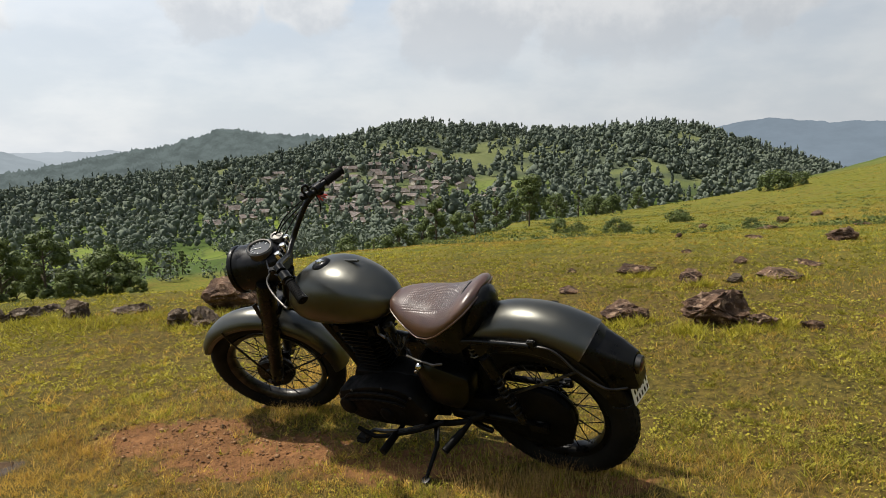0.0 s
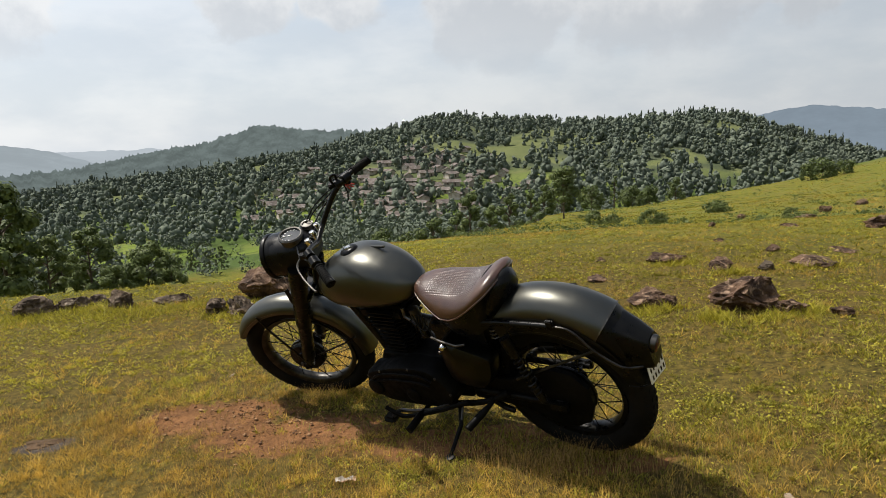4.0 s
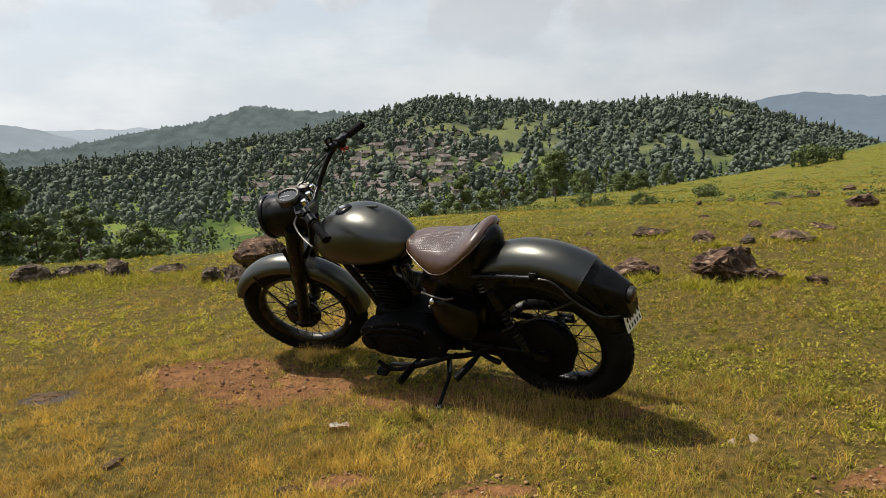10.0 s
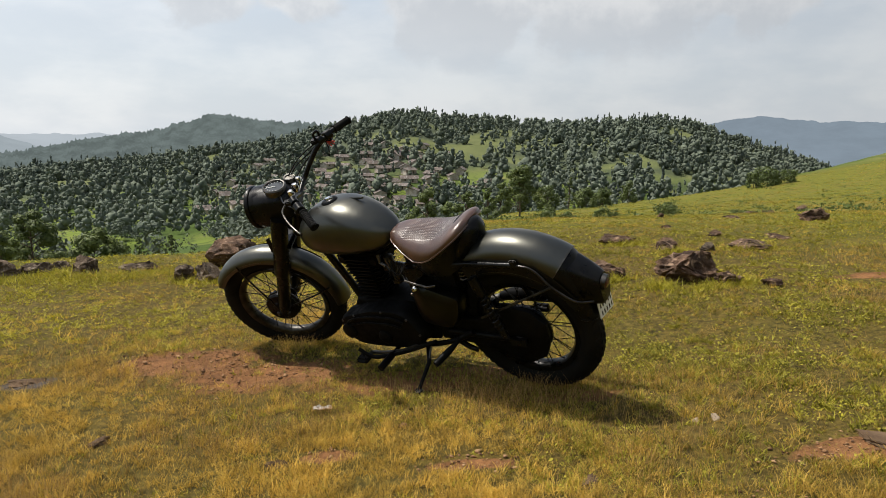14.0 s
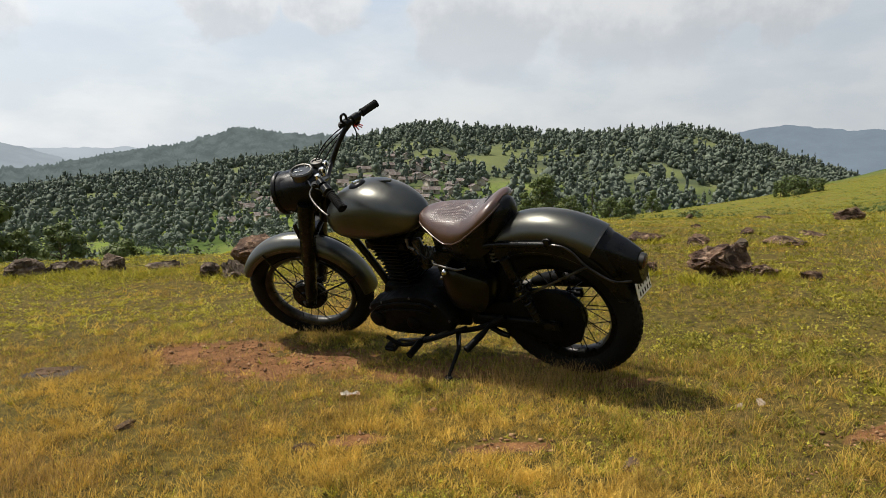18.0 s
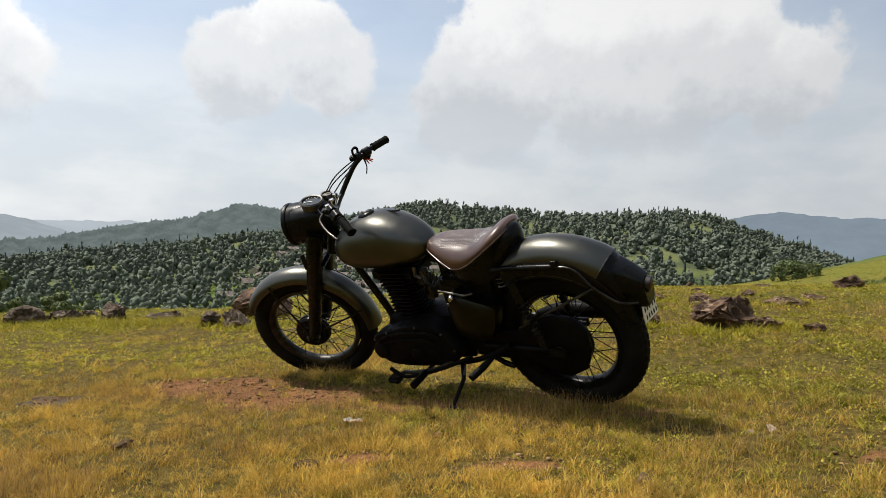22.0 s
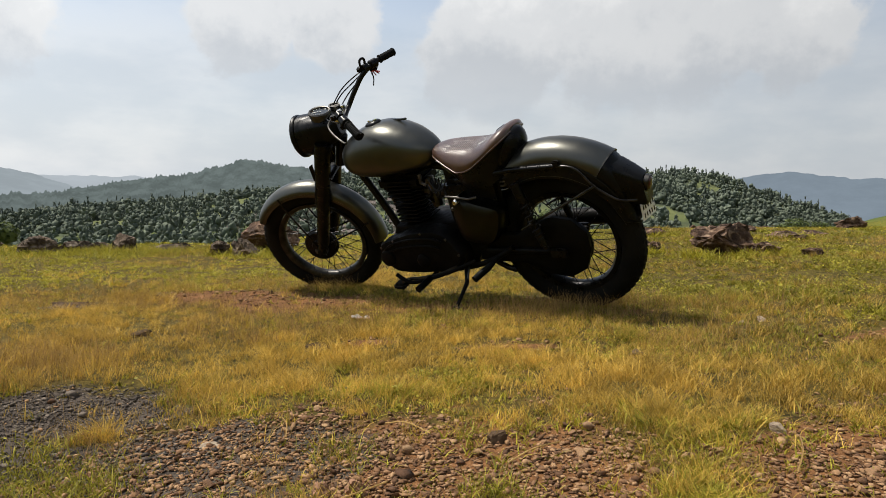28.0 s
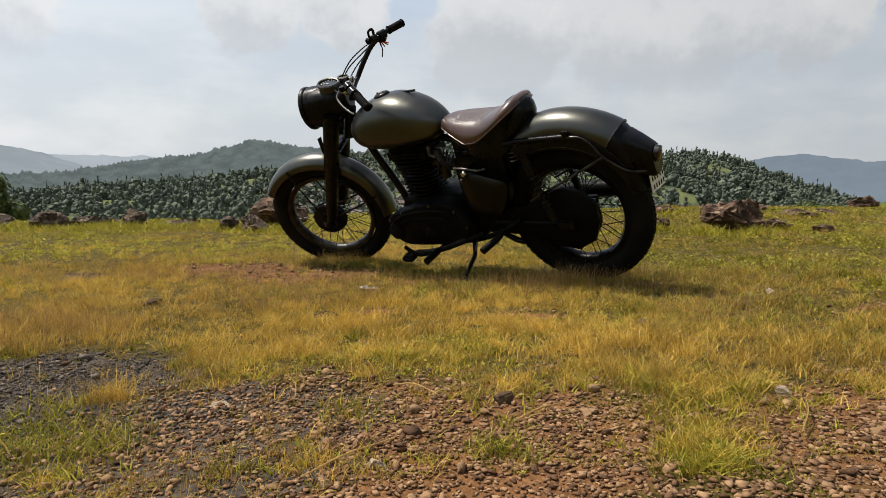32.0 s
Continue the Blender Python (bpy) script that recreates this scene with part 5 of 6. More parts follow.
    # rests, pedals, stand
    for s in (1, -1):
        rest = part("footrest", tube(bmesh.new(), [(0.66, s * 0.12, -0.10), (0.665, s * 0.20, -0.105), (0.668, s * 0.215, -0.106), (0.672, s * 0.31, -0.11)], [0.010, 0.010, 0.017, 0.017], 12), M_ENGINE, root)
        part("pillion_rest", tube(bmesh.new(), [(0.30, s * 0.12, -0.02), (0.31, s * 0.16, -0.03), (0.33, s * 0.19, -0.045), (0.36, s * 0.275, -0.06)], [0.010, 0.010, 0.016, 0.016], 12), M_ENGINE, root)
    part("gear_pedal", tube(bmesh.new(), spline([(0.52, 0.165, -0.06), (0.62, 0.185, -0.095), (0.74, 0.20, -0.115), (0.80, 0.205, -0.118), (0.81, 0.25, -0.115)], 5), 0.009, 8), M_DARKSTEEL, root)
    part("brake_pedal", tube(bmesh.new(), spline([(0.42, 0.155, -0.035), (0.58, 0.190, -0.088), (0.745, 0.225, -0.122), (0.80, 0.235, -0.110), (0.845, 0.240, -0.075)], 6), 0.010, 8), M_ENGINE, root)
    part("pedal_pad", box(bmesh.new(), 0.80, 0.87, 0.20, 0.27, -0.150, -0.118, 0.012), M_RUBBER, root)
    stand = part("side_stand", tube(bmesh.new(), [(0.50, 0.125, -0.085), (0.452, 0.215, -0.115), STAND_FOOT.lerp(Vector((0.452, 0.215, -0.115)), 0.12), STAND_FOOT], [0.013, 0.010, 0.0085, 0.0085], 10), M_ENGINE, root, "black side stand")
    part("stand_foot", lathe(bmesh.new(), [(0, 0.008), (0.018, 0.006), (0.020, 0.0), (0.0, -0.002)], STAND_FOOT, 16, "Z"), M_BLACK, stand)
    part("stand_spring", tube(bmesh.new(), [(0.47, 0.135, -0.06), (0.455, 0.20, -0.105)], 0.005, 8), M_DARKSTEEL, stand)
    cs = part("centre_stand", tube(bmesh.new(), [(0.36, 0.08, -0.07), (0.29, 0.09, -0.10), (0.25, 0.09, -0.11)], 0.013, 10), M_BLACK, root)
    part("kick_start", tube(bmesh.new(), spline([(0.52, -0.14, 0.02), (0.50, -0.19, 0.03), (0.40, -0.20, 0.12), (0.34, -0.20, 0.19), (0.335, -0.27, 0.195)], 5), 0.010, 8), M_STEEL, root)
    # small wiring loops by the seat tube
    for k in range(4):
        a = k * 1.3
        part("wire", tube(bmesh.new(), spline([(0.50 + 0.02 * k, 0.09, 0.35), (0.52 + 0.03 * math.sin(a), 0.12, 0.31 - 0.01 * k), (0.56, 0.115, 0.30 + 0.02 * math.cos(a)), (0.60 - 0.02 * k, 0.09, 0.36)], 5), 0.0035, 6), M_BLACK, root)


STAND_FOOT = Vector((0.452, 0.345, -0.175))
build_bike()


# ---- trees, shrubs ----
def build_tree(name, label, x, y, h, w, seed, quads, group, slim=False, category="tree", bare=0.16):
    global rng
    rng = np.random.default_rng(seed)
    r = random.Random(seed)
    base = float(land(x, y, False)) - 0.1
    root = new(name)
    root.location = (x, y, base)
    tagged(root, label, category, group)
    bm = bmesh.new()
    low = category == "shrub"
    tall = h * (0.88 if slim else 0.72)
    lean_x, lean_y = r.uniform(-0.05, 0.05) * h, r.uniform(-0.05, 0.05) * h
    r0 = max(0.010, 0.017 * h)
    tube(bm, [(0, 0, -0.3), (0, 0, 0.05 * h), (lean_x * 0.4, lean_y * 0.4, tall * 0.5), (lean_x, lean_y, tall)], [r0 * 1.5, r0, r0 * 0.8, r0 * 0.25], 8)
    # boughs of many lengths up the stem; a clump of leaves crowns each one
    lobes = []
    count = 22 if not low else 16
    for k in range(count):
        q = (k + r.random()) / count
        up = (bare + (1 - bare) * q) * h * 0.93
        a = k * 2.4 + r.uniform(-0.5, 0.5)
        swell = (1.0 - q ** 1.7) * 0.85 + 0.18 if slim else math.sin(math.pi * min(1, 0.22 + 0.74 * q)) ** 0.7
        reach = 0.5 * w * swell * r.uniform(0.35, 1.0)
        tip = Vector((lean_x * q + math.cos(a) * reach, lean_y * q + math.sin(a) * reach, up))
        root_z = max(0.04 * h, min(tall, up - reach * r.uniform(0.2, 0.7)))
        p = Vector((lean_x * root_z / h, lean_y * root_z / h, root_z))
        tube(bm, [p, p.lerp(tip, 0.5) + Vector((0, 0, 0.02 * h)), tip], [r0 * 0.5, r0 * 0.3, r0 * 0.1], 5)
        lobes.append((tip, w * r.uniform(0.10, 0.21) * (0.75 if slim else 1.0)))
    part("trunk", bm, M_BARK, root, "grey-brown bark")
    cl = np.array([tuple(t) for t, _ in lobes])
    rad = np.array([q for _, q in lobes])
    pick = rng.choice(len(cl), quads, p=rad ** 2 / (rad ** 2).sum())
    p = rng.normal(size=(quads, 3))
    p /= np.linalg.norm(p, axis=1)[:, None]
    out = p + np.array([0, 0, 0.35])
    p *= (rng.uniform(0.25, 1.0, quads) ** 0.5 * rad[pick])[:, None] * np.array([1.0, 1.0, 0.8])
    pts = cl[pick] + p
    pts[:, 2] = np.clip(pts[:, 2], 0.03 * h, 1.04 * h)
    v, f = leaf_quads(pts, np.full(quads, (0.030 * w + 0.008 * h) * (0.62 if quads > 2000 else 0.85)), 0.6, out)
    crown = new("crown", mesh_from("crown", v, f, 4, M_LEAF))
    crown.parent = root
    return root


k = 0
for x, y, h, w in ((-54.0, 93.4, 11.2, 6.0), (-48.1, 98.7, 8.1, 7.7), (-62.3, 100.1, 8.2, 5.2), (-48.6, 89.5, 5.9, 4.7), (-43.3, 96.5, 4.3, 4.2), (-54.1, 75.4, 18.0, 8.6), (-53.1, 82.0, 11.5, 4.4), (-60.9, 78.4, 15.5, 8.0), (-70, 92, 12, 7)):
    k += 1
    build_tree("valley_tree", "broad dark green tree below the hilltop edge", x, y, h * 1.04, w * 1.15, 300 + k, 6500, "trees below the edge")
for x, y, h, w in ((-56.4, 136.6, 5.0, 2.9), (-52.5, 137.0, 4.2, 2.4), (-47.3, 129.3, 5.2, 3.0), (-26.4, 106.4, 5.8, 2.6)):
    k += 1
    build_tree("slim_tree", "slim dark tree standing in a green field", x, y, h, w, 300 + k, 1600, "slim trees in the fields", True)
for x, y, h, w in ((2.9, 97.5, 15.4, 4.6), (5.4, 93.4, 13.6, 3.8), (9.4, 101.1, 15.2, 4.3), (12.7, 104.8, 14.5, 3.6), (15.0, 108.5, 9.3, 4.2), (30.2, 109.6, 3.6, 4.6), (22.5, 105.2, 4.3, 3.9), (37.4, 109.5, 3.9, 2.9), (-3.4, 92.5, 11.8, 5.2), (-6.7, 87.3, 9.9, 4.6), (0.3, 97.5, 12.0, 4.0), (18.5, 110.5, 6.5, 3.9), (33.5, 111, 3.2, 3.6), (-9.5, 80, 10, 5)):
    k += 1
    build_tree("edge_tree", "leafy green tree at the rim of the slope", x, y, h, w * 1.1, 300 + k, 4200, "trees along the rim")
build_tree("lone_tree", "lone tree with a bare thin trunk on the slope", 10.4, 59.7, 5.1, 3.6, 391, 4200, "", bare=0.38)
build_tree("conifer", "narrow dark tree at the rim of the slope", 26.4, 106.4, 5.8, 2.3, 392, 2600, "", True)
for x, y, h, w in ((6.9, 29.8, 0.85, 1.2), (7.9, 30.1, 0.6, 1.0), (8.3, 25.3, 0.75, 1.0), (8.9, 25.7, 0.55, 0.7), (15.6, 36.5, 0.8, 1.7), (54.1, 95.6, 2.9, 5.0), (56.9, 95.2, 2.1, 3.6), (51.9, 95.4, 2.5, 3.2), (12.5, 22, 0.5, 0.8)):
    k += 1
    build_tree("shrub", "low twiggy green shrub on the grass slope", x, y, h, w, 300 + k, 1500, "shrubs on the slope", category="shrub", bare=0.12)


# ---- village ----
def build_house(x, y, turn, lx, ly, hw, hr, seed):
    r = random.Random(seed)
    root = new("house")
    tagged(root, "small village house with a brown clay tile roof", "house", "village houses")
    root.matrix_world = pose(x, y, float(land(x, y, False)) - 0.6, 0, 0, turn)
    bm = box(bmesh.new(), -lx / 2, lx / 2, -ly / 2, ly / 2, 0, hw + 0.6)
    part("wall", bm, M_WALL, root, "", False)
    for s in (-1, 1):
        bm = bmesh.new()
        o = 0.7
        pts = [Vector((-lx / 2 - o, 0, hw + 0.6 + hr)), Vector((lx / 2 + o, 0, hw + 0.6 + hr)), Vector((lx / 2 + o, s * (ly / 2 + o), hw + 0.3)), Vector((-lx / 2 - o, s * (ly / 2 + o), hw + 0.3))]
        up = Vector((0, 0, 0.18))
        ring_loft(bm, [pts, [p + up for p in pts]])
        part("roof_slope", bm, M_ROOF, root, "", False)
    for q in (-0.25, 0.2):
        part("window" if q < 0 else "door", box(bmesh.new(), q * lx - 0.5, q * lx + 0.5, -ly / 2 - 0.06, -ly / 2 + 0.04, 0.6 if q > 0 else 1.5, 2.5), M_BARK, root, "", False)
    for s in (-1, 1):
        bm = bmesh.new()
        a = [bm.verts.new(p) for p in ((s * lx / 2, -ly / 2, hw + 0.6), (s * lx / 2, ly / 2, hw + 0.6), (s * lx / 2, 0, hw + 0.6 + hr - 0.05))]
        b = [bm.verts.new(v.co + Vector((-s * 0.2, 0, 0))) for v in a]
        bm.faces.new(a), bm.faces.new(b)
        for i in range(3):
            bm.faces.new((a[i], a[(i + 1) % 3], b[(i + 1) % 3], b[i]))
        part("gable", bm, M_WALL, root, "", False)


rr = random.Random(44)
made = []
tries = 0
while len(made) < 105 and tries < 6000:
    tries += 1
    az, d = rr.gauss(-3.4, 3.4), rr.gauss(428, 32)
    if rr.random() < 0.14:
        az, d = rr.uniform(-17, 4), rr.uniform(330, 560)
    x, y = d * math.sin(radians(az)), d * math.cos(radians(az)) - 2.6
    if any((x - a) ** 2 + (y - b) ** 2 < 130 for a, b in made):
        continue
    made.append((x, y))
    build_house(x, y, rr.uniform(-40, 40) + rr.choice((0, 90)), rr.uniform(7, 12), rr.uniform(5, 7), rr.uniform(2.0, 2.8), rr.uniform(1.2, 2.0), 900 + len(made))
build_house(-93.3, 306.2, 8, 9.5, 6.0, 2.4, 1.7, 1200)
build_house(-84.5, 372, -15, 10, 6.0, 2.4, 1.9, 1201)


# ---- boulders ----
def build_rock(name, label, x, y, w, h, dpt, seed, sink=0.25, turn=0.0, group="boulders on the hilltop", mat=None, rough=0.8, cut=(0.45, 0.9)):
    """A weathered block: a faceted hull broken up with noise, sunk a little into the turf."""
    r = random.Random(seed)
    bm = bmesh.new()
    bmesh.ops.create_icosphere(bm, subdivisions=4, radius=1.0)
    planes = []
    for _ in range(22):
        n = Vector((r.gauss(0, 1), r.gauss(0, 1), r.gauss(0, 0.8))).normalized()
        planes.append((n, r.uniform(*cut)))
    off = Vector((seed * 3.7, seed * 1.3, 0))
    for v in bm.verts:
        p = v.co.copy()
        for n, c in planes:
            t = p.dot(n)
            if t > c:
                p -= n * (t - c) * 0.99
        q = p * 2.2 + off
        # bedding: ledges that step in and out up the block
        step = (p.z * 3.1 + 0.5 * noise.noise(p * 1.3 + off)) % 1.0
        p.x *= 1 + 0.13 * rough * (step - 0.5)
        p.y *= 1 + 0.13 * rough * (step - 0.5)
        p *= 1 + rough * (0.22 * noise.noise(q) - 0.30 * abs(noise.noise(q * 2.3)) + 0.16 * noise.noise(q * 5.5) - 0.14 * abs(noise.noise(q * 9.0)))
        v.co = p
    zs = [v.co.z for v in bm.verts]
    z0, z1 = min(zs), max(zs)
    for v in bm.verts:
        t = (v.co.z - z0) / (z1 - z0)
        v.co = Vector((v.co.x * w / 1.75, v.co.y * dpt / 1.75, (t - sink) * h / (1 - sink)))
    ob = part(name, bm, mat or M_ROCK)
    ob.matrix_world = pose(x, y, float(land(x, y)) - 0.01, 0, 0, turn)
    return tagged(ob, label, "rock", group)


RED = "weathered red-brown boulder half sunk in grass"
DARK = "dark brown boulder with a pitted surface in grass"
build_rock("boulder", "large cracked brown boulder ringed by green weeds", 2.00, 1.82, 0.68, 0.25, 0.46, 14, 0.28, 25, rough=0.95)
build_rock("boulder", RED, 1.42, 2.12, 0.40, 0.135, 0.3, 4, 0.2, 0)
build_rock("boulder", "lichen-grey boulder behind a larger one", 2.30, 3.0, 0.27, 0.13, 0.25, 5)
build_rock("boulder", "small black rock in grass", 2.64, 2.92, 0.17, 0.085, 0.14, 6, mat=M_BARK)
for i, (x, y, w, h) in enumerate(((2.07, 3.6, 0.40, 0.09), (3.03, 3.65, 0.18, 0.07), (3.1, 3.08, 0.45, 0.085), (3.63, 3.55, 0.36, 0.06), (2.47, 1.5, 0.17, 0.06), (1.52, 4.0, 0.14, 0.05), (1.25, 3.05, 0.28, 0.06), (3.55, 6.45, 0.16, 0.08), (4.3, 5.8, 0.35, 0.06), (2.9, 4.6, 0.16, 0.05), (12.4, 26.0, 0.5, 0.24), (16.2, 26.5, 0.8, 0.32), (4.9, 2.2, 0.3, 0.05), (9.5, 14.0, 0.5, 0.15), (6.2, 9.0, 0.4, 0.1), (14.0, 18.0, 0.7, 0.2), (20.0, 30.0, 0.9, 0.3), (11.0, 33.0, 0.7, 0.22))):
    build_rock("boulder", DARK, x, y, w, h, w * 0.8, 20 + i, 0.3, i * 37)
build_rock("boulder", "flat-topped tan boulder lying on the slope", 4.95, 5.0, 0.48, 0.17, 0.3, 41, 0.15, 20, mat=M_ROCK)
for i, (x, y, w, h, lab) in enumerate(((-3.96, 3.55, 0.36, 0.21, "pale grey-brown rock on the rim"), (-3.66, 3.68, 0.34, 0.14, "low grey rock on the rim"), (-3.55, 3.9, 0.22, 0.10, "low grey rock on the rim"), (-3.12, 3.52, 0.28, 0.215, "split brown rock standing on the rim"), (-2.65, 3.68, 0.32, 0.11, "flat dark rock on the rim"), (-2.05, 3.08, 0.25, 0.16, RED), (-1.80, 3.02, 0.27, 0.20, "rounded brown boulder beside a larger one"), (-4.6, 3.6, 0.4, 0.16, "pale grey-brown rock on the rim"), (-5.3, 3.8, 0.35, 0.14, "low grey rock on the rim"))):
    build_rock("boulder", lab, x, y, w * 1.15, h * 0.86, w * 0.9, 50 + i, 0.32, i * 53, mat=M_RIMROCK, cut=(0.55, 0.95), rough=0.75)
build_rock("boulder", "large dark red-brown boulder speckled with lichen", -1.74, 3.62, 0.58, 0.31, 0.45, 70, 0.15, 15, cut=(0.66, 0.95), rough=0.5)
for i, (x, y, w, h) in enumerate(((2.20, 1.64, 0.24, 0.10), (1.56, 2.00, 0.16, 0.09))):
    build_rock("boulder", "broken dark block leaning on a larger boulder", x, y, w, h, w * 0.8, 170 + i, 0.25, i * 71, rough=0.9)
for i, (x, y, w) in enumerate(((-2.0, 0.52, 0.28), (-1.29, -0.27, 0.16), (1.60, -0.78, 0.32), (-0.5, -0.55, 0.14), (0.55, -0.85, 0.12))):
    build_rock("flat_rock", "flat grey-brown rock flush with the turf", x, y, w, 0.035, w * 0.6, 80 + i, 0.45, i * 61, "flat rocks in the turf", M_DARKPEBBLE)

# ---- litter and loose stones ----
for x, y, w, h, lab, mat, nm in ((1.145, -0.475, 0.060, 0.030, "pale cream stone lying on grass", M_STONE, "stone"), (1.075, -0.465, 0.05, 0.022, "pale cream stone lying on grass", M_STONE, "stone"), (-0.61, -1.45, 0.055, 0.020, "flat tan stone on the gravel", M_STONE, "stone"), (-1.36, 1.40, 0.08, 0.02, "flat pale stone in grass", M_STONE, "stone"), (0.02, -1.72, 0.05, 0.03, "round brown stone on the gravel", M_PEBBLE, "stone"), (-0.23, -1.74, 0.06, 0.04, "orange-brown stone on the gravel", M_PEBBLE, "stone"), (-0.30, -1.73, 0.05, 0.035, "orange-brown stone on the gravel", M_PEBBLE, "stone"), (-0.20, -1.82, 0.045, 0.028, "tan stone on the gravel", M_STONE, "stone"), (0.05, -1.53, 0.055, 0.04, "grey stone on the gravel", M_DARKPEBBLE, "stone"), (0.66, -1.54, 0.045, 0.03, "tan stone on the gravel", M_STONE, "stone"), (-0.06, -0.30, 0.05, 0.03, "brown stone beside the motorcycle", M_PEBBLE, "stone"), (-1.02, 0.80, 0.05, 0.03, "dark stone on the bare earth", M_DARKPEBBLE, "stone")):
    build_rock(nm, lab, x, y, w, h, w * 0.7, int(abs(x * 90 + y * 37)) + 7, 0.12, x * 200, "loose stones", mat)
bm = bmesh.new()
grid = [[bm.verts.new((0.055 * (i / 6 - 0.5) * 1.5, 0.035 * (j / 4 - 0.5) * (1 - 0.4 * i / 6), 0.010 + 0.022 * noise.noise(Vector((i * 0.8, j * 0.9, 3.0))))) for j in range(5)] for i in range(7)]
for i in range(6):
    for j in range(4):
        bm.faces.new((grid[i][j], grid[i + 1][j], grid[i + 1][j + 1], grid[i][j + 1]))
bmesh.ops.solidify(bm, geom=bm.faces[:], thickness=0.001)
wrapper = part("wrapper", bm, M_SCRAP)
wrapper.matrix_world = pose(-0.415, -0.075, height(-0.415, -0.075) + 0.012, 6, 4, 12)
tagged(wrapper, "crumpled white and orange wrapper in the grass", "litter")
for i, (x, y, ln, a) in enumerate(((0.12, -1.62, 0.16, 40), (-0.45, -1.40, 0.14, 110), (0.62, -1.70, 0.2, 60), (-0.15, -1.45, 0.13, -35), (0.9, -1.62, 0.12, 80), (-0.25, -1.80, 0.22, 48))):
    z = height(x, y)
    c, s = math.cos(radians(a)) * ln / 2, math.sin(radians(a)) * ln / 2
    b2 = tube(bmesh.new(), spline([(-c, -s, 0.006), (-c * 0.2 + 0.008, -s * 0.2, 0.02), (c, s, 0.012)], 4), 0.0018, 5)
    tw = part("dry_twig", b2, M_DRYGRASS)
    tw.location = (x, y, z + 0.006)
    tagged(tw, "bent dry straw stalk on the gravel", "twig", "dry stalks")


# ---- gravel ----
def patch_value(x, y, patches, seed=5):
    q = np.full(np.shape(x), 9.0)
    for cx, cy, rx, ry in patches:
        q = np.minimum(q, np.hypot((x - cx) / rx, (y - cy) / ry))
    return q + (vnoise(x * 5, y * 5, seed) - 0.5) * 0.9 + (vnoise(x * 14, y * 14, seed + 1) - 0.5) * 0.5


def pebble_shapes(count, seed, sub=2):
    r = random.Random(seed)
    out = []
    for i in range(count):
        bm = bmesh.new()
        bmesh.ops.create_icosphere(bm, subdivisions=sub, radius=1.0)
        off = Vector((i * 7.1, seed, 0))
        cuts = [(Vector((r.gauss(0, 1), r.gauss(0, 1), r.gauss(0, 1))).normalized(), r.uniform(0.28, 0.66)) for _ in range(11)]
        for v in bm.verts:
            p = v.co.copy()
            for n, c in cuts:
                t = p.dot(n)
                if t > c:
                    p -= n * (t - c)
            v.co = p * (1 + 0.16 * noise.noise(p * 1.6 + off))
        bm.verts.ensure_lookup_table()
        out.append((np.array([v.co[:] for v in bm.verts]), np.array([[v.index for v in f.verts] for f in bm.faces])))
        bm.free()
    return out


def gravel(name, label, xs, ys, sizes, mat, seed, sub=2):
    g = np.random.default_rng(seed)
    shapes = pebble_shapes(10, seed, sub)
    V, F, n0 = [], [], 0
    z = land(xs, ys)
    for i in range(len(xs)):
        v, f = shapes[g.integers(0, 10)]
        s = sizes[i] * np.array([g.uniform(0.8, 1.3), g.uniform(0.7, 1.1), g.uniform(0.4, 0.7)])
        a = g.uniform(0, 6.28)
        p = v * s
        ca, sa = math.cos(a), math.sin(a)
        p = np.stack([p[:, 0] * ca - p[:, 1] * sa, p[:, 0] * sa + p[:, 1] * ca, p[:, 2]], 1)
        V.append(p + np.array([xs[i], ys[i], z[i] + s[2] * 0.45]))
        F.append(f + n0)
        n0 += len(v)
    ob = new(name, mesh_from(name, np.concatenate(V), np.concatenate(F).ravel(), 3, mat, False))
    return tagged(ob, label, "gravel", kind="stuff")


def pebble_material(name, c1, c2, c3):
    m, t, b = material(name, 0.88, 0.0, 0.25)
    g = t.nodes.new("ShaderNodeNewGeometry")
    co = coords(t)
    col = ramp(t, g.outputs["Random Per Island"], [(0.0, c1), (0.5, c2), (1.0, c3)], "LINEAR")
    grain = noise_tex(t, co, 120.0, 4.0, 0.7)
    col = blend(t, 0.6, col, blend(t, grain, (0.45, 0.45, 0.45), (1.4, 1.4, 1.4)), "MULTIPLY")
    t.links.new(col, b.inputs["Base Color"])
    bump(t, b, grain, 0.5, 0.003)
    return m


M_GRAVEL = pebble_material("laterite_gravel", (0.085, 0.042, 0.021), (0.215, 0.115, 0.055), (0.37, 0.225, 0.115))
M_GRIT = pebble_material("grey_grit", (0.040, 0.031, 0.024), (0.085, 0.067, 0.052), (0.19, 0.150, 0.115))
g = np.random.default_rng(31)
x, y = g.uniform(-1.6, 1.6, 90000), g.uniform(-2.1, -0.95, 90000)
q = np.minimum(patch_value(x, y, [BARE[2], BARE[3], (0.3, -1.95, 1.3, 0.32)]), patch_value(x, y, [GREY[1]]))
keep = g.uniform(size=len(x)) < np.clip(1.25 - q, 0.03, 1)
x1, y1 = x[keep][:14000], y[keep][:14000]
gravel("red_gravel", "loose red-brown laterite gravel", x1, y1, g.lognormal(-5.05, 0.36, len(x1)), M_GRAVEL, 32, 1)
x1, y1 = x[keep][14000:15700], y[keep][14000:15700]
gravel("coarse_gravel", "coarser brown stones among the gravel", x1, y1, g.lognormal(-4.70, 0.28, len(x1)), M_GRAVEL, 35, 1)
q = patch_value(x, y, [GREY[0], GREY[3], (-0.80, -1.50, 0.22, 0.18)])
keep = g.uniform(size=len(x)) < np.clip(1.3 - q, 0.0, 1)
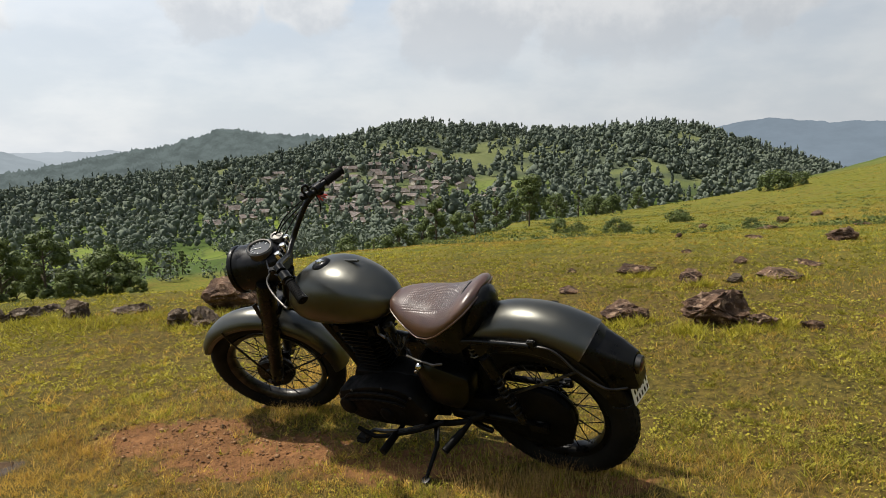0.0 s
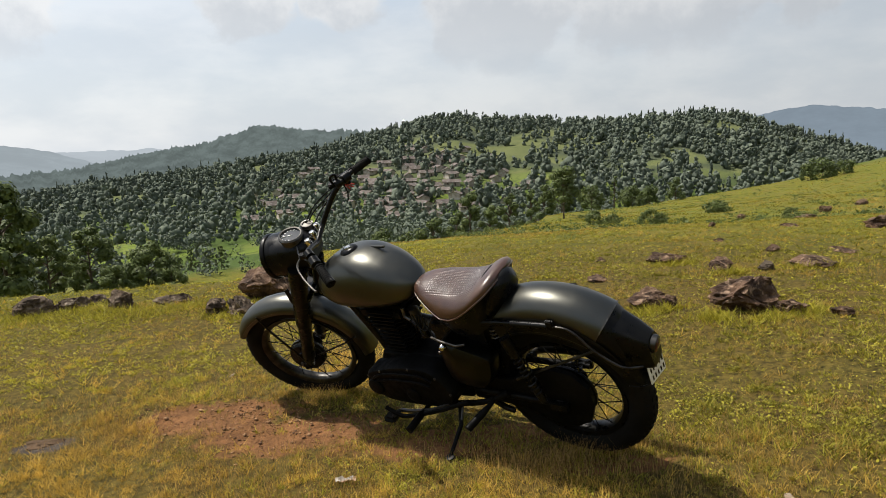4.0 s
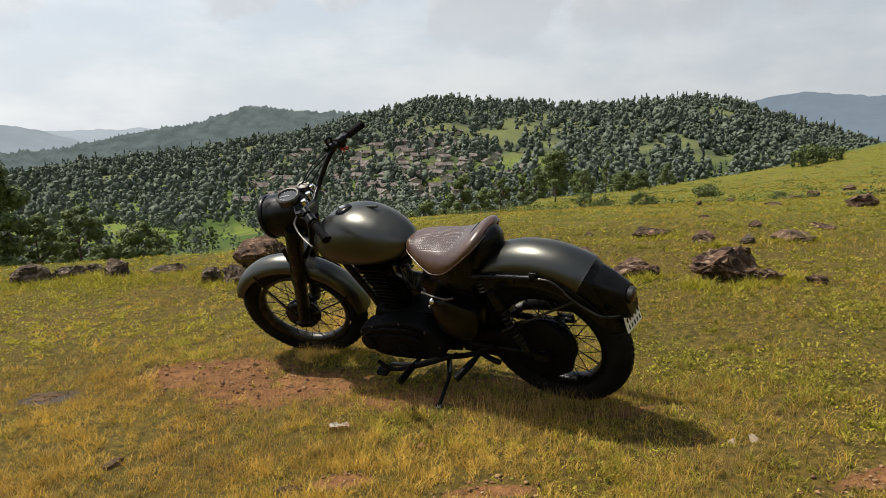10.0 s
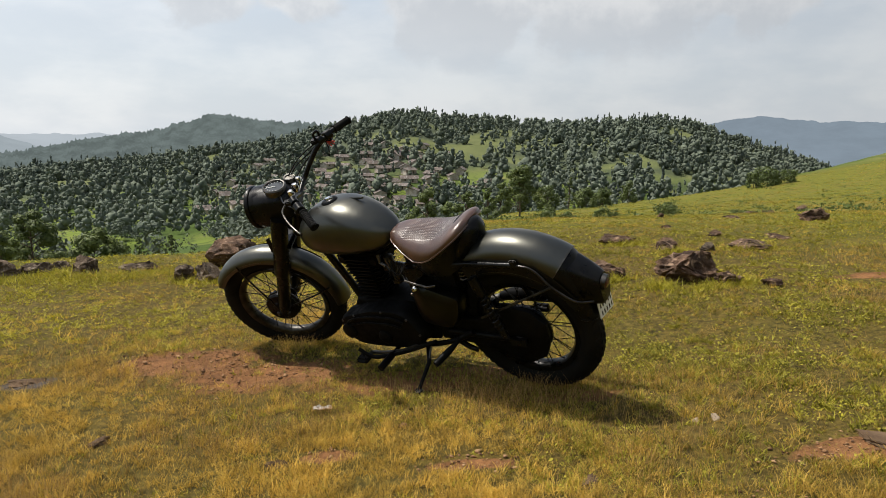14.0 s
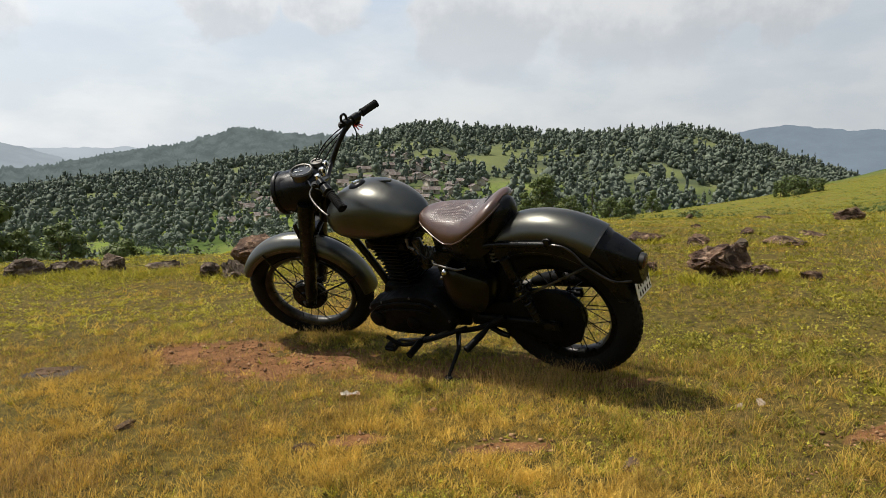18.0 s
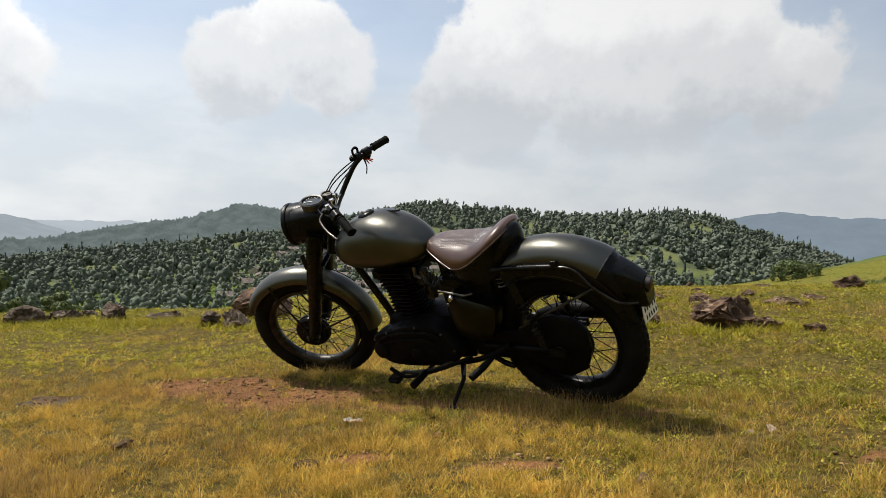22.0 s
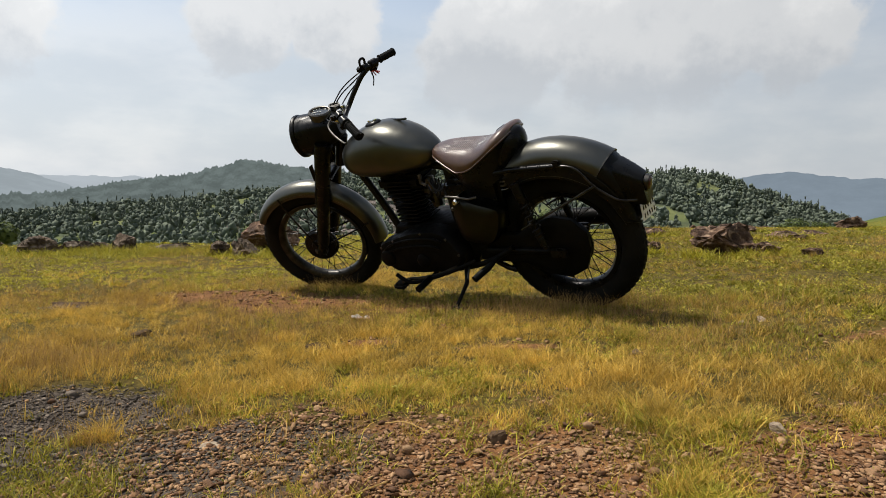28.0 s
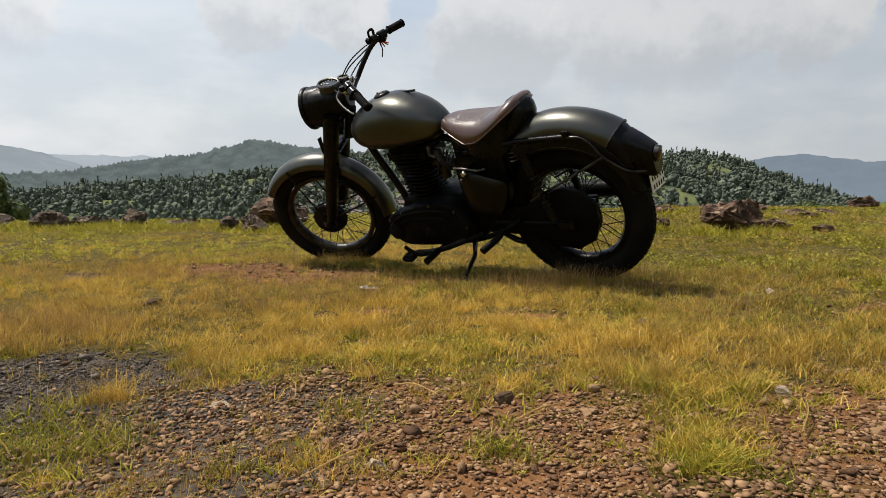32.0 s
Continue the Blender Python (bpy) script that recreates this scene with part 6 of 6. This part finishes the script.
x1, y1 = x[keep][:7500], y[keep][:7500]
gravel("grey_gravel", "fine grey grit and pebbles", x1, y1, g.lognormal(-5.45, 0.45, len(x1)), M_GRIT, 33, 1)
x, y = g.uniform(-1.9, 2.3, 24000), g.uniform(-1.0, 1.2, 24000)
q = patch_value(x, y, [BARE[0], BARE[1], BARE[4], BARE[5], BARE[9], BARE[10]])
keep = g.uniform(size=len(x)) < np.clip(1.5 - q, 0.0, 1) * 0.8
x1, y1 = x[keep][:8000], y[keep][:8000]
gravel("earth_crumbs", "crumbs of red earth and small stones", x1, y1, g.lognormal(-5.15, 0.5, len(x1)), M_GRAVEL, 34, 1)


def stone_material():
    """Laterite stones, each of its own shade."""
    m, t, b = material("loose_laterite", 0.88, 0.0, 0.2)
    info = t.nodes.new("ShaderNodeObjectInfo")
    co = coords(t)
    grain = noise_tex(t, co, 130.0, 4.0, 0.7)
    col = ramp(t, info.outputs["Random"], [(0.0, (0.09, 0.048, 0.026)), (0.5, (0.22, 0.12, 0.06)), (1.0, (0.36, 0.23, 0.125))], "LINEAR")
    col = blend(t, 0.6, col, blend(t, grain, (0.45, 0.45, 0.45), (1.4, 1.4, 1.4)), "MULTIPLY")
    t.links.new(col, b.inputs["Base Color"])
    bump(t, b, grain, 0.5, 0.003)
    return m


def lay_stones():
    """Larger stones one by one on the gravel beds, out of a few shapes."""
    mat, r = stone_material(), random.Random(23)
    shapes = []
    for v, f in pebble_shapes(8, 77, 2):
        me = mesh_from("stone", v, f.ravel(), 3, mat)
        shapes.append(me)
    laid = 0
    while laid < 130:
        x, y = r.uniform(-1.1, 1.15), r.uniform(-1.98, -1.25)
        q = min(float(patch_value(x, y, [BARE[2], BARE[3], BARE[13]])), float(patch_value(x, y, [GREY[1]])))
        if q > 1.05:
            continue
        laid += 1
        k = 0.008 + 0.013 * r.random() ** 2
        ob = new("stone", r.choice(shapes))
        ob.matrix_world = pose(x, y, height(x, y) + 0.35 * k, r.uniform(-12, 12), r.uniform(-12, 12), r.uniform(0, 360)) @ Matrix.Diagonal((k * r.uniform(0.9, 1.4), k * r.uniform(0.8, 1.1), k * r.uniform(0.5, 0.8), 1))
        tagged(ob, "rough red-brown stone lying on the gravel", "stone", "stones on the gravel")


lay_stones()


# ---- grass ----
def blades(name, label, x, y, h, w, bend, mat, seed, z=None, tone=None):
    """Bent tapering blades: two quads' worth of strip and a tip."""
    r = np.random.default_rng(seed)
    n = len(x)
    z = land(x, y) if z is None else z
    a = r.uniform(0, 2 * np.pi, n)
    dx, dy = np.cos(a), np.sin(a)
    lean_ = bend * r.uniform(0.2, 1.0, n) * h
    b = r.uniform(0, 2 * np.pi, n)
    ox, oy = np.cos(b) * w / 2, np.sin(b) * w / 2
    base = np.stack([x, y, z - 0.006], 1)
    side = np.stack([ox, oy, np.zeros(n)], 1)
    mid = base + np.stack([dx * lean_ * 0.35, dy * lean_ * 0.35, h * 0.55], 1)
    tip = base + np.stack([dx * lean_, dy * lean_, h * r.uniform(0.8, 1.0, n)], 1)
    near = np.hypot(x, y + 2.75) < 3.0
    v = np.stack([base - side, base + side, mid + side * 0.7, mid - side * 0.7, tip], 1)[near].reshape(-1, 3)
    i = np.arange(near.sum()) * 5
    f = np.stack([i, i + 1, i + 2, i, i + 2, i + 3, i + 3, i + 2, i + 4], 1).ravel()
    v = np.concatenate([v, np.stack([base - side * 1.2, base + side * 1.2, tip], 1)[~near].reshape(-1, 3)])
    f = np.concatenate([f, 5 * len(i) + np.arange(3 * (~near).sum())])
    tone = r.uniform(size=n) if tone is None else tone
    tone = np.concatenate([np.repeat(tone[near], 5), np.repeat(tone[~near], 3)])
    ob = new(name, mesh_from(name, v, f, 3, mat, False, tone))
    return tagged(ob, label, "grass", kind="stuff")


def scatter(count, seed, near=1.0, far=9.0):
    """Points in the fan that opens from the foreground, thinner with distance, in clumps."""
    r = np.random.default_rng(seed)
    d = near * (far / near) ** r.uniform(0, 1, count)
    az = np.radians(r.uniform(-42, 43, count))
    return d * np.sin(az), d * np.cos(az) - 2.75, d


def clumped(x, y, per, spread, seed):
    r = np.random.default_rng(seed)
    n = len(x) * per
    return np.repeat(x, per) + r.normal(size=n) * spread, np.repeat(y, per) + r.normal(size=n) * spread


def lushness(x, y):
    """0: dry gold, 1: green."""
    right = smooth(0.1, 1.5, x + 0.25 * y)
    back = smooth(1.3, 2.3, y - 0.2 * x) * smooth(0.8, -1.0, x)
    front = smooth(-1.35, -1.7, y)
    return np.clip(0.18 + 0.62 * right + 0.7 * back + 0.4 * front + (vnoise(x * 1.7, y * 1.7, 91) - 0.5) * 0.9 + (vnoise(x * 6.0, y * 6.0, 90) - 0.5) * 0.5, 0, 1)


def grass_cover(x, y):
    q = np.minimum(patch_value(x, y, BARE), patch_value(x, y, GREY))
    return np.clip((q - 0.72) * 1.9, np.where(y > -0.9, 0.06, 0.04), 1) * (0.34 + 0.66 * smooth(0.28, 0.6, 0.6 * vnoise(x * 3.1, y * 3.1, 97) + 0.4 * vnoise(x * 9.0, y * 9.0, 94)))


def lay_grass():
    r = np.random.default_rng(61)
    x, y, d = scatter(86000, 62, 0.9, 11.0)
    gaps = smooth(0.30, 0.55, 0.55 * vnoise(x * 11, y * 11, 55) + 0.45 * vnoise(x * 25, y * 25, 56))
    keep = r.uniform(size=len(x)) < grass_cover(x, y) * (0.18 + 0.82 * gaps)
    keep &= y < edge_of_field(x) + 1.0
    x, y = x[keep], y[keep]
    # a tussock: many fine blades from one root, all about as tall and as light as the tussock is
    per = 10
    n = len(x)
    tall = np.repeat(r.uniform(0.25, 1.0, n) ** 1.4, per)
    kind = np.repeat(r.uniform(size=n), per)
    east = smooth(-0.2, 1.1, x + 0.1 * y)
    tone = np.repeat(np.clip(0.60 * r.uniform(size=n) + 0.75 * (vnoise(x * 16, y * 16, 57) - 0.25), 0, 1) * (1.18 - 0.52 * east) + 0.42 * smooth(1.1, 2.2, y - 0.2 * x) * smooth(0.8, -1.0, x), per)
    x, y = clumped(x, y, per, 0.010, 63)
    d = np.hypot(x, y + 2.75)
    green = kind < lushness(x, y)
    size = np.clip(0.55 + 0.17 * d, 0.6, 1.7)
    h = (0.008 + 0.042 * tall) * r.uniform(0.7, 1.1, len(x)) * (0.45 + 0.5 * vnoise(x * 2.3, y * 2.3, 99) + 0.6 * vnoise(x * 8.0, y * 8.0, 96))
    w = 0.0020 * size * r.uniform(0.6, 1.5, len(x))
    blades("dry_grass", "short golden monsoon grass", x[~green], y[~green], h[~green] * 1.15, w[~green], 1.3, M_GRASS, 64, tone=tone[~green])
    blades("green_grass", "short bright green grass and weeds", x[green], y[green], h[green] * 0.72, w[green] * 2.2, 1.7, M_GREENGRASS, 65, tone=tone[green])
    # small-leaved creeping weeds between the tussocks
    global rng
    rng = np.random.default_rng(52)
    x, y, d = scatter(120000, 53, 1.4, 10.0)
    patch = smooth(0.30, 0.62, 0.5 * vnoise(x * 3.5, y * 3.5, 47) + 0.5 * vnoise(x * 10, y * 10, 48))
    keep = (r.uniform(size=len(x)) < lushness(x, y) ** 1.3 * grass_cover(x, y) * patch) & (y < edge_of_field(x) + 0.8)
    x, y, d = x[keep], y[keep], d[keep]
    n = len(x)
    up = np.stack([r.normal(0, 0.45, n), r.normal(0, 0.45, n), np.ones(n)], 1)
    up /= np.linalg.norm(up, axis=1)[:, None]
    v, f = leaf_quads(np.stack([x, y, land(x, y) + r.uniform(0.003, 0.020, n)], 1), 0.0052 * np.clip(0.5 + 0.2 * d, 0.7, 1.8), 0.5, up)
    tone = np.clip(0.15 + 0.9 * vnoise(x * 7, y * 7, 49) * r.uniform(0.4, 1.1, n), 0, 1)
    tagged(new("creeping_weeds", mesh_from("creeping_weeds", v, f, 4, M_GREENGRASS, False, np.repeat(tone, 4))), "small-leaved green weeds creeping between the grass", "weeds", kind="stuff")
    # the turf goes on beside and behind
    x, y = r.uniform(-7, 7, 26000), r.uniform(-7, 5, 26000)
    keep = (np.abs(np.degrees(np.arctan2(x, y + 2.75))) > 41) & (r.uniform(size=len(x)) < grass_cover(x, y)) & (y < edge_of_field(x) + 1.0)
    x, y = clumped(x[keep], y[keep], 6, 0.05, 79)
    half = len(x) // 2
    blades("side_grass", "short golden grass beside the gravel", x[:half], y[:half], r.uniform(0.012, 0.05, half), np.full(half, 0.012), 1.8, M_GRASS, 80)
    blades("side_weeds", "short green grass beside the gravel", x[half:], y[half:], r.uniform(0.012, 0.045, len(x) - half), np.full(len(x) - half, 0.013), 1.8, M_GREENGRASS, 81)
    # dead blades lying on the soil
    x, y, d = scatter(70000, 75, 0.9, 8.0)
    keep = (y < edge_of_field(x) + 0.5) & (r.uniform(size=len(x)) < 0.25 + 0.75 * grass_cover(x, y))
    x, y, d = x[keep], y[keep], d[keep]
    blades("grass_litter", "dead grass lying on the soil", x, y, r.uniform(0.003, 0.010, len(x)), 0.0026 * np.clip(0.5 + 0.2 * d, 0.7, 1.8), 5.0, M_DRYGRASS, 76)
    # tall thin straw-coloured stalks
    x, y, d = scatter(52000, 66, 1.0, 7.0)
    keep = r.uniform(size=len(x)) < grass_cover(x, y) * (1.1 - lushness(x, y)) * smooth(0.28, 0.62, vnoise(x * 1.3, y * 1.3, 93))
    x, y = x[keep], y[keep]
    x, y = clumped(x, y, 4, 0.022, 67)
    n = len(x)
    blades("straw_stalks", "thin reddish straw stalks with seed heads", x, y, r.uniform(0.035, 0.095, n), np.full(n, 0.0012) * np.clip(0.5 + 0.2 * np.hypot(x, y + 2.75), 0.7, 1.6), 0.6, M_DRYGRASS, 68)
    # bank of fine grass between the two gravel beds
    t = r.uniform(size=380)
    x, y = clumped(0.40 + 0.02 * t + r.normal(0, 0.075, 380), -1.38 - 0.52 * t + r.normal(0, 0.03, 380), 8, 0.014, 58)
    n = len(x)
    gold = r.uniform(size=n) < 0.6
    h = r.uniform(0.010, 0.042, n)
    blades("bank_grass", "fine golden grass between gravel beds", x[gold], y[gold], h[gold], np.full(gold.sum(), 0.0012), 1.1, M_GRASS, 59, tone=0.45 * r.uniform(size=gold.sum()))
    blades("bank_weeds", "fine green grass between gravel beds", x[~gold], y[~gold], h[~gold] * 0.8, np.full((~gold).sum(), 0.0015), 1.3, M_GREENGRASS, 60, tone=0.4 * r.uniform(size=(~gold).sum()))
    # grass over the slope farther out
    x, y, d = scatter(90000, 70, 6.0, 135)
    keep = (y < edge_of_field(x) + 1.0) & (r.uniform(size=len(x)) < 0.25 + 0.75 * smooth(0.3, 0.6, vnoise(x * 0.5, y * 0.5, 98)))
    x, y = x[keep], y[keep]
    x, y = clumped(x, y, 3, 0.06, 71)
    d = np.hypot(x, y + 2.75)
    h = r.uniform(0.018, 0.050, len(x)) * np.clip(d / 14, 0.8, 2.2)
    green = r.uniform(size=len(x)) < np.clip(0.48 + 0.3 * smooth(18, 60, d) + (vnoise(x * 0.2, y * 0.2, 92) - 0.4) * 1.3, 0.08, 1)
    blades("slope_grass", "golden grass on the slope", x[~green], y[~green], h[~green], 0.0009 * d[~green] + 0.001, 1.3, M_GRASS, 72, tone=0.40 * r.uniform(size=(~green).sum()))
    blades("slope_weeds", "green grass on the slope", x[green], y[green], h[green], 0.0010 * d[green] + 0.001, 1.3, M_GREENGRASS, 73, tone=0.65 * r.uniform(size=green.sum()))
    # bunches of longer grass by the tyres, stand, gravel and boulders
    spots = [(-0.66, 0.88, 0.10, 70), (-0.52, 0.92, 0.10, 60), (-0.82, 0.95, 0.12, 60), (0.48, -0.10, 0.10, 70), (0.62, -0.03, 0.10, 70), (0.74, 0.10, 0.12, 60), (0.30, 0.10, 0.14, 60), (0.1, 0.25, 0.2, 60), (-0.52, 0.78, 0.12, 60), (-0.75, 0.95, 0.14, 50), (0.62, 0.05, 0.16, 80), (0.35, -0.10, 0.14, 50), (0.05, -0.30, 0.08, 60), (-0.93, -1.64, 0.20, 420), (-0.78, -1.66, 0.10, 160), (0.02, -1.77, 0.07, 110), (-0.29, -1.54, 0.08, 60), (0.0, -1.0, 0.1, 50), (0.0, -0.06, 0.08, 90), (0.62, -0.62, 0.07, 60), (-0.30, -0.30, 0.07, 50), (1.05, -1.15, 0.2, 120), (0.95, -0.9, 0.14, 70), (2.0, 1.55, 0.25, 130), (1.75, 1.6, 0.15, 60), (2.3, 1.6, 0.12, 60), (1.42, 1.95, 0.2, 70), (-2.4, 3.1, 0.5, 160), (-3.2, 3.2, 0.5, 160), (-1.5, 2.9, 0.3, 90), (0.85, 0.3, 0.2, 80), (-0.2, 0.3, 0.2, 60)]
    xs, ys = [], []
    for cx, cy, s, n in spots:
        xs.append(r.normal(cx, s * 0.5, n * 3))
        ys.append(r.normal(cy, s * 0.5, n * 3))
    x, y = np.concatenate(xs), np.concatenate(ys)
    n = len(x)
    hx = np.concatenate([r.normal(cx, sx, 330) for cx, sx in ((0.52, 0.09), (0.66, 0.08), (0.38, 0.10), (-0.70, 0.10), (0.82, 0.12), (0.10, 0.22), (0.28, 0.10), (0.60, 0.14))])
    hy = np.concatenate([r.normal(cy, sy, 330) for cy, sy in ((-0.05, 0.04), (0.05, 0.04), (-0.12, 0.06), (0.86, 0.05), (-0.05, 0.10), (0.05, 0.10), (-0.02, 0.07), (-0.16, 0.07))])
    wx = r.uniform(-5.2, -1.1, 5200)
    wy = 3.25 + 0.10 * np.sin(wx * 5) + r.normal(0, 0.16, 5200)
    more = np.array([(2.0, 1.52, 0.26, 0.07), (1.72, 1.66, 0.10, 0.08), (2.3, 1.62, 0.12, 0.08), (1.42, 1.93, 0.2, 0.06), (-1.75, 2.85, 0.35, 0.08), (2.3, 2.84, 0.14, 0.06), (3.1, 2.9, 0.25, 0.08), (2.07, 3.4, 0.25, 0.08)])
    k = r.integers(0, len(more), 2600)
    wx = np.concatenate([wx, r.normal(more[k, 0], more[k, 2] * 0.6)])
    wy = np.concatenate([wy, r.normal(more[k, 1], more[k, 3] * 0.6)])
    blades("rim_weeds", "green weeds crowding round the rocks", wx, wy, r.uniform(0.03, 0.09, len(wx)), r.uniform(0.004, 0.010, len(wx)), 1.4, M_GREENGRASS, 78, tone=r.uniform(0.3, 1.0, len(wx)))
    # low weeds under the motorcycle, toned dark to deepen its shade
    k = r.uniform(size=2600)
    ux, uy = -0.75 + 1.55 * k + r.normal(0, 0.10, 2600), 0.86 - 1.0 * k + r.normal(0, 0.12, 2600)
    blades("shade_weeds", "low green weeds under the motorcycle, toned dark as shade", ux, uy, r.uniform(0.012, 0.045, 2600), r.uniform(0.003, 0.008, 2600), 1.6, M_GREENGRASS, 54, tone=0.25 * r.uniform(size=2600))
    blades("seed_grass", "wispy seeding grass round the tyres", hx, hy, r.uniform(0.035, 0.12, len(hx)), np.full(len(hx), 0.0012), 0.6, M_DRYGRASS, 77)
    blades("grass_bunches", "longer green grass in bunches", x, y, r.uniform(0.012, 0.050, n), np.full(n, 0.0026), 1.5, M_GREENGRASS, 74, tone=0.75 * r.uniform(size=n))


lay_grass()


def lay_tufts():
    """Dark weed clumps dotted over the far slope."""
    global rng
    rng = np.random.default_rng(88)
    x, y, d = scatter(4200, 89, 12, 115)
    keep = (y < edge_of_field(x) - 1) & (x > 0)
    x, y, d = x[keep][:760], y[keep][:760], d[keep][:760]
    h = rng.uniform(0.06, 0.16, len(x)) * (1 + d / 50)
    v, f, _ = crowns(x, y, h, h * rng.uniform(0.9, 2.0, len(x)), 30, 0.32)
    tagged(new("slope_tufts", mesh_from("slope_tufts", v, f, 4, M_LEAF)), "dark weed clumps dotted over the slope", "weeds", kind="stuff")


lay_tufts()
